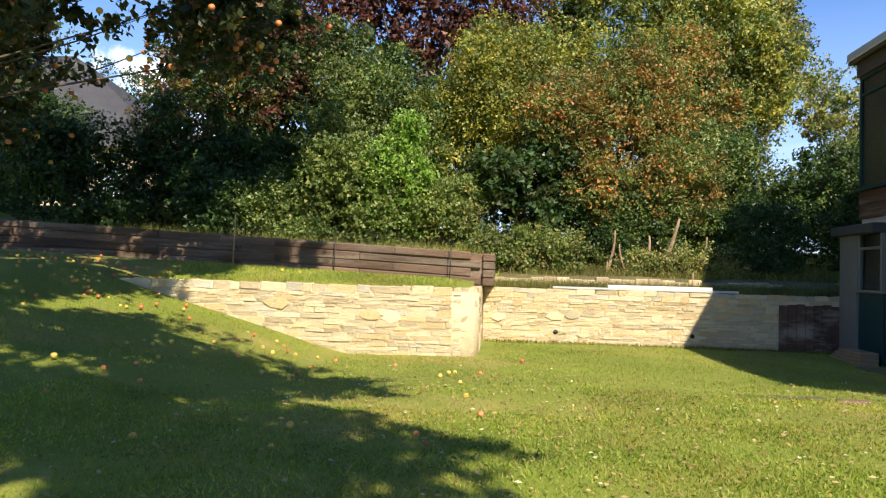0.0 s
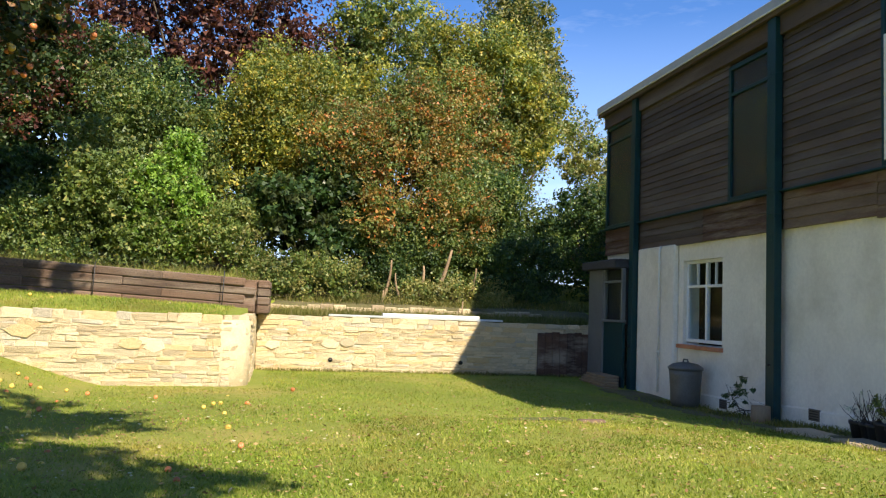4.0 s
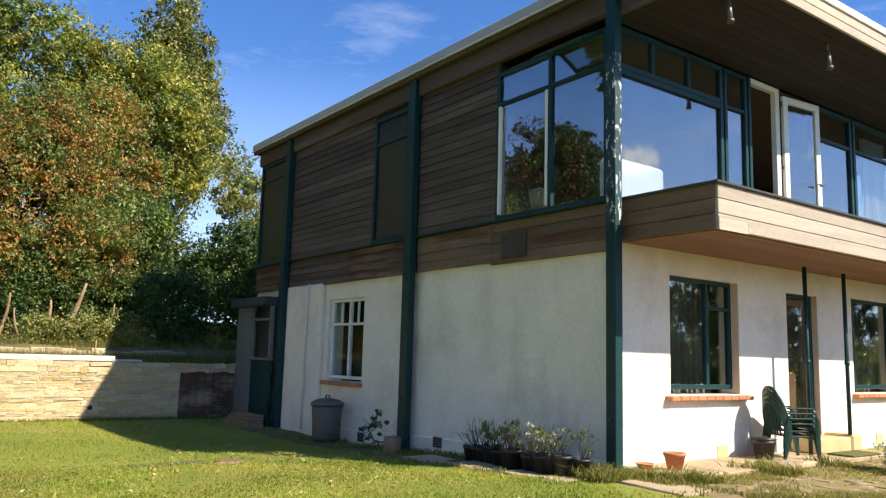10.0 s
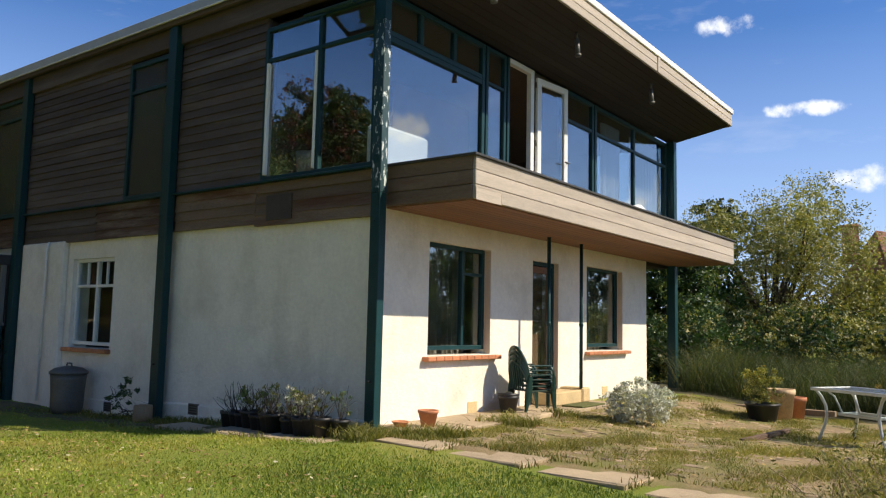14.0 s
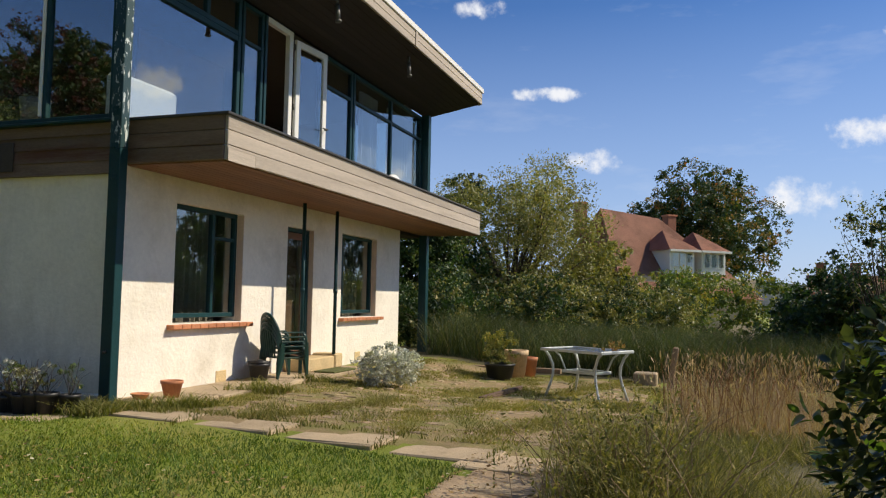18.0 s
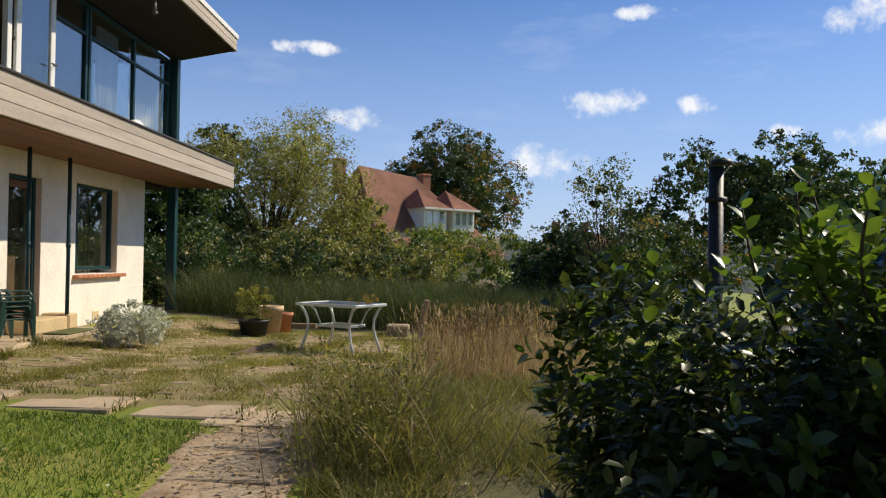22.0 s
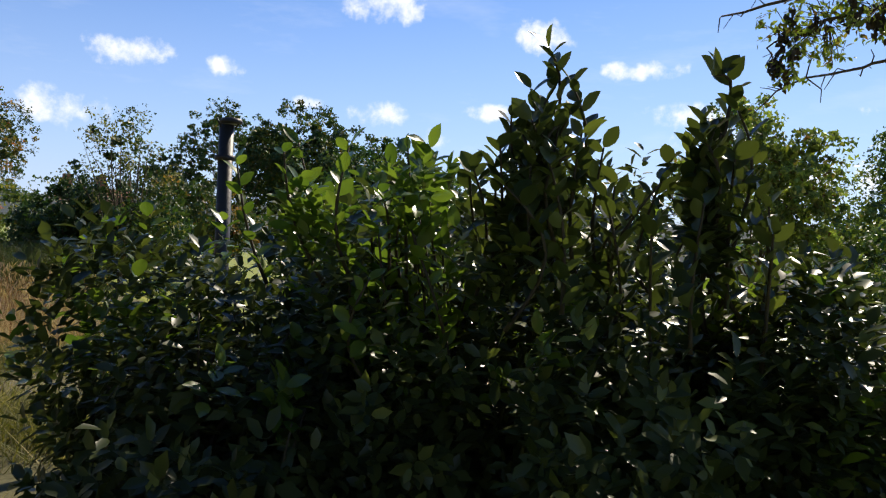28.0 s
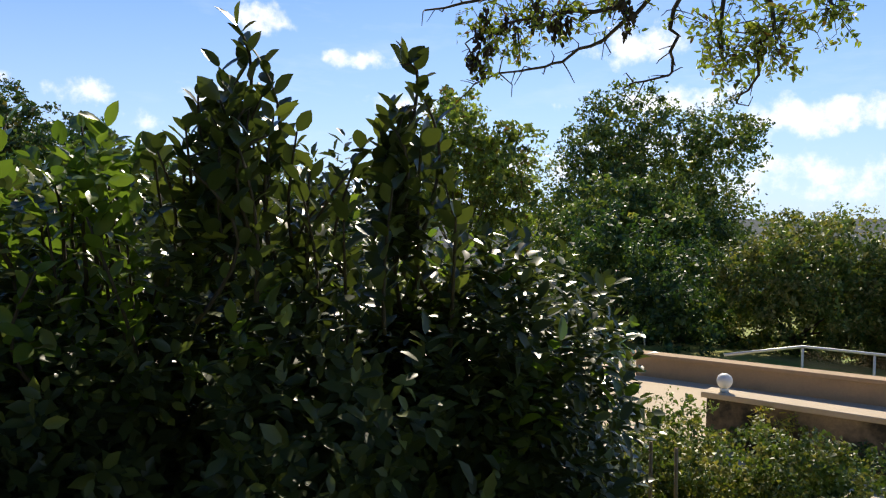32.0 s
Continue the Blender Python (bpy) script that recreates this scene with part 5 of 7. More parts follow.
# an unseen taller tree, added over the apple to shade bank and lawn
high = [(-16.0, 6.0, 9.6, 2.2, 2.0, 1.3), (-13.6, 6.4, 9.8, 2.2, 2.0, 1.3), (-11.2, 6.8, 9.6, 2.0, 1.9, 1.2), (-9.6, 7.6, 9.4, 1.4, 1.6, 1.0), (-12.4, 8.6, 9.4, 2.0, 1.6, 1.1), (-15.0, 8.4, 9.4, 2.0, 1.6, 1.1), (-17.6, 8.0, 9.2, 2.0, 1.8, 1.3), (-14.6, 4.4, 10.0, 2.2, 1.8, 1.4),
        (-9.8, -1.0, 7.5, 1.6, 1.5, .7), (-9.5, 1.6, 8.0, 1.6, 1.5, .7), (-9.8, 3.8, 8.4, 1.6, 1.4, .7), (-11.8, 1.0, 7.8, 1.6, 1.6, .8), (-11.8, 3.4, 8.4, 1.6, 1.5, .8), (-8.3, 3.0, 8.1, 1.2, 1.2, .6),
        (-12.6, -.6, 7.2, 1.6, 1.5, .8), (-10.8, -2.4, 7.2, 1.6, 1.5, .8), (-14.4, 2.8, 7.6, 1.8, 1.6, .9)]
tree("sycamore", 451, (-18.4, 3.4, gz(-18.4, 3.4) - .1), high, 15000, .3, L_DARK, "unseen leafy canopy added over the apple tree for shade", "tree", .22, .5, .1, 1)

# the tree that the camera stands under: only its outer twigs hang into view, its shade falls on the lawn
shade_blobs = [(-4.6, -7.6, 6.8, 1.4, 1.4, .7), (-5.9, -4.8, 6.9, 1.6, 1.4, .7), (-7.8, -3.6, 6.8, 1.8, 1.7, .8), (-6.4, -7.2, 7.0, 1.9, 1.8, .8), (-9.4, -5.6, 6.8, 1.9, 1.7, .8), (-8.2, -8.6, 6.9, 1.8, 1.7, .8), (-4.6, -9.4, 6.8, 1.6, 1.5, .7), (-10.8, -3.4, 6.6, 1.6, 1.5, .8), (-11.2, -7.4, 6.8, 1.6, 1.5, .8)]
tree("ash_tree", 501, (-10.6, -9.4, gz(-10.6, -9.4) - .1), shade_blobs, 14000, .23, L_ASH, "tall ash whose boughs hang over the lawn", "tree", .2, .45, .1, 1)

# twigs of a neighbouring tree that hang over the terrace below
twigs = thing("overhanging_bough", (-4.6, -12.2, 4.9), "thin bough with pale leaves and brown seed clusters", "branch")
r = np.random.default_rng(77)
bm = bmesh.new()
EYE0 = np.array((-6.46, -6.0, 1.11))
boughs = [((.33, -.90, .32), [(.355, -.891, .283), (.40, -.881, .253), (.439, -.87, .224), (.477, -.855, .204), (.526, -.826, .204), (.564, -.808, .172)]),
          ((.37, -.88, .31), [(.392, -.877, .278), (.454, -.85, .267), (.502, -.824, .26), (.534, -.809, .247), (.56, -.80, .235)]),
          ((.31, -.90, .31), [(.332, -.904, .269), (.331, -.917, .221), (.348, -.918, .193), (.392, -.902, .181)]),
          ((.24, -.92, .30), [(.226, -.941, .25), (.244, -.943, .227), (.248, -.951, .183), (.269, -.95, .161)]),
          ((.27, -.91, .30), [(.285, -.928, .242), (.28, -.937, .21)]), ((.52, -.79, .32), [(.535, -.795, .286), (.593, -.758, .271)]),
          ((.17, -.94, .29), [(.169, -.951, .257), (.158, -.952, .262)])]
# (way from the garden, spread in metres, leaves) of the leafy sprays
sprays = [((.534, -.809, .247), .17, 170), ((.502, -.824, .262), .2, 240), ((.454, -.85, .272), .2, 200), ((.285, -.928, .245), .2, 240), ((.28, -.937, .212), .15, 130),
          ((.244, -.943, .23), .2, 220), ((.227, -.947, .222), .14, 120), ((.226, -.941, .256), .18, 170), ((.169, -.951, .262), .15, 140), ((.392, -.877, .283), .16, 120), ((.545, -.815, .212), .1, 60)]
for start, way in boughs:
    pts = [EYE0 + 7.0 * np.array(start)] + [EYE0 + 6.8 * np.array(w) for w in way]
    fine = []
    for a, b in zip(pts, pts[1:]):
        for t in np.linspace(0, 1, 4)[:-1]:
            fine.append(a + (b - a) * t + r.normal(size=3) * .025)
    fine.append(pts[-1])
    add_tube(bm, fine, [.018 * (1 - k / len(fine)) + .005 for k in range(len(fine))], 5)
    for k in range(2, len(fine)):
        for _ in range(2 if k % 2 else 1):
            e = fine[k] + (fine[k] - fine[k - 1]) * .5 + r.normal(size=3) * .08
            add_tube(bm, [fine[k], (fine[k] + e) / 2 + r.normal(size=3) * .03, e], [.006, .005, .003], 4)
spots_, seeds_ = [], []
for way, spread, count in sprays:
    c0 = EYE0 + 6.8 * np.array(way)
    for _ in range(count // 6):  # leaflets in feathered leaves along short twigs
        e = c0 + r.normal(size=3) * spread * .72
        d0 = unit(r.normal(size=3) + [0, 0, -.5])
        add_tube(bm, [c0 + (e - c0) * .4, e, e + d0 * .14], [.004, .003, .002], 4)
        for k in range(9):
            spots_.append(e + d0 * (.02 + .016 * k) + r.normal(size=3) * .012)
    if way[0] > .39:
        seeds_ += [c0 + r.normal(size=3) * spread * .5 for _ in range(5)]
part("bough", bm, TWIG, twigs)["kind"] = "stuff"
p = np.array(spots_)
v, f = leaves(p, r.normal(size=p.shape) - [0, 0, .6], r.normal(size=p.shape) + [0, 0, .8], .052 * (.6 + .8 * r.random(len(p))), LEAF8, LEAF8_F)
linked("leaves", array_mesh("leaves", v, f), L_ASH, twigs)["kind"] = "stuff"
p = np.repeat(np.array(seeds_), 14, 0) + r.normal(size=(14 * len(seeds_), 3)) * [.02, .02, .04] - [0, 0, .06]
v, f = leaves(p, r.normal(size=p.shape) * .4 - [0, 0, 1], r.normal(size=p.shape), .07 * np.ones(len(p)))
linked("seed_foliage", array_mesh("seed_foliage", v, f), TWIG, twigs)["kind"] = "stuff"

# camellia hedge, close by: sprigs of oval leaves set round short shoots
OVAL = np.array([[0, 0, 0], [.2, -.17, .04], [.62, -.23, .06], [1, 0, -.08], [.62, .23, .06], [.2, .17, .04], [.45, 0, 0]])
OVAL_F = np.array([[i, (i + 1) % 6, 6] for i in range(6)])
ROUND = np.array([[0, 0, 0], [.12, -.14, .03], [.36, -.25, .06], [.64, -.24, .05], [.86, -.12, 0], [1, 0, -.07], [.86, .12, 0], [.64, .24, .05], [.36, .25, .06], [.12, .14, .03], [.48, 0, 0]])
ROUND_F = np.array([[i, (i + 1) % 10, 10] for i in range(10)])


def skin_points(r, blobs, n, inner):
    """n places spread evenly through the outer layer of several ellipsoids."""
    b = np.array(blobs, float)
    w = (b[:, 3] * b[:, 4] * b[:, 5]) ** (2 / 3)
    pick = r.choice(len(b), n, p=w / w.sum())
    return b[pick, :3] + unit(r.normal(size=(n, 3))) * (inner + (1 - inner) * r.random((n, 1))) * b[pick, 3:6]


def sprigs(r, at, out, per):
    """Leaves wound round one short shoot at each place: places, the way they point and their upper sides."""
    n = len(at)
    axis = unit(out + [0, 0, .55] + r.normal(size=(n, 3)) * .35)
    a = unit(np.cross(axis, r.normal(size=(n, 3))))
    b = np.cross(axis, a)
    ps, hs, us = [], [], []
    for k in range(per):
        w = k * 2.4 + r.random((n, 1)) * .5
        t = k / max(per - 1, 1)
        radial = a * np.cos(w) + b * np.sin(w)
        ps.append(at + axis * (.13 * (t - .5)) + radial * .008)
        hs.append(radial + axis * (.1 + .9 * t) - np.array([0, 0, .25 * (1 - t)]) + r.normal(size=(n, 3)) * .18)
        us.append(axis + r.normal(size=(n, 3)) * .25 + [0, 0, .3])
    return np.concatenate(ps), unit(np.concatenate(hs)), np.concatenate(us)


cam_things = [
    # middle, radii, top shoots
    ((-3.80, -6.76, .10), (.84, .76, 1.0), 7, "camellia bush with young shoots at the hedge's end"),
    ((-3.95, -7.55, .16), (.85, .80, 1.10), 8, "dense glossy camellia bush in the hedge"),
    ((-4.55, -8.00, .16), (.75, .75, 1.12), 6, "dense glossy camellia bush in the hedge"),
    ((-3.05, -7.25, .14), (.80, .70, 1.02), 5, "camellia bush at the back of the hedge"),
    ((-4.05, -8.55, .16), (.80, .70, 1.14), 5, "camellia bush at the back of the hedge"),
    ((-4.75, -8.85, .05), (.60, .55, 1.02), 5, "camellia bush at the back of the hedge"),
    ((-5.06, -8.28, .05), (.46, .48, 1.04), 6, "dark camellia bush with thin lower stems"),
]
def fan(x, y, top, n, seed):
    """Tops of shoots that stand round (x, y), lower towards the outside."""
    q_ = random.Random(seed)
    out = [(x, y, top), (x - .05, y - .05, top - .1)]
    for k in range(n):
        a, d = k * 2.4, .02 + .23 * (k + .5) / n
        out.append((x + d * math.cos(a), y + d * math.sin(a), top - .05 - 1.35 * d - q_.uniform(0, .12)))
    return out


SHOOTS = [[(-4.15, -6.85, 1.34), (-3.9, -7.0, 1.40), (-3.85, -6.8, 1.32), (-4.3, -7.0, 1.36)], fan(-4.28, -7.22, 1.38, 16, 1), fan(-4.66, -7.47, 1.68, 30, 2), [], [], [], fan(-4.99, -7.82, 1.60, 20, 3)]
# upright towers of close-set leaves: (bush, x, y, z, rx, ry, rz, leaves)
TOWERS = [(2, -4.62, -7.44, 1.12, .2, .2, .2, 260), (2, -4.65, -7.46, 1.28, .13, .13, .2, 200), (6, -4.99, -7.82, 1.26, .09, .09, .18, 140), (6, -4.99, -7.84, 1.08, .16, .16, .18, 200), (1, -4.4, -7.2, 1.2, .16, .16, .16, 220), (0, -4.1, -6.95, 1.15, .16, .16, .16, 220)]
for i, ((x, y, z), (rx, ry, rz), shoots, label) in enumerate(cam_things):
    c = thing("camellia", (x, y, gz(x, y)), label, "shrub", "camellia hedge")
    r = np.random.default_rng(800 + i)
    bm = bmesh.new()
    base = np.array((x, y, gz(x, y) - .05))
    stems = []
    for _ in range(26):
        d = unit(r.normal(size=3) + [0, 0, .8])
        tip = np.array((x, y, z)) + d * (rx, ry, rz) * (.66 + .1 * r.random())
        pts = branch_points(r, base + [r.normal() * .12, r.normal() * .12, 0], tip, .12, 6)
        add_tube(bm, pts, [.016, .014, .011, .008, .006, .003], 5)
        stems.append(np.array(pts))
    for top in SHOOTS[i]:
        a = np.array(top) + [r.normal() * .04 + .1, r.normal() * .04 - .12, -.42]
        pts = branch_points(r, a, top, .05, 7)
        add_tube(bm, pts, [.008, .007, .006, .005, .005, .004, .003], 5)
        stems.append(np.array(pts))
    part("branchwork", bm, TWIG, c, smooth=True)["kind"] = "stuff"
    blobs = blob_cloud(70 + i, x, y, z, rx, ry, rz, 10, .42) + [(x, y, -.15, rx * .85, ry * .85, .55)]
    for nm, n, mt, k0, size in (("inner_leaves", 5000, L_INNER, .2, .09), ("leaves", 1220, L_GLOSSY, .66, .069), ("young_leaves", 190 if i < 2 else 90, L_YOUNG, .95, .076)):
        at = skin_points(r, blobs if nm != "inner_leaves" else [(x, y, z - .1, rx * .72, ry * .72, rz * .74)], n if "back" not in label or nm == "inner_leaves" else n // 2, k0)
        out = unit(at - np.array((x, y, z)))
        if nm == "young_leaves":
            pick = at[:, 2] > z + rz * .4
            at, out = at[pick], out[pick]
        pick = at[:, 2] > gz(x, y) + .12
        if i > 4:  # bare stems low down at this end of the hedge
            pick &= (at[:, 2] > -.05 + .25 * r.random(len(at))) | (r.random(len(at)) < .3)
        p, ahead, up = sprigs(r, at[pick], out[pick], 1 if nm == "inner_leaves" else 9)
        v, f = leaves(p, ahead, up, size * (.65 + .6 * r.random(len(p))), *((LEAF2, LEAF2_F) if nm == "inner_leaves" else (ROUND, ROUND_F) if nm == "young_leaves" else (OVAL, OVAL_F)), 1.05)
        linked(nm, array_mesh(nm, v, f), mt, c)["kind"] = "stuff"
    for own_, tx, ty, tz, ta, tb_, tc, tn in TOWERS:
        if own_ == i:
            at = skin_points(r, [(tx, ty, tz, ta, tb_, tc)], tn // 19, .1)
            p, ahead, up = sprigs(r, at, (at - np.array((tx, ty, tz))) * 2, 9)
            v, f = leaves(p, ahead, up, .074 * (.7 + .5 * r.random(len(p))), ROUND, ROUND_F, 1.05)
            linked("leafy_tower", array_mesh("leafy_tower", v, f), L_GLOSSY if i > 1 else L_YOUNG, c)["kind"] = "stuff"
    if not SHOOTS[i]:
        continue
    # leaves set one by one along the tall shoots
    pts = []
    for s_ in stems[26:]:
        for t in (*np.linspace(.05, .98, 14), 1):
            k = t * (len(s_) - 1)
            j = min(int(k), len(s_) - 2)
            pts.append(s_[j] + (s_[j + 1] - s_[j]) * (k - j))
    p = np.array(pts)
    ang = np.arange(len(p)) * 2.4 + r.random(len(p))
    ahead = np.stack([np.cos(ang), np.sin(ang), .55 + .9 * r.random(len(p))], 1)
    v, f = leaves(p, ahead, r.normal(size=p.shape) * .45 + [0, 0, 1], .080 * (.7 + .5 * r.random(len(p))), ROUND, ROUND_F, 1.05)
    linked("shoot_leaves", array_mesh("shoot_leaves", v, f), L_GLOSSY if i > 1 else L_YOUNG, c)

# ---- garden walls ----
rng = random.Random(21)
stone_shapes = []
for k in range(14):
    bm = bmesh.new()
    add_box(bm, -.5, .5, -.5, .5, -.5, .5)
    for vtx in bm.verts:
        vtx.co += Vector((rng.uniform(-.06, .06), rng.uniform(-.1, .05), rng.uniform(-.12, .12)))
    bmesh.ops.bevel(bm, geom=bm.edges[:], offset=.07, segments=1, affect="EDGES")
    me = bpy.data.meshes.new("stone")
    bm.to_mesh(me)
    bm.free()
    me.materials.append((STONE_PALE, STONE, STONE, STONE, STONE_OCHRE, STONE, STONE_PALE, STONE, STONE_GREY, STONE, STONE, STONE_PALE, STONE, STONE_OCHRE)[k])
    stone_shapes.append(me)


def stone_run(parent, origin, along_, out, length, base, top, seed, big=1.6):
    """Courses of rubble on one face; base and top are functions of the distance along the wall."""
    q = random.Random(seed)
    a, o = Vector(along_), Vector(out)
    rot = Matrix((a, -o, Vector((0, 0, 1)))).transposed().to_4x4()
    z = min(base(0), base(length), base(length / 2)) - .05
    hi = max(top(0), top(length))
    n = 0
    while z < hi - .02:
        h = q.choice((.035, .045, .055, .065, .08, .1))
        if hi - z - h < .05:
            h = hi - z
        u = -q.uniform(0, .2)
        while u < length:
            w = q.uniform(.1, .42) if h < .08 else q.uniform(.14, .5)
            c = min(max(u + w / 2, 0), length)
            lo, up_ = max(u, 0), min(u + w, length)
            if up_ - lo > .05 and z + h > base(c) - .02 and z + h / 2 < top(c):
                ob = linked("stone", q.choice(stone_shapes), None, parent)
                ob.matrix_basis = Matrix.Translation(Vector(origin) + a * (lo + up_) / 2 + o * q.uniform(-.012, .008) + Vector((0, 0, z + h / 2))) @ rot @ Matrix.Rotation(q.uniform(-.04, .04), 4, "Y") @ Matrix.Diagonal((up_ - lo - q.uniform(.002, .012), .16, h * q.uniform(.82, 1.1), 1))
                n += 1
            u += w
        z += h
    for nth in range(int(length * big)):  # now and then a large uneven block across several courses
        u, zc = q.uniform(.3, length - .3), 0
        lo, hi_ = base(u) + .15, top(u) - .15
        if hi_ - lo < .2:
            continue
        zc = q.uniform(lo, hi_)
        k = q.randint(5, 6)
        bm = bmesh.new()
        turn = q.uniform(0, 6)
        rim = [(q.uniform(.75, 1.1) * math.cos(turn + math.tau * m / k), q.uniform(.75, 1.1) * math.sin(turn + math.tau * m / k)) for m in range(k)]
        fr = [bm.verts.new((c * .93, -.5, d * .93)) for c, d in rim]
        bk = [bm.verts.new((c, -.3, d)) for c, d in rim]
        bm.faces.new(fr[::-1])
        for m in range(k):
            bm.faces.new((fr[m], fr[(m + 1) % k], bk[(m + 1) % k], bk[m]))
        bmesh.ops.recalc_face_normals(bm, faces=bm.faces[:])
        ob = part("stone", bm, q.choice((STONE_OCHRE, STONE, STONE_OCHRE, STONE_PALE)), parent)
        ob.matrix_basis = Matrix.Translation(Vector(origin) + a * u + o * (.008 + .0025 * nth) + Vector((0, 0, zc))) @ rot @ Matrix.Diagonal((q.uniform(.12, .24), .16, q.uniform(.08, .13), 1))
    return n


wall_a = thing("stone_wall", (-9.8, 6.4, 0), "dry-laid honey limestone retaining wall below the upper lawn", "wall", "", "structure")
box("core", -12.9, -7.6, 6.207, 6.6, -.5, .86, MORTAR, wall_a)
lathe("core", [(.372, -.5), (.372, .86)], (-7.58, 6.57, 0), MORTAR, wall_a)
box("core", -7.56, -7.26, 6.6, 10.2, -.5, .86, MORTAR, wall_a)
stone_run(wall_a, (-12.9, 6.28, 0), (1, 0, 0), (0, -1, 0), 5.3, lambda u: gz(-12.9 + u, 6.1), lambda u: .93, 1)
for k in range(5):  # the rounded end of the wall
    a0, a1 = radians(-90 + 18 * k), radians(-72 + 18 * k)
    p0, p1 = Vector((-7.6 + .30 * math.cos(a0), 6.58 + .30 * math.sin(a0), 0)), Vector((-7.6 + .30 * math.cos(a1), 6.58 + .30 * math.sin(a1), 0))
    ax = (p1 - p0).normalized()
    stone_run(wall_a, p0, ax, (ax.y, -ax.x, 0), (p1 - p0).length + .03, lambda u: -.15, lambda u: .93, 30 + k, 0)
stone_run(wall_a, (-7.30, 6.6, 0), (0, 1, 0), (1, 0, 0), 1.6, lambda u: -.15, lambda u: .93, 2, 0)
wall_b = thing("stone_wall", (-3.7, 10.3, 0), "sunlit limestone garden wall, partly in the house's shadow", "wall", "", "structure")
box("core", -7.25, .2, 10.147, 10.5, -.6, .82, MORTAR, wall_b)
stone_run(wall_b, (-7.25, 10.22, 0), (1, 0, 0), (0, -1, 0), 7.3, lambda u: gz(-7.25 + u, 10.1), lambda u: .89, 3)
for x in (-5.78, -3.1):
    h = thing("drain_hole", (x, 10.1, .02), "dark clay drain pipe end in the wall", "drain")
    tube("pipe", [(x, 10.12, .03), (x, 10.3, .03)], .045, BLACK_PLASTIC, h, sides=10)
hatch = thing("wall_hatch", (-.9, 10.08, 0), "dark brown boards against the wall in shade", "panel")
for k in range(7):
    box("plank", -1.46 + k * .165, -1.46 + k * .165 + .158, 10.05 + .004 * (k % 2), 10.09, -.35, .70 + .015 * (k % 3), BAND, hatch)
plk = thing("white_board", (-4.3, 10.35, .9), "long white board lying along the wall top", "board")
box("board", -4.75, -2.7, 10.22, 10.38, .945, 1.0, WHITE_TRIM, plk)
box("under_board", -5.85, -2.2, 10.18, 10.36, .90, .942, ALU, plk)
for x in (-3.3, -2.4):
    box("block", x, x + .3, 10.3, 10.5, .82, .87, SLAB, plk)
kerb = thing("kerb_edging", (-4.5, 11.4, .9), "weathered stone edging blocks along the bank", "kerb", "", "structure")
for i in range(22):
    box("block", -7.1 + i * .28, -7.1 + i * .28 + .27, 11.36, 11.44, .8, 1.13 + rng.uniform(-.05, .03), (SLAB, STONE, MORTAR, STONE)[i % 4], kerb, bevel=.012)

slw = thing("sleeper_wall", (-12, 9.7, 1.2), "retaining wall of weathered railway sleepers", "wall", "", "structure")
for i in range(5):
    for row in range(4):
        off = (row % 2) * .7
        x1 = -7.3 - i * 2.42 + (off if i else (-.2 if row % 2 else 0))
        x0 = -7.3 - (i + 1) * 2.42 + off - .006
        zb = .925 + .045 * max(0, -7.3 - (x0 + x1) / 2) + row * .162
        tiltm = Matrix.Translation(((x0 + x1) / 2, 9.7, zb)) @ Matrix.Rotation(.044 + rng.uniform(-.003, .003), 4, "Y") @ Matrix.Translation((-(x0 + x1) / 2, -9.7, -zb))
        box("sleeper", x0, x1, 9.6 + rng.uniform(-.03, .03), 9.85, zb, zb + rng.uniform(.148, .16), SLEEPER, slw, bevel=rng.uniform(.01, .025), m=tiltm)
for row in range(4):  # butt ends of the sleepers that run back into the bank
    box("end_sleeper", -7.26, -7.03, 9.62 + rng.uniform(-.03, .03), 11.2, .915 + row * .162, 1.065 + row * .162, SLEEPER, slw, bevel=.018)
# dark block added in the corner gap, in place of a shaded recess
box("corner_block", -7.56, -7.2, 9.7, 11.0, .9, 1.55, SLEEPER, slw, bevel=.01)
for x, top, mt in ((-12.25, 2.25, STICK), (-10.2, 1.75, IRON), (-7.9, 1.7, IRON)):
    st = thing("garden_stake", (x, 9.5, 1.1), "bamboo cane holding wire netting" if mt is STICK else "thin dark stake holding wire netting", "stake", "netting stakes")
    tube("cane", [(x, 9.5, gz(x, 9.5) - .1), (x + .02, 9.5, top)], .017 if mt is STICK else .01, mt, st)
net = thing("wire_netting", (-10, 9.5, 1.3), "sagging chicken wire in front of the sleepers", "netting")
bm = bmesh.new()
for i in range(62):
    xa = -12.2 + i * .07
    for k in range(11):
        za = 1.2 + k * .055 + .045 * max(0, -7.3 - xa)
        d = .035 if k % 2 else 0
        for ddx, ddz in ((.035, .0275), (-.035, .0275)):
            vs = [bm.verts.new((xa + d, 9.5, za)), bm.verts.new((xa + d + ddx, 9.5, za + ddz + .0275)), bm.verts.new((xa + d + ddx, 9.5, za + ddz + .031)), bm.verts.new((xa + d, 9.5, za + .0035))]
            bm.faces.new(vs)
part("wire", bm, IRON, net)
for x, y, h in ((-2.95, 10.9, .45), (-4.6, 11.8, .3), (-6.6, 12.0, .5)):
    st = thing("garden_stake", (x, y, gz(x, y)), "short pale stake on the bank", "stake", "netting stakes")
    tube("cane", [(x, y, gz(x, y) - .1), (x + .03, y, gz(x, y) + h)], .015, PINE, st)

# ---- paving ----
path = thing("slab_path", (-.9, -1.5, 0), "row of weathered concrete slabs along lawn and house", "path", "", "structure")
q = random.Random(5)
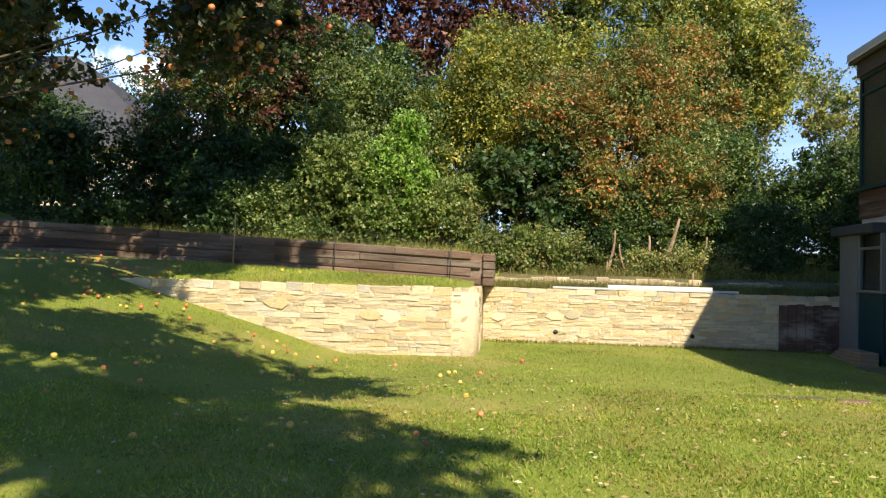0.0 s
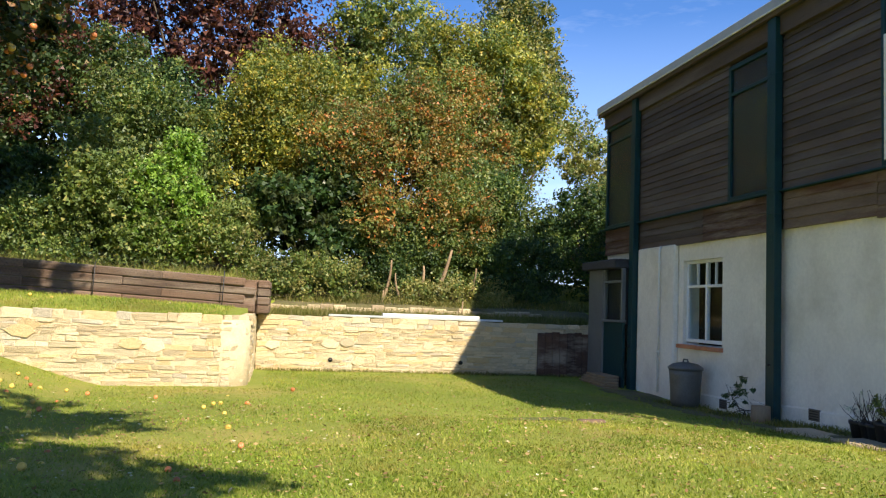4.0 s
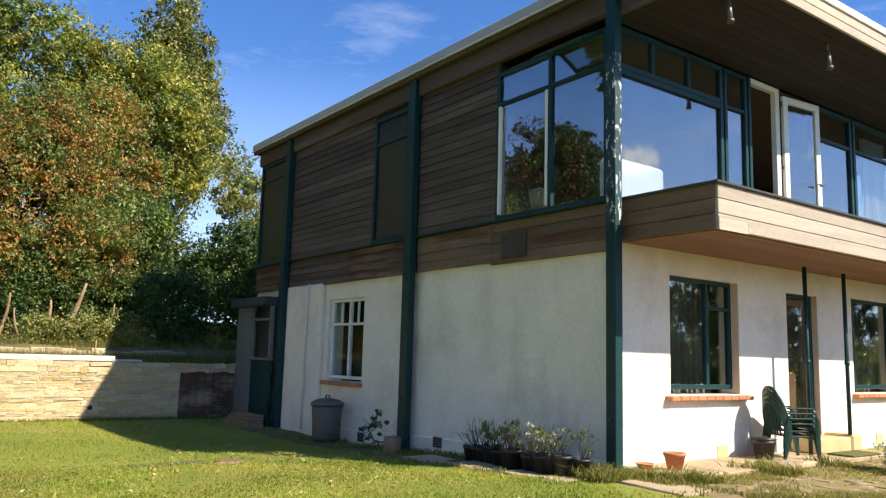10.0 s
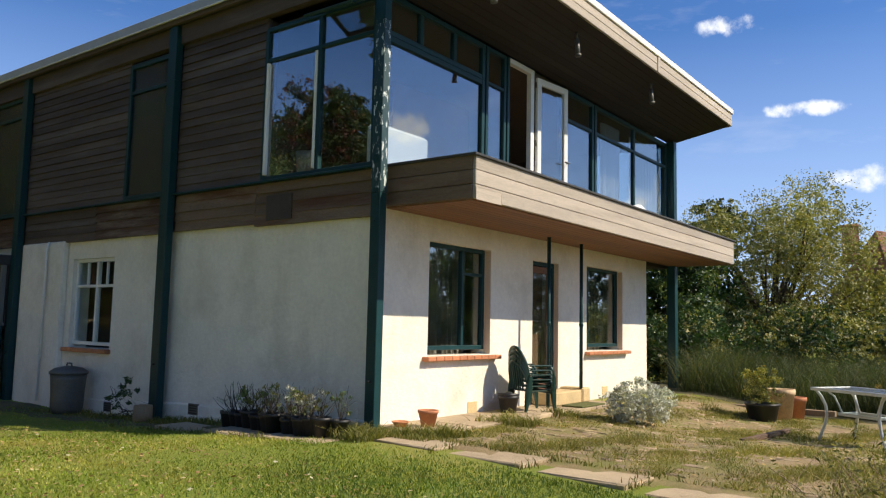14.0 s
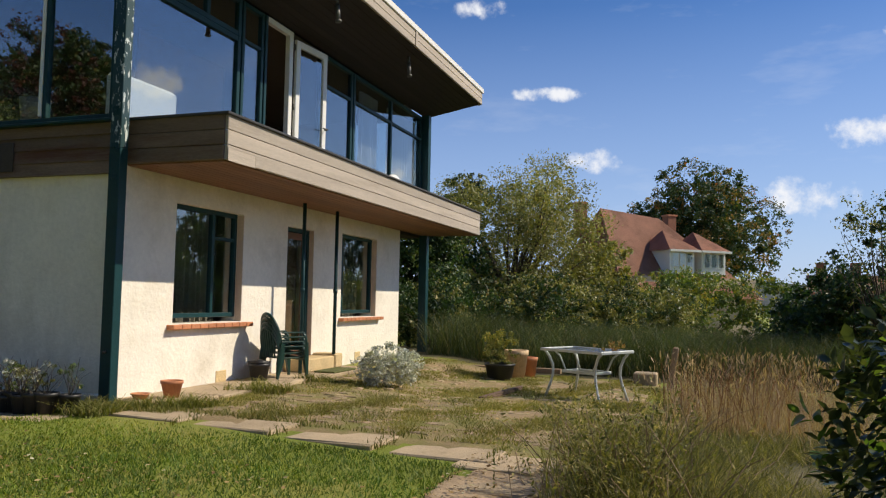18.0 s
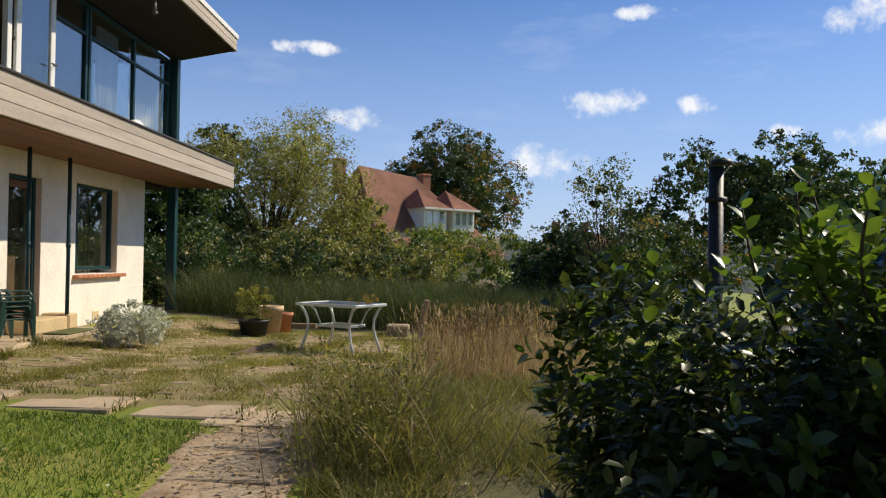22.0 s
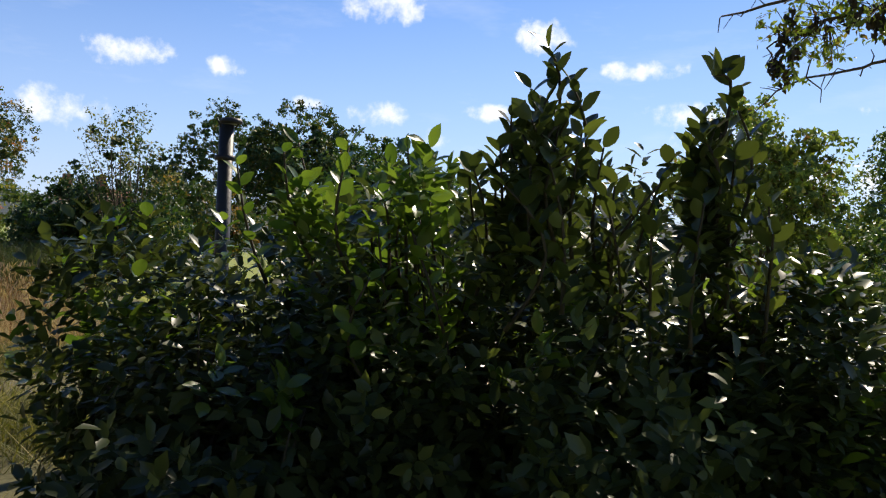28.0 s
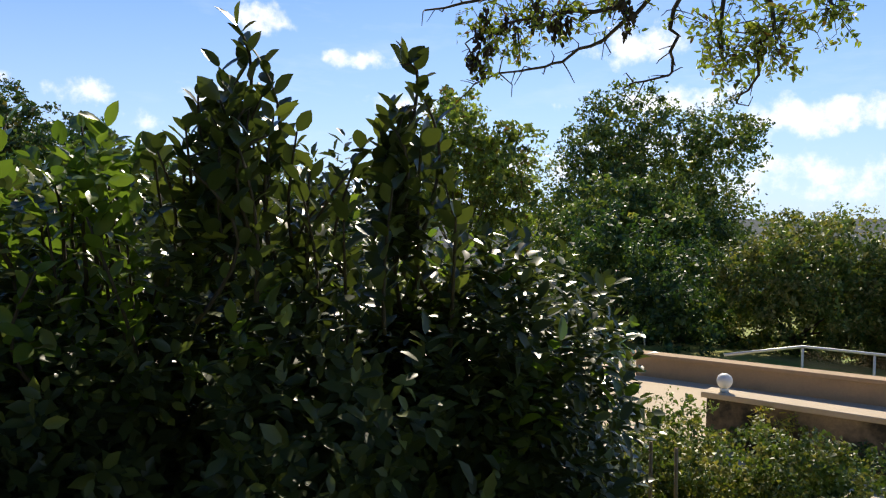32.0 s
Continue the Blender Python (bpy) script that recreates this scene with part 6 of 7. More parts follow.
def lay_slab(x0, x1, y0, y1, turn):
    cx, cy = (x0 + x1) / 2, (y0 + y1) / 2
    bm = bmesh.new()
    add_box(bm, x0 - cx, x1 - cx, y0 - cy, y1 - cy, -.3, .02, None, .012)
    for vtx in bm.verts:
        vtx.co += Vector((q.uniform(-.012, .012), q.uniform(-.012, .012), q.uniform(-.003, .003)))
    bmesh.ops.transform(bm, matrix=Matrix.Translation((cx, cy, gz(cx, cy) + ripple(cx, cy) - .003)) @ Matrix.Rotation(turn, 4, "Z") @ Matrix.Rotation(q.uniform(-.012, .012), 4, "X"), verts=bm.verts[:])
    part("slab", bm, SLAB, path)


for i in range(1, 9):  # stepping slabs along the lawn's edge, grass between them
    y1 = 3.4 - .93 * i - (.05 * i if i > 3 else 0)
    mid = -.30 - .075 * max(0, -y1 + .3) - (.55 if y1 > .4 else 0)
    lay_slab(mid - .24, mid + .24, y1 - .84, y1, q.uniform(-.03, .03) - (.07 if y1 < .4 else 0))
for x0, x1, y0, y1 in ((-1.02, -.5, -4.66, -4.05), (-1.58, -1.08, -4.78, -4.22), (-2.2, -1.62, -4.82, -4.2), (-2.8, -2.26, -4.86, -4.16), (-3.4, -2.86, -4.98, -4.3), (-4.0, -3.46, -5.1, -4.4)):
    lay_slab(x0, x1, y0, y1, q.uniform(-.06, .06))
apron = thing("paved_apron", (2.5, -.35, 0), "sandy concrete strip along the front wall", "paving", "", "structure")
for i in range(6):
    box("slab", .02 + i * .8, .02 + i * .8 + .79, -.78 + rng.uniform(-.04, .04), -.005, -.2, .05, SLAB, apron, bevel=.015)
box("step", 3.45, 4.3, -.40, -.005, .05, .24, STONE_OCHRE, apron, bevel=.015)
box("side_block", 4.30, 4.55, -.42, -.01, .05, .27, STONE_OCHRE, apron, bevel=.02)
mat_ = thing("door_mat", (3.9, -.62, .06), "green doormat on the paving by the door", "mat")
box("mat", 3.55, 4.3, -.78, -.45, .05, .075, MOSS, mat_, bevel=.008)

terrace = thing("terrace_paving", (3, -2.6, -.06), "old brick paving overgrown with moss and weeds", "paving", "", "structure")
paver = []
for k in range(5):
    bm = bmesh.new()
    add_box(bm, -.05, .05, -.105, .105, -.06, 0, None, .008)
    for vtx in bm.verts:
        vtx.co += Vector((rng.uniform(-.004, .004), rng.uniform(-.004, .004), rng.uniform(-.004, .004)))
    me = bpy.data.meshes.new("brick")
    bm.to_mesh(me)
    bm.free()
    me.materials.append(PAVER)
    paver.append(me)
spots = []
for i in range(62):
    for j in range(20):
        x, y = -.5 + i * .118, -.95 - j * .224 - (i % 2) * .11
        if y < -4.9 or x < .08 - .07 * max(0, -y - 1):
            continue
        spots.append((x, y))
near = [s_ for s_ in spots if s_[0] < 2.6 and (s_[1] < -1)]
q.shuffle(near)
near = near[:250]
for x, y in near:
    o = linked("brick", q.choice(paver), None, terrace)
    o.matrix_basis = Matrix.Translation((x, y, gz(x, y) + ripple(x, y) + q.uniform(.002, .022))) @ Matrix.Rotation(q.uniform(-.06, .06), 4, "Z") @ Matrix.Rotation(q.uniform(-.05, .05), 4, "Y")
V, F = [], []
base = np.array([(-.05, -.105, 0), (.05, -.105, 0), (.05, .105, 0), (-.05, .105, 0), (-.055, -.11, -.05), (.055, -.11, -.05), (.055, .11, -.05), (-.055, .11, -.05)])
for x, y in set(spots) - set(near):
    if q.random() < .34:
        continue
    n0 = len(V) * 8
    V.append(base + [x, y, gz(x, y) + ripple(x, y) + q.uniform(-.004, .02)])
    F += [(n0, n0 + 1, n0 + 2, n0 + 3), (n0, n0 + 4, n0 + 5, n0 + 1), (n0 + 1, n0 + 5, n0 + 6, n0 + 2), (n0 + 2, n0 + 6, n0 + 7, n0 + 3), (n0 + 3, n0 + 7, n0 + 4, n0)]
rest = linked("bricks", array_mesh("bricks", np.concatenate(V), np.array(F)), PAVER, terrace)
rest["kind"] = "stuff"


def blades(name, seed, places, height, width, mat, lean=.35, parent=None, short=False):
    """Grass blades at places (n, 3): bent in the middle, or, short, one pointed triangle each."""
    r = np.random.default_rng(seed)
    n = len(places)
    a = r.random(n) * math.tau
    s = np.stack([np.cos(a), np.sin(a), 0 * a], 1) * (width * (.6 + .8 * r.random((n, 1))))
    h = height * (.5 + .8 * r.random((n, 1)))
    l = r.normal(size=(n, 3)) * lean * h
    l[:, 2] = 0
    if short:
        v = np.stack([places - s, places + s, places + [0, 0, 1] * h + l], 1).reshape(-1, 3)
        return linked(name, array_mesh(name, v, np.arange(3 * n).reshape(-1, 3)), mat, parent)
    mid = places + [0, 0, 1] * h * .6 + l * .35
    tip = places + [0, 0, 1] * h + l
    v = np.stack([places - s, places + s, mid + s * .7, mid - s * .7, tip], 1).reshape(-1, 3)
    k = (np.arange(n) * 5)[:, None]
    f = np.concatenate([k + [0, 1, 2], k + [0, 2, 3], k + [3, 2, 4]]).reshape(-1, 3)
    ob = linked(name, array_mesh(name, v, f), mat, parent)
    return ob


def strewn(seed, n, x0, x1, y0, y1, keep=None):
    r = np.random.default_rng(seed)
    p = np.stack([x0 + (x1 - x0) * r.random(n), y0 + (y1 - y0) * r.random(n)], 1)
    if keep is not None:
        p = p[keep(p[:, 0], p[:, 1], r)]
    return np.column_stack([p, ground_z(p[:, 0], p[:, 1])])


def on_lawn(x, y, r):
    ok = ~((x > -7.6) & (x < .1) & (y > 10.1)) & ~((x < -7.1) & (y > 6.15) & (y < 6.65)) & ~((x < -7.0) & (x > -7.6) & (y > 6.1)) & ~((y > 9.5) & (x < -7))
    ok &= ~((x > -.66 - .07 * np.clip(-y, 0, 4)) & (y < .4)) & ~((x > -1.12) & (y >= .4) & (y < 3.4)) & ~((x > -.3) & (y > -1)) & ~((x > -4.0) & (y < -4.15) & (y > -5.1))
    return ok


def off_slab(x, y, r):
    """The grassy gaps between one stepping slab and the next."""
    return np.abs(((.61 - y) / .98 + .5) % 1.0 - .5) < .09


lawn = blades("grass", 31, np.concatenate([strewn(31, 104000, -13.5, .0, -3.2, 10.2, on_lawn), strewn(65, 30000, -6, -1, -2.2, 3.0, on_lawn), strewn(68, 45000, -10.5, -4.5, -3.4, 1.0, on_lawn)]), .026, .0055, L_GRASS, .6, None, True)
# darker blades here stand in for the change of light, not another grass
dim_lawn = blades("lush_grass", 32, np.concatenate([strewn(32, 56000, -4.6, -.4, -4.6, 1.0, lambda x, y, r: on_lawn(x, y, r) & (y < -.9 - 1.2 * r.random(x.shape) + .3 * np.sin(x * 2)))]), .034, .005, L_DIM_GRASS, .5, None, True)
tagged(dim_lawn, "grass near the terrace path, coloured darker for the duller light", "grass", kind="stuff")
tagged(lawn, "short mown grass blades", "grass", kind="stuff")
tufts = blades("weeds", 33, strewn(33, 150000, -.2, 7.8, -5.3, -.85, lambda x, y, r: (np.sin(x * 2.3 + 2 * np.sin(y * 3.1)) + np.sin(y * 5.7 + x) + .6 * np.sin(x * 9 + y * 7) + r.normal(size=x.shape) * .6) > .75), .05, .006, L_WEED, .7, None, True)
green = blades("green_weeds", 85, strewn(85, 60000, -.2, 7.8, -5.3, -.85, lambda x, y, r: (np.sin(x * 3.1 + 1.5 * np.sin(y * 2.3)) + np.sin(y * 6.1 - x * 2) + r.normal(size=x.shape) * .5) > 1.25), .07, .005, L_TUFT, .6, None, True)
tagged(green, "green tufts of grass between the paving bricks", "weeds", kind="stuff")
tagged(tufts, "weeds and moss growing between the paving bricks", "weeds", kind="stuff")
edge = blades("edge_grass", 34, np.concatenate([strewn(34, 3200, -.78, .1, -4.6, .3, off_slab), strewn(63, 1500, -1.2, -.5, .4, 3.4, lambda x, y, r: (x > -.63) | (x < -1.08)), strewn(64, 2200, -.25, .12, -3.8, .2, lambda x, y, r: np.abs(x + .03 + .075 * np.clip(-y, 0, 5)) < .09), strewn(35, 1500, -.35, .1, -1.0, 0), strewn(36, 3000, -.6, -.05, .0, 6.5), strewn(37, 2500, -7.2, -.3, 9.9, 10.18)]), .065, .005, L_TUFT, .5)
tall = blades("tall_weeds", 91, np.concatenate([strewn(91, 9000, -.75, 2.9, -1.15, -.5, lambda x, y, r: np.sin(x * 4.3 + 1.0) + np.sin(x * 9.1 + y * 6) + r.normal(size=x.shape) * .3 > 1.15), strewn(92, 900, -.75, -.3, -.55, .35)]), .13, .006, L_TUFT, .8)
tagged(tall, "tall seeding weeds along the paved strip", "weeds", kind="stuff")
tagged(edge, "longer grass along slab and wall edges", "grass", kind="stuff")
verge = blades("verge_grass", 40, strewn(46, 9000, -13, -7.65, 6.7, 9.5), .05, .005, L_GRASS)
tagged(verge, "short grass on the upper level", "grass", kind="stuff")
bankg = blades("bank_grass", 38, np.concatenate([strewn(45, 9000, -7.0, 0, 10.52, 11.34), strewn(38, 6000, -7.0, .5, 11.46, 12.6), strewn(39, 5000, -16, -7.3, 9.95, 12.5)]), .2, .006, L_TUFT, .4, None, True)
tagged(bankg, "rough grass and weeds on the bank", "grass", kind="stuff")
r = np.random.default_rng(41)
p = np.concatenate([strewn(42, 4200, -12, -1.5, -4.5, 9, on_lawn), strewn(66, 6500, -9.5, -2.0, -3.5, 4, on_lawn), strewn(43, 2600, -.2, 7, -5, -1), strewn(44, 2800, -4.5, -.6, -6, -4.1)])
p[:, 2] += .03
v, f = leaves(p, r.normal(size=p.shape) * [1, 1, .15], r.normal(size=p.shape) * .3 + [0, 0, 1], .030 * (.4 + r.random(len(p)) ** 2 * 1.3))
tagged(linked("fallen_leaves", array_mesh("fallen_leaves", v, f), L_FALLEN), "dry fallen leaves scattered over lawn and paving", "leaves", kind="stuff")

rough = blades("rough_grass", 57, np.concatenate([strewn(57, 12000, .6, 7.5, -9.5, -5.2, lambda x, y, r: (np.sin(x * 1.3 + y * .7) + r.normal(size=x.shape) > -.3))]), .13, .005, L_TUFT, .6)
tagged(blades("shaded_grass", 60, strewn(60, 26000, -3.4, 1.2, -7.4, -5.05, lambda x, y, r: np.sin(x * 3.3 + y) + np.sin(y * 4.1 - x * 2.2) + r.normal(size=x.shape) * .5 > -.5), .16, .004, L_OLIVE, .8, None, True), "olive rough grass under the hedge", "grass", kind="stuff")
tagged(rough, "rough unmown grass beside the hedge", "grass", kind="stuff")
# dry grass beside the terrace, and the grassy clump in front of it
def dry_patch(cut):
    return lambda x, y, r: (np.sin(x * 2.1 + y * 1.4 + cut) + np.sin(y * 4.3 - x * 1.7 + 2 * cut) + r.normal(size=x.shape) * .7 > .1 + .2 * cut) & (y < -5.62 + .2 * np.sin(x * 1.7)) & (x > .7 + .5 * np.sin(y * 5))


dry = thing("dry_grass", (2.4, -6.2, gz(2.4, -6.2)), "tall bleached dry grass beside the terrace", "grass")
for nm, seed, count, tall, lean_ in (("low_stalks", 51, 11000, .3, .8), ("stalks", 81, 8000, .46, .6), ("tall_stalks", 82, 2600, .66, .45)):
    blades(nm, seed, strewn(seed, count, -.6, 5.8, -7.4, -5.2, dry_patch((seed - 51) * .02)), tall, .0019, L_STRAW, lean_, dry)["kind"] = "stuff"
heads = strewn(83, 2600, -.2, 5.8, -7.3, -5.4, dry_patch(.6))
r = np.random.default_rng(84)
p = heads + np.stack([r.normal(size=len(heads)) * .12, r.normal(size=len(heads)) * .12, .45 + .35 * r.random(len(heads))], 1)
v, f = leaves(p, r.normal(size=p.shape) * .4 + [0, 0, 1], r.normal(size=p.shape), .075 * (.6 + .8 * r.random(len(p))), wide=.28)
linked("seed_heads", array_mesh("seed_heads", v, f), L_STRAW, dry)["kind"] = "stuff"
blades("seed_stems", 58, strewn(58, 420, .8, 5.4, -7.2, -5.4), .75, .004, L_DOCK, .3, None)
tagged(bpy.data.objects["seed_stems"], "rust-red dock seed stems in the dry grass", "grass", kind="stuff")
tus = thing("grass_clump", (-1.6, -5.6, -.2), "grey-green tussock of long grass and twigs", "grass clump")
blades("tussock", 52, strewn(52, 7000, -2.6, .4, -6.3, -4.6, lambda x, y, r: ((x + 1.35) / .8) ** 2 + ((y + 5.35) / .55) ** 2 < r.random(x.shape) * 1.2), .46, .0028, L_OLIVE, .75, tus)
foliage("leaves", 53, [(-1.6, -5.25, .0, .5, .4, .3), (-1.0, -5.1, .1, .42, .32, .3), (-1.85, -5.45, -.05, .35, .35, .24)], 9000, .034, L_OLIVE, tus, .16, .1, -.6, .3)
rt = np.random.default_rng(59)
bm = bmesh.new()
for _ in range(110):
    a_ = np.array((-1.3 + rt.normal() * .5, -5.3 + rt.normal() * .3, -.2))
    add_tube(bm, branch_points(rt, a_, a_ + [rt.normal() * .3, rt.normal() * .3, .35 + .4 * rt.random()], .08, 5), [.006, .005, .004, .003, .002], 4)
part("twig_tangle", bm, PINE, tus)["kind"] = "stuff"
sp, sd = [], []
for _ in range(150):  # thin leafy spires standing out of the tussock
    a_ = np.array((-1.25 + rt.normal() * .42, -5.28 + rt.normal() * .26, -.05))
    d_ = unit(np.array((rt.normal() * .35, rt.normal() * .35, 1.0)))
    for t_ in np.arange(.1, .35 + .4 * rt.random(), .022):
        sp.append(a_ + d_ * t_)
        sd.append(unit(rt.normal(size=3)) + d_ * .7)
v, f = leaves(np.array(sp), np.array(sd), rt.normal(size=(len(sp), 3)) + [0, 0, 1], .034 * (.6 + .8 * rt.random(len(sp))), wide=.6)
linked("spire_foliage", array_mesh("spire_foliage", v, f), L_OLIVE, tus)["kind"] = "stuff"
for x, y in ((-5.1, -9.7), (-5.2, -9.78), (-4.75, -9.9)):
    st = thing("garden_stake", (x, y, gz(x, y)), "thin wooden stake at the end of the hedge", "stake", "hedge stakes")
    tube("cane", [(x, y, gz(x, y) - .1), (x + .02, y, gz(x, y) + .75)], .010, PINE, st)
hedge = blades("grass_hedge", 54, strewn(54, 28000, 8.3, 12.8, -8.5, -.4, lambda x, y, r: np.sin(y * 1.9 + x) + np.sin(y * .8 - x * 1.3) + r.normal(size=x.shape) > -1.4), .8, .006, L_REED, .6)
tagged(hedge, "tall unmown grass behind the terrace", "grass", kind="stuff")
sil = thing("silver_bush", (3.4, -1.75, 0), "silver-grey lavender cotton bush on the terrace", "shrub")
foliage("leaves", 55, [(3.3, -1.7, .2, .42, .38, .26), (3.1, -1.6, .22, .3, .28, .24), (3.52, -1.84, .2, .3, .3, .24), (3.3, -1.7, .34, .28, .28, .2)], 10000, .036, L_SILVER, sil, .07, .45, -.4, .7)
wood("stems", 56, (3.3, -1.7, gz(3.3, -1.7) - .03), [(3.3, -1.7, .25, .4, .4, .2)], .01, TWIG, sil, 5)

# ---- things by the house ----
def plastic_chair(name, z):
    """A moulded armchair: dished seat, tall rounded back with slots, broad tapered legs."""
    c = thing(name, (2.72, -.5, z), "dark green stacking plastic garden chair with a slotted round back", "chair", "stacked garden chairs")
    bm = bmesh.new()
    add_box(bm, 2.47, 2.97, -.78, -.28, z + .345, z + .37, None, .012)
    add_box(bm, 2.47, 2.97, -.80, -.78, z + .30, z + .37, None, .008)
    part("seat", bm, PLASTIC, c)
    for sx in (2.45, 2.99):
        for sy, lean in ((-.78, -.05), (-.28, .09)):
            bm = bmesh.new()
            add_tube(bm, [(sx, sy + lean, z), (sx, sy + lean * .5, z + .19), (sx, sy, z + .37)], [.026, .042, .055], 4)
            part("leg", bm, PLASTIC, c)
        box("armrest", sx - .032, sx + .032, -.74, -.26, z + .545, z + .57, PLASTIC, c, bevel=.01)
        tube("arm_support", [(sx, -.78, z + .35), (sx, -.765, z + .48), (sx, -.70, z + .552)], [.045, .036, .03], PLASTIC, c, sides=6)
    lean_back = Matrix.Translation((2.72, -.26, z + .40)) @ Matrix.Rotation(radians(-9), 4, "X") @ Matrix.Translation((-2.72, .26, -z - .40))
    arch = [lean_back @ Vector((2.72 + .255 * math.cos(a), -.26 + .07 * math.sin(a), z + .40 + .50 * max(math.sin(a), 0) ** .8)) for a in np.linspace(0, math.pi, 17)]
    tube("back_rim", arch, .03, PLASTIC, c, sides=8)
    for k in range(7):
        x = 2.54 + k * .06
        h = math.sqrt(max(0, 1 - ((x - 2.72) / .255) ** 2))
        box("slat", x - .02, x + .02, -.235 + .05 * h, -.215 + .05 * h, z + .38, z + .40 + .49 * h ** .8, PLASTIC, c, bevel=.005, m=lean_back)
    box("back_rail", 2.50, 2.94, -.215, -.19, z + .60, z + .645, PLASTIC, c, bevel=.008, m=lean_back)
    c.matrix_basis = Matrix.Translation((2.74, -.42, z)) @ Matrix.Rotation(radians(66), 4, "Z") @ Matrix.Scale(.75, 4)
    return c


for k in range(4):
    plastic_chair("garden_chair", .055 + k * .062)


def flower_pot(name, x, y, z, r0, r1, h, mat, label, group=""):
    p = thing(name, (x, y, z), label, "plant pot", group)
    lathe("pot", [(r0, 0), (r1, h * .82), (r1 * 1.08, h * .83), (r1 * 1.08, h), (r1 * .95, h), (r1 * .9, h * .85), (r0 * .8, h * .75)], (x, y, z), mat, p, sides=18)
    return p


flower_pot("terracotta_pot", .42, -.45, .05, .075, .11, .18, TERRACOTTA, "small terracotta pot on the paving")
flower_pot("clay_dish", .18, -.25, .05, .06, .09, .06, TERRACOTTA, "low clay dish by the post")
bk = flower_pot("metal_bucket", 2.3, -.33, .05, .10, .13, .22, IRON, "dark metal bucket beside the chairs")
lathe("lid", [(.13, 0), (.15, .02), (.05, .035), (.03, .05)], (2.3, -.33, .27), IRON, bk, "rusty lid")
flower_pot("metal_bucket", 2.5, -.22, .05, .09, .12, .22, IRON, "small dark bucket beside the chairs")
q = random.Random(9)
for i in range(15):
    y = -.1 + i * .125 + q.uniform(-.04, .04)
    x = -.62 - .1 * math.sin(y * 3) + q.uniform(-.1, .1)
    z = gz(x, y) + .01
    sz = q.uniform(.9, 1.25)
    p = flower_pot("plant_pot", x, y, z, .075 * sz, .10 * sz, .18 * sz, BLACK_PLASTIC, "black plastic pot with a straggly herb", "pots along the side wall")
    bm = bmesh.new()
    rr = np.random.default_rng(900 + i)
    for _ in range(9):
        add_tube(bm, branch_points(rr, (x, y, z + .15 * sz), (x + rr.normal() * .1, y + rr.normal() * .1, z + .34 + .2 * rr.random()), .03, 4), [.004, .004, .003, .002], 4)
    part("stalk_tangle", bm, TWIG, p)
    foliage("leaves", 950 + i, [(x, y, z + .34, .13, .13, .17)], 230, .032, (L_WILLOW, L_TUFT, L_SILVER)[i % 3] if i % 4 else L_MID, p, .06, .1, 0, .5)
pl = thing("wall_shrub", (-.4, 3.95, -.05), "straggly green shrub at the foot of a post", "shrub")
foliage("leaves", 990, [(-.42, 4.25, .06, .24, .2, .28)], 420, .06, L_DARK, pl, .09, .2, 0, .5)
wood("stems", 991, (-.4, 4.25, -.25), [(-.42, 4.25, .05, .2, .2, .2)], .01, TWIG, pl, 7)
log = thing("log_stump", (-.45, 3.55, -.06), "short sawn log by the post", "log")
tube("log", [(-.45, 3.7, -.25), (-.45, 3.7, .02)], [.13, .12], PINE, log, sides=14)
dust = thing("dustbin", (-.32, 5.82, -.12), "galvanised dustbin with a domed lid under the window", "dustbin")
lathe("drum", [(.20, 0), (.23, .08), (.235, .3), (.25, .49), (.26, .58)], (-.38, 5.82, -.26), GALV, dust, sides=24)
lathe("lid", [(.275, 0), (.275, .04), (.2, .09), (.05, .12)], (-.38, 5.82, .32), GALV, dust, "dull steel lid", sides=24)
tube("lid_handle", [(-.38, 5.74, .43), (-.38, 5.76, .48), (-.38, 5.88, .48), (-.38, 5.90, .43)], .012, GALV, dust, sides=6)
sack = thing("log_pile", (-.45, 8.7, -.1), "low pile of sawn timber by the lean-to", "timber")
for k in range(5):
    box("plank", -.75 + k * .03, -.45 + k * .03, 8.2 + k * .06, 9.6 - k * .05, -.28 + k * .05, -.235 + k * .05, PINE, sack, m=None)
cover = thing("drain_cover", (-3.9, 2.9, -.05), "sunken stone drain cover in the lawn", "drain cover")
box("slab", -4.3, -3.4, 2.8, 3.0, -.2, gz(-3.9, 2.9) + .012, MOSS, cover, m=Matrix.Translation((-3.9, 2.9, 0)) @ Matrix.Rotation(.12, 4, "Z") @ Matrix.Translation((3.9, -2.9, 0)))
box("broken_edge", -3.35, -3.0, 2.78, 2.93, -.2, gz(-3.2, 2.9) + .035, SLEEPER, cover, m=None, bevel=.03)

# ---- the terrace ----
TX, TY, TZ = 4.95, -4.15, .44
tb = thing("garden_table", (TX, TY, gz(TX, TY)), "pale metal patio table with a glass top and curved legs", "table")
TURN = Matrix.Translation((TX, TY, 0)) @ Matrix.Rotation(radians(60), 4, "Z")
HL, HW = .56, .38
for a, b, c_, d in ((-HL, HL, -HW, -HW + .05), (-HL, HL, HW - .05, HW), (-HL, -HL + .05, -HW + .05, HW - .05), (HL - .05, HL, -HW + .05, HW - .05)):
    box("rim", a, b, c_, d, TZ - .03, TZ + .012, ALU, tb, m=TURN)
box("tabletop", -HL + .05, HL - .05, -HW + .05, HW - .05, TZ - .004, TZ + .004, FROST, tb, "frosted glass top", bevel=0, m=TURN)
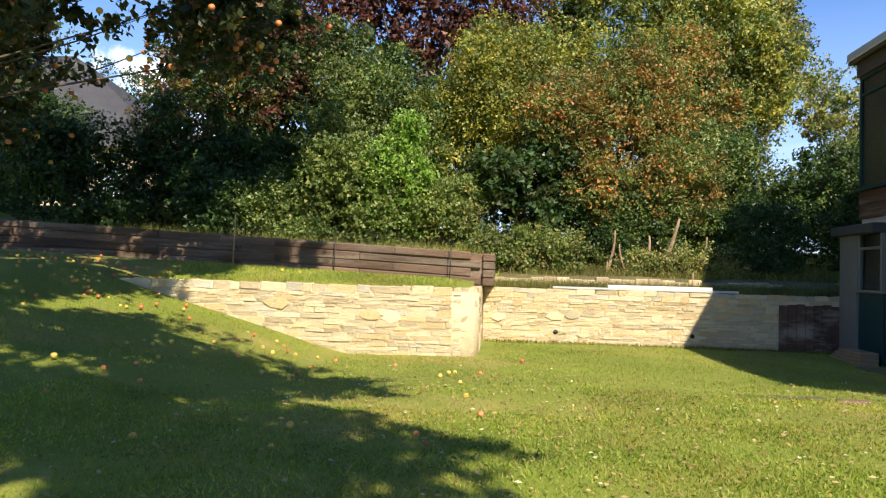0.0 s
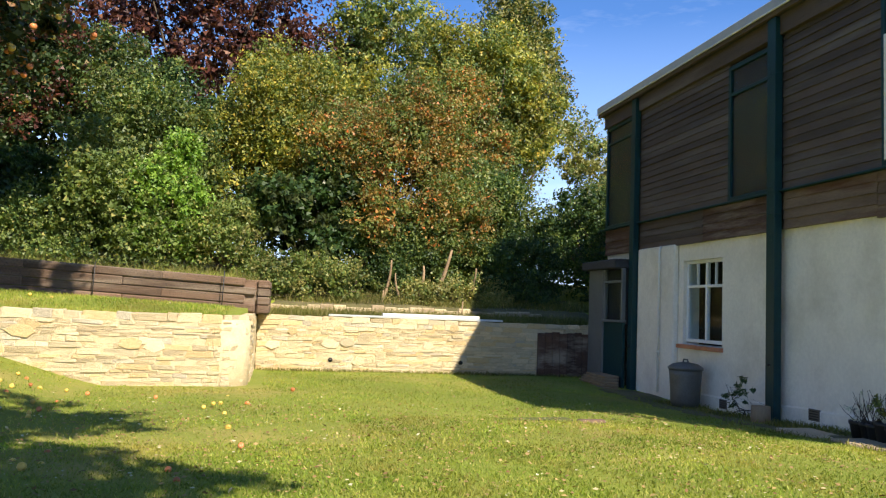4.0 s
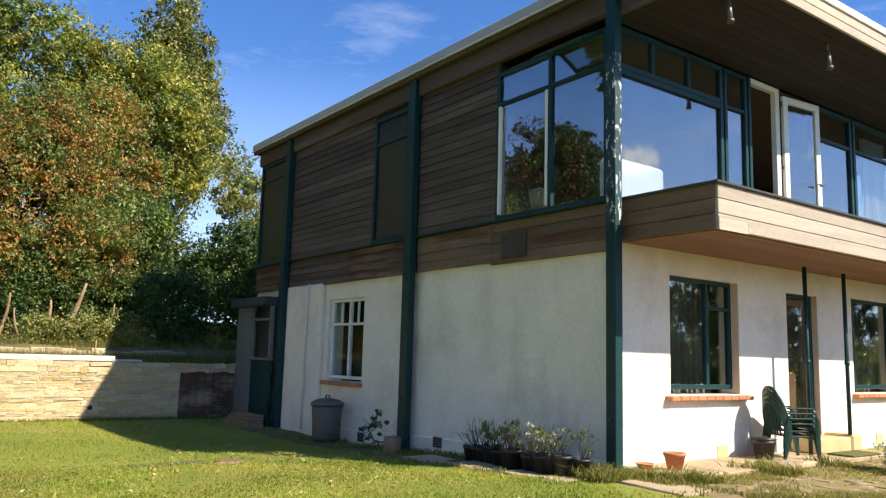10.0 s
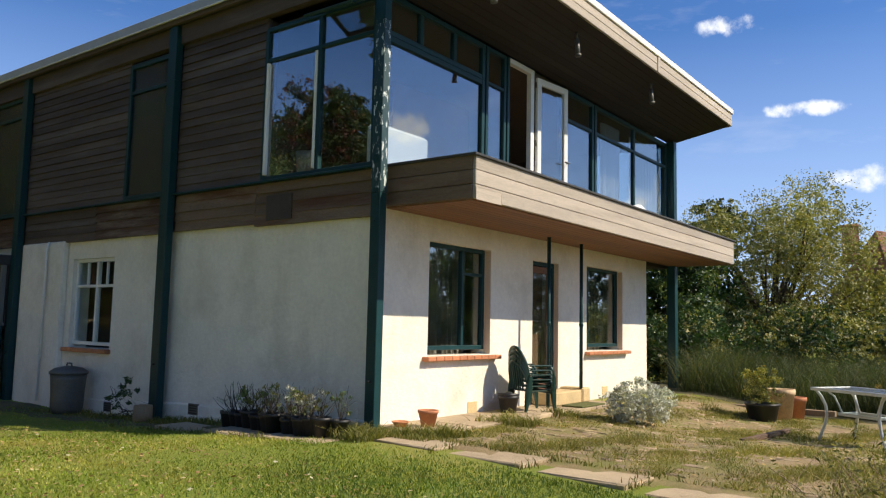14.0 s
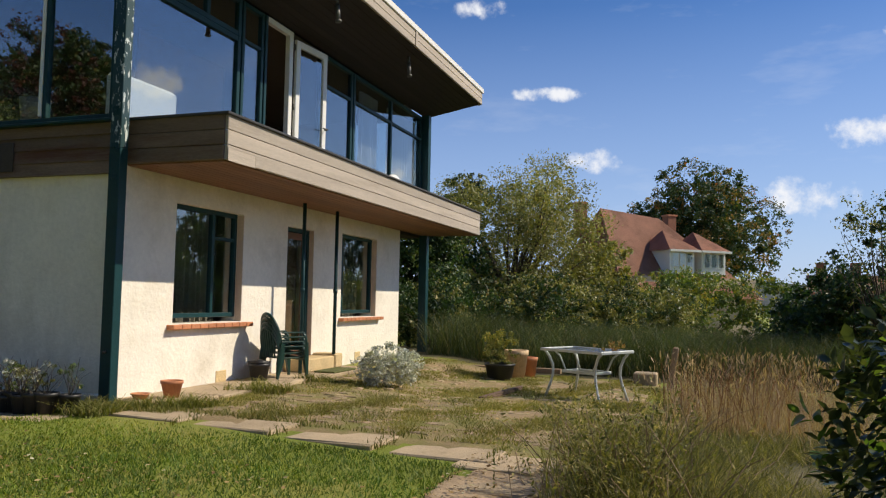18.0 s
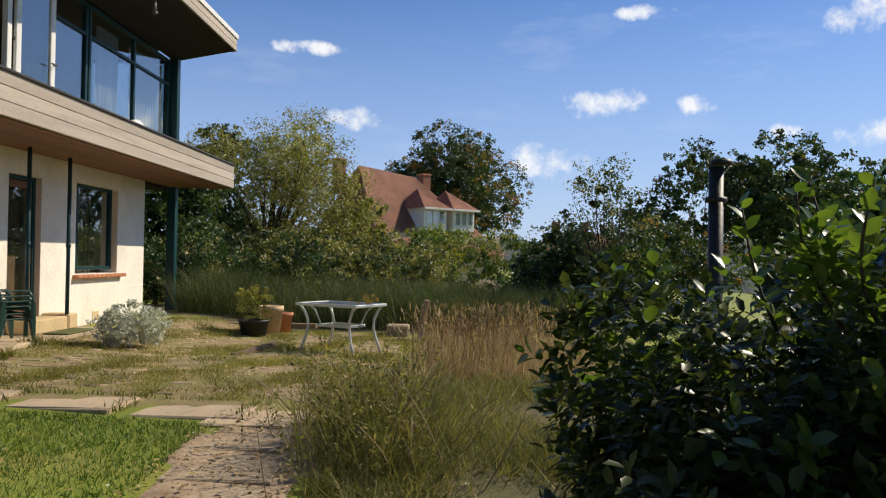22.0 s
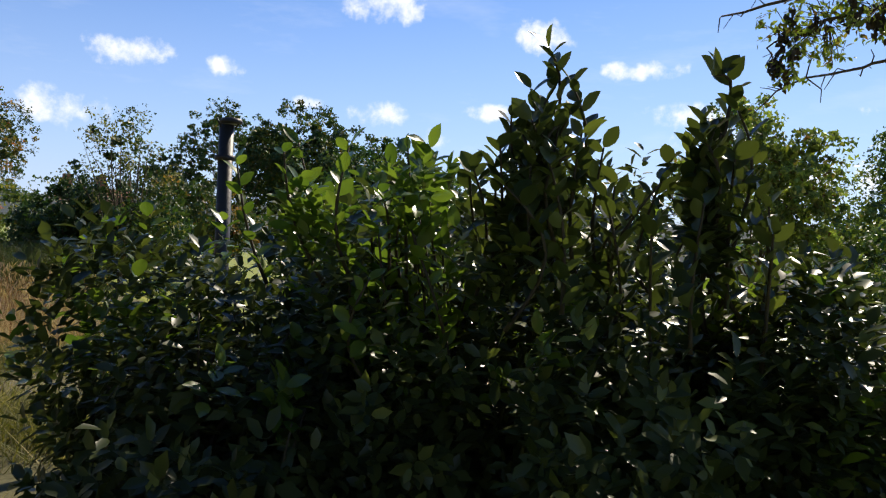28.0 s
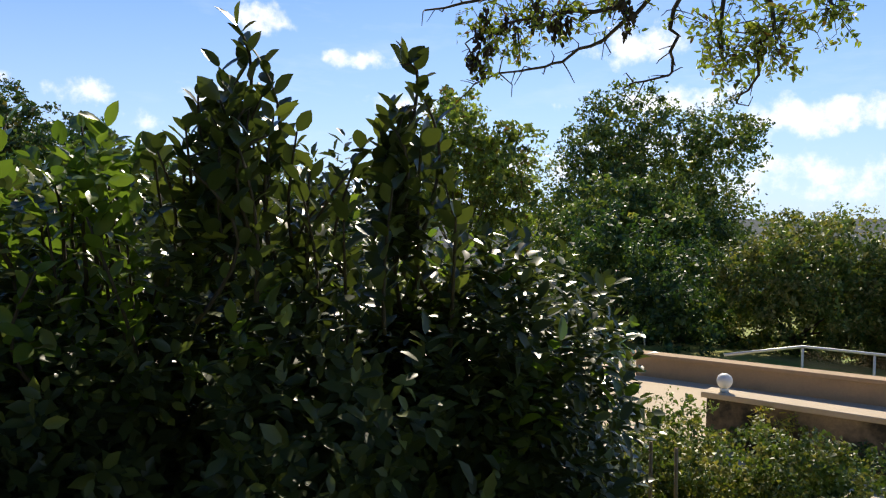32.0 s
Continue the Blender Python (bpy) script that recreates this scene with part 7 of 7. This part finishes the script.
for sx, sy in ((-1, -1), (-1, 1), (1, -1), (1, 1)):
    pts = []
    for u, z in ((.58, 0), (.53, .12), (.48, .24), (.45, .36), (.46, .48), (.52, .60), (.58, .67), (.62, .70)):
        p0 = TURN @ Vector((sx * HL * u / .66, sy * HW * (.35 + .6 * u / .66), 0))
        g0 = gz(p0.x, p0.y)
        pts.append((p0.x, p0.y, g0 + z * (TZ - g0) / .70))
    tube("leg", pts, .02, ALU, tb, sides=8)
    a0, b0 = TURN @ Vector((sx * .45, sy * .20, TZ - .02)), TURN @ Vector((sx * .24, sy * .16, .12))
    tube("brace", [a0, a0.lerp(b0, .5) + Vector((0, 0, .07)), b0], .014, ALU, tb, sides=6)
for a, b, c_, d in ((-.3, .3, -.2, -.16), (-.3, .3, .16, .2), (-.3, -.26, -.16, .16), (.26, .3, -.16, .16)):
    box("stretcher_ring", a, b, c_, d, .10, .14, ALU, tb, bevel=.006, m=TURN)
leafy = thing("dead_plant", (4.75, -4.5, TZ), "dried plant lying on the table", "plant")
foliage("leaves", 61, [(4.78, -4.48, TZ + .06, .22, .2, .06), (4.7, -4.6, TZ + .1, .12, .1, .08)], 420, .034, L_RUST, leafy, .07, .2, 0, .5)
tub = thing("planter_tub", (6.5, -2.45, gz(6.5, -2.45)), "black planter tub with yellowing foliage", "planter")
lathe("tub", [(.2, 0), (.25, .24), (.27, .25), (.27, .28), (.24, .28), (.22, .2)], (6.5, -2.45, gz(6.5, -2.45)), BLACK_PLASTIC, tub)
foliage("leaves", 62, [(6.5, -2.45, .17, .36, .36, .16), (6.45, -2.35, .30, .25, .25, .16)], 1500, .045, L_TUFT, tub, .1, .2, -.4, .4)
foliage("yellow_leaves", 67, [(6.75, -2.4, .46, .3, .3, .13), (6.65, -2.3, .52, .2, .2, .1)], 900, .05, L_YELLOW, tub, .1, .2, 0, .6)
flower_pot("terracotta_pot", 7.0, -2.62, gz(7.0, -2.62), .15, .20, .5, CLAY_PALE, "tall pale clay pot behind the planter")
flower_pot("terracotta_pot", 7.45, -2.75, gz(7.45, -2.75), .11, .15, .36, TERRACOTTA, "terracotta pot behind the planter")
tim = thing("loose_timber", (4.4, -3.0, gz(4.4, -3.0)), "length of dark timber lying on the terrace", "timber")
box("timber", 3.7, 5.3, -3.04, -2.97, gz(4.4, -3) + .01, gz(4.4, -3) + .07, SLEEPER, tim, m=Matrix.Translation((4.5, -3.0, 0)) @ Matrix.Rotation(-.12, 4, "Z") @ Matrix.Translation((-4.5, 3.0, 0)))
tim = thing("loose_timber", (7.0, -1.6, -.05), "pale timber edging the terrace", "timber")
box("timber", 7.6, 7.75, -3.3, -.9, gz(7.6, -2) - .02, gz(7.6, -2) + .07, PINE, tim)
pst = thing("wooden_post", (6.9, -5.28, gz(6.9, -5.28)), "leaning weathered fence post in the dry grass", "post")
box("post", 6.84, 6.96, -5.33, -5.23, -.5, .42, PINE, pst, bevel=.02, m=Matrix.Translation((6.9, -5.28, 0)) @ Matrix.Rotation(radians(8), 4, "X") @ Matrix.Translation((-6.9, 5.28, 0)))
tr = thing("stone_trough", (7.6, -4.8, gz(7.6, -4.8)), "weathered stone trough behind the table", "trough")
box("trough", 7.4, 7.8, -5.0, -4.6, -.45, -.08, SLAB, tr, bevel=.02)
fl = thing("flue_pipe", (-1.7, -7.43, 0), "black flue pipe with a rusty cowl behind the hedge", "flue")
tube("pipe", [(-1.7, -7.43, gz(-1.7, -7.43) - .1), (-1.7, -7.43, 1.72)], .045, IRON, fl, sides=14)
tube("collar", [(-1.7, -7.43, 1.5), (-1.7, -7.43, 1.53)], .066, IRON, fl, sides=14)
lathe("cowl", [(.068, 0), (.072, .012), (.06, .03), (.02, .035)], (-1.71, -7.455, 1.73), IRON, fl, "rusty cowl", sides=18)
for k in range(3):
    a = k * 2.1
    tube("strut", [(-1.7 + .05 * math.cos(a), -7.43 + .05 * math.sin(a), 1.7), (-1.7 + .09 * math.cos(a), -7.43 + .09 * math.sin(a), 1.75)], .006, IRON, fl, sides=5)

stm = thing("coppiced_hawthorn", (-3.4, 12.1, 1.1), "coppiced hawthorn with pale bare stems on the bank", "shrub")
rs = np.random.default_rng(93)
for x0, x1, z1, r_ in ((-3.85, -3.65, 2.1, .045), (-3.5, -3.0, 2.5, .06), (-3.3, -3.1, 2.0, .035), (-4.6, -4.4, 2.2, .04), (-4.1, -4.3, 1.9, .03), (-2.7, -2.4, 2.1, .035)):
    tube("trunk", branch_points(rs, (x0, 11.95, gz(x0, 11.95) - .1), (x1, 11.9, z1), .07, 6), [r_ * k for k in (1.2, 1, .9, .8, .65, .45)], PINE, stm, sides=7)
cbl = thing("overhead_cable", (0, 10.1, 4.75), "thin overhead cable running to the house corner", "cable")
tube("cable", [(-.05, 10.0, 4.73), (2.2, 16.5, 5.9), (5.4, 25, 7.9), (11.0, 40, 11.5)], .008, BLACK_PLASTIC, cbl, sides=5)

# ---- beyond the terrace ----
far_trees = [
    ("willow", 18.5, .3, 2.6, 3.5, 3.4, 3.5, 25000, .088, L_WILLOW, (L_YELLOW, .3), "grey-green willow with airy crown", .15),
    ("willow", 20.5, -2.2, 1.5, 1.9, 1.7, 1.9, 6000, .15, L_WILLOW, (L_YELLOW, .4), "yellowing willow scrub beyond the terrace", .3),
    ("bramble", 11.6, .6, .6, 1.6, 2.0, 1.5, 8000, .09, L_DARK, (L_WILLOW, .35), "leafy scrub behind the far post", .5),
    ("bramble", 13.0, -1.6, .5, 1.8, 1.8, 1.3, 8000, .09, L_OAK, (L_WILLOW, .5), "leafy scrub beyond the terrace", .5),
    ("elder", 13.6, 2.0, 1.6, 2.0, 2.0, 2.1, 9000, .11, L_DARK, (L_MID, .4), "tall elder scrub beside the house", .5),
    ("bramble", 16.0, -4.0, .4, 2.4, 2.4, 1.4, 9000, .10, L_WILLOW, (L_OAK, .9), "tangled scrub in front of the willow", .5),
    ("bramble", 17.5, 1.2, .5, 2.6, 2.6, 1.5, 8000, .12, L_OAK, (L_WILLOW, .7), "bramble thicket under the willow", .5),
    ("bramble", 24.0, 3.0, .6, 3.0, 3.0, 2.2, 8000, .14, L_DARK, (L_MID, .4), "scrub behind the willow tree", .5),
    ("bramble", 20.0, -9.5, .2, 2.6, 2.6, 1.5, 7000, .13, L_OAK, (L_MID, .4), "thicket below the farther roofs", .5),
    ("elder", 15.0, 2.6, 1.6, 2.2, 2.2, 2.3, 8000, .13, L_DARK, (L_MID, .3), "dark elder scrub beside the house", .5),
    ("elder", 13.0, 4.5, 1.5, 2.0, 2.4, 2.2, 7000, .13, L_DARK, None, "dark elder scrub beside the house", .5),
    ("pine", 34.0, 6.4, 5.6, 2.2, 2.0, 2.4, 3500, .22, L_OAK, None, "distant pine beyond the hedge", .4),
    ("bramble", 22.0, -6.0, .8, 2.8, 2.6, 1.75, 8000, .13, L_MID, (L_YELLOW, .3), "bramble thicket below the neighbour's house", .5),
    ("oak", 52.0, -6.0, 5.6, 5.2, 5.6, 5.2, 19000, .24, L_OAK, (L_RUST, .3), "large oak behind the neighbour's house", .55),
    ("hawthorn", 11.5, -9.4, 1.5, 1.5, 1.5, 1.8, 2600, .085, L_OAK, (L_WILLOW, .4), "thin hawthorn with open twigs", .1),
    ("hawthorn", 14.5, -11.0, .9, 2.2, 2.4, 1.5, 7000, .12, L_OAK, (L_RUST, .2), "tangled hawthorn hedge beyond the grass", .5),
    ("hawthorn", 12.5, -9.0, .4, 2.3, 2.2, 1.6, 8000, .12, L_DARK, (L_OAK, .3), "dark scrub beyond the dry grass", .5),
    ("oak", 44.0, -22.0, 4.6, 6.0, 5.6, 4.8, 14000, .28, L_OAK, None, "distant oak in the hedgerow", .5),
    ("oak", 40.0, -28.0, 4.4, 5.4, 5.4, 5.0, 14000, .28, L_OAK, (L_MID, .2), "distant oak in the hedgerow", .5),
    ("oak", 30.0, -27.0, 2.9, 4.8, 4.5, 3.4, 10000, .26, L_DARK, (L_MID, .3), "hedgerow trees beyond the camellias", .5),
    ("laurel", 9.5, -21.0, .7, 3.0, 2.4, 2.1, 8000, .15, L_MID, (L_DARK, .5), "leafy shrubs beyond the hedge", .5),
    ("laurel", 3.5, -11.5, .5, 3.0, 2.0, 1.35, 8000, .16, L_DARK, (L_MID, .4), "laurel hedge behind the camellias", .5),
    ("ash_tree", 4.0, -21.0, 1.9, 1.7, 1.7, 2.7, 7000, .15, L_ASH, (L_MID, .6), "upright ash with yellow-green leaves", .45),
    ("lime_tree", 5.5, -37.0, 1.7, 5.9, 5.4, 5.5, 29000, .2, L_MID, (L_OAK, .5), "large spreading lime tree below the garden", .5),
    ("laburnum", 3.0, -29.0, .6, 3.2, 2.6, 2.4, 9000, .2, L_MID, (L_DARK, .5), "leafy green tree below the garden", .5),
    ("bay_tree", -2.6, -24.5, -.6, 2.5, 2.0, 2.3, 17000, .12, L_MID, (L_WILLOW, .6), "rounded bay tree by the pool", .6),
    ("bay_tree", -5.2, -24.8, -.7, 2.0, 1.8, 2.0, 12000, .12, L_MID, (L_WILLOW, .6), "rounded bay tree by the pool", .6),
    ("laurel", .4, -23.5, -1.2, 2.2, 1.6, 1.3, 6000, .13, L_DARK, (L_MID, .3), "low evergreen shrubs behind the drive", .6),
    ("bay_tree", .6, -22.5, -.3, 2.4, 1.8, 1.9, 9000, .14, L_DARK, (L_MID, .3), "dark evergreen behind the low wall", .6),
]
for i, (nm, x, y, z, rx, ry, rz, n, size, mat, tint, label, inner) in enumerate(far_trees):
    tree(nm, 1300 + i * 5, (x, y, gz(x, y) - .05), blob_cloud(i + 60, x, y, z, rx, ry, rz, 9), int(n * .66), size * 1.0, mat, label, "tree", .06 if rz < 3 else .16, clump=.15 + .045 * (rx + rz) + (.10 if inner < .3 else 0), inner=inner, second=tint, limbs=4 if inner < .3 else 1)
for i in range(9):
    x, y = 56 + 5 * (i % 3), -34 - i * 4.0
    z0 = gz(x, y)
    tree("hedgerow_tree", 1500 + i, (x, y, z0), blob_cloud(90 + i, x, y, z0 + 4.2, 4.2, 4, 4.2, 6), 3000, .34, L_OAK, "far hedgerow tree beyond the fields", "tree", .2, .6, .5, 1, group="far hedgerow")
for i in range(8):
    x, y = 12 + 4.5 * i, 24 + (i % 3) * 3.0
    tree("hedgerow_tree", 1600 + i, (x, y, gz(x, y)), blob_cloud(120 + i, x, y, gz(x, y) + 2.6, 3.4, 3, 3.0, 6), 2500, .25, L_DARK, "hedgerow tree behind the house", "tree", .15, .6, .5, 1, group="far hedgerow")

# neighbour's house with a red tiled roof
HX = 38.0


def gable_roof(name, pts, mat, parent, thick=.12):
    bm = bmesh.new()
    vs = [bm.verts.new(p) for p in pts]
    bm.faces.new(vs)
    bmesh.ops.solidify(bm, geom=bm.faces[:], thickness=thick)
    return part(name, bm, mat, parent)


nb = thing("house", (41, -4, gz(41, -4)), "neighbouring house with red clay roof and two white dormers", "house")
box("wall", 38.5, 46, -9.5, -1.0, gz(41, -4) - .5, 2.2, CREAM, nb)
gable_roof("roof", [(38.0, .1, 1.4), (38.0, -9.6, 1.0), (42.0, -5.2, 5.9), (42.0, -1.0, 6.3)], ROOF_TILE, nb)
gable_roof("roof", [(46.5, .1, 1.4), (46.5, -9.6, 1.0), (42.0, -5.2, 5.9), (42.0, -1.0, 6.3)], ROOF_TILE, nb)
gable_roof("hip", [(38.0, -9.6, 1.0), (46.5, -9.6, 1.0), (42.0, -5.2, 5.9)], ROOF_TILE, nb)
gable_roof("hip", [(38.0, .1, 1.4), (46.5, .1, 1.4), (42.0, -1.0, 6.3)], ROOF_TILE, nb)
for y in (-4.1, -6.3):
    dm = box("dormer", 38.4, 41, y - .85, y + .85, 2.4, 3.75, WHITE_PAINT, nb)
    for k in range(3):
        w = box("window", 38.36, 38.4, y - .72 + k * .5, y - .28 + k * .5, 2.75, 3.6, WHITE_PAINT, nb)
        box("pane", 38.34, 38.36, y - .67 + k * .5, y - .33 + k * .5, 2.8, 3.55, GLASS, w, bevel=0)
    box("eaves_board", 38.06, 38.2, y - 1.06, y + 1.06, 3.62, 3.74, WHITE_PAINT, nb)
    gable_roof("dormer_roof", [(38.1, y - 1.05, 3.72), (38.1, y + 1.05, 3.72), (40.2, y, 5.0)], ROOF_TILE, nb, .06)
    gable_roof("dormer_roof", [(38.1, y - 1.05, 3.72), (41.3, y - 1.05, 3.72), (40.2, y, 5.0)], ROOF_TILE, nb, .06)
    gable_roof("dormer_roof", [(38.1, y + 1.05, 3.72), (41.3, y + 1.05, 3.72), (40.2, y, 5.0)], ROOF_TILE, nb, .06)
for y in (.2, -6.2):
    ch = box("chimney", 42, 42.6, y - .3, y + .3, 4.5, 6.5 if y > 0 else 6.1, BRICKWORK, nb)
    box("cap", 41.95, 42.65, y - .35, y + .35, 6.5 if y > 0 else 6.1, 6.6 if y > 0 else 6.2, TERRACOTTA, ch)
nb.matrix_basis = Matrix.Translation((41, -2.8, gz(41, -4) + .4)) @ Matrix.Rotation(radians(40), 4, "Z")
nb2 = thing("house", (60, -17, gz(60, -17)), "roofs and chimneys of farther houses", "house")
box("wall", 60, 66, -19, -14, gz(60, -17) - 1, 2.2, BRICKWORK, nb2)
gable_roof("roof", [(59.5, -19.5, 2.1), (59.5, -13.5, 2.1), (62.5, -13.5, 3.6), (62.5, -19.5, 3.6)], ROOF_TILE, nb2)
for y in (-15, -17.5):
    box("chimney", 62.2, 62.9, y, y + .7, 3, 4.6, BRICKWORK, nb2)

# house behind the bank
hb = thing("house", (-26, 30, 2), "neighbour's house with a grey tiled hipped roof", "house")
box("wall", -35, -22.3, 28, 36, 2, 6.5, CREAM, hb)
gable_roof("roof", [(-36, 27.4, 6.4), (-21.5, 27.4, 6.4), (-28.8, 31.5, 11.6), (-33, 31.5, 11.6)], SLATE, hb)
gable_roof("roof", [(-21.5, 27.4, 6.4), (-21.5, 36.5, 6.4), (-28.8, 31.5, 11.6)], SLATE, hb)
gable_roof("roof", [(-36, 27.4, 6.4), (-36, 36.5, 6.4), (-33, 31.5, 11.6)], SLATE, hb)
gable_roof("roof", [(-36, 36.5, 6.4), (-21.5, 36.5, 6.4), (-28.8, 31.5, 11.6), (-33, 31.5, 11.6)], SLATE, hb)
wn = box("window", -25.2, -24.0, 27.9, 27.98, 4.2, 5.6, WHITE_PAINT, hb)
box("pane", -25.1, -24.1, 27.86, 27.9, 4.3, 5.5, GLASS, wn, bevel=0)

# lower terrace with the pool
low = thing("low_wall", (-4.7, -14.6, -1.2), "cream rendered low wall with pale coping", "wall", "", "structure")
box("wall", -9.5, -3.85, -14.75, -14.5, -1.7, -.62, STAINED, low)
box("coping", -9.5, -3.8, -14.8, -14.45, -.62, -.56, PAVING, low)
ram = thing("ramp_wall", (-4, -18.1, -1.3), "long cream rendered wall beside the sloping drive", "wall", "", "structure")
box("wall", -10, -1.6, -18.25, -18.0, -1.9, -.84, RAMP, ram, m=Matrix.Translation((-1.6, -18, 0)) @ Matrix.Rotation(radians(4), 4, "Z") @ Matrix.Translation((1.6, 18, 0)))
box("coping", -10, -1.5, -18.3, -17.95, -.84, -.78, RAMP, ram, m=Matrix.Translation((-1.6, -18, 0)) @ Matrix.Rotation(radians(4), 4, "Z") @ Matrix.Translation((1.6, 18, 0)))
pv = box("paved_drive", -12, 3.5, -19.5, -11.2, -1.5, -1.15, PAVING)
tagged(pv, "pale sunlit paving of the drive below", "paving", kind="structure")
gl = thing("globe_lamp", (-4.0, -14.6, -.56), "small white globe lamp on the low wall", "lamp")
lathe("base", [(.05, 0), (.05, .03), (.03, .05)], (-4.0, -14.62, -.56), WHITE_PAINT, gl, sides=12)
bm = bmesh.new()
bmesh.ops.create_uvsphere(bm, u_segments=16, v_segments=10, radius=.085, matrix=Matrix.Translation((-4.0, -14.62, -.44)))
part("globe", bm, WHITE_PAINT, gl, smooth=True)
rail = thing("glass_balustrade", (-4, -19.5, -1), "glass balustrade with metal posts round the pool", "balustrade")
tube("handrail", [(-2.6, -19.4, -.86), (-3.6, -20.5, -.72), (-9, -20.5, -.72)], .025, ALU, rail)
for k in range(6):
    x = -3.6 - k * 1.1
    tube("post", [(x, -20.5, -1.6), (x, -20.5, -.72)], .02, ALU, rail)
    box("pane", x - 1.05, x - .05, -20.503, -20.497, -1.5, -.78, CLEAR, rail, bevel=0)
pool = box("pool", -12, -5.0, -23.4, -20.8, -1.6, -1.12, POOL)
tagged(pool, "turquoise pool water behind glass", "pool")
trl = thing("fallen_plant", (-4.2, -14.4, -1), "trailing weeds against the low wall", "plant")
foliage("leaves", 71, [(-4.5, -14.4, -.85, .5, .15, .25), (-6.0, -14.4, -1.0, .6, .15, .25)], 1200, .06, L_YELLOW, trl, .12, .3, .4, .5)
for k in range(5):
    x = -4.3 - 1.0 * k
    wp = thing("wall_plant", (x, -14.35, -1.15), "dark evergreen plant at the foot of the low wall", "plant", "plants along the low wall")
    foliage("leaves", 1750 + k, [(x, -14.3, -1.0, .55, .16, .16 + .04 * (k % 2))], 900, .05, L_DARK, wp, .1, .2, 0, .6)
fence = thing("rail_fence", (-5, -11, -1), "weathered post-and-rail fence below the hedge", "fence")
for k in range(5):
    x = -3.0 - k * 1.5
    box("post", x - .05, x + .05, -11.25, -11.15, -1.4, -.35, PINE, fence)
for z in (-.55, -.95):
    box("rail", -9.2, -2.9, -11.14, -11.09, z, z + .1, SLEEPER, fence)
for i, (x, y, s_) in enumerate(((-5.05, -10.4, .62), (-5.7, -10.5, .66), (-6.5, -10.4, .6), (-4.5, -10.9, .5))):
    tree("privet", 1700 + i, (x, y, gz(x, y) - .02), blob_cloud(140 + i, x, y, gz(x, y) + s_ * .8, s_, s_, s_ * .95, 8), 6000, .034, L_MID, "small-leaved privet bush on the slope", "shrub", .012, .09, .4, 1, (L_WILLOW, .5), "privet bushes")

# the valley
hills = []
for k, (dist, z0, amp, n0) in enumerate(((900, -12, 10, 3), (1600, 6, 14, 9), (2400, 62, 10, 17))):
    a = np.linspace(radians(60), radians(330), 260)
    h = z0 + amp * (np.sin(a * n0) * .3 + np.sin(a * n0 * 2.7 + k) * .25 + np.sin(a * 31 + k) * .08)
    top = np.stack([np.sin(a) * dist, np.cos(a) * dist, h], 1)
    bot = np.stack([np.sin(a) * dist * .8, np.cos(a) * dist * .8, 0 * h - 60], 1)
    V2 = np.concatenate([bot, top])
    m_ = len(a)
    F2 = np.array([(i, i + 1, m_ + i + 1, m_ + i) for i in range(m_ - 1)])
    tagged(linked("backdrop", array_mesh("backdrop", V2, F2), FAR_HILL), "hazy wooded hills across the valley", "hills", kind="structure")
for i in range(14):
    a = radians(150 + i * 2.2)
    d = 420 + 60 * (i % 4)
    x, y = math.sin(a) * d, math.cos(a) * d
    z = gz(x, y)
    b = thing("warehouse", (x, y, z), "pale industrial shed in the valley", "building", "valley sheds")
    box("wall", x - 22, x + 22, y - 9, y + 9, z, z + 7, FAR_SHED, b)
    box("roof", x - 23, x + 23, y - 10, y + 10, z + 7, z + 8.2, WHITE_TRIM, b)
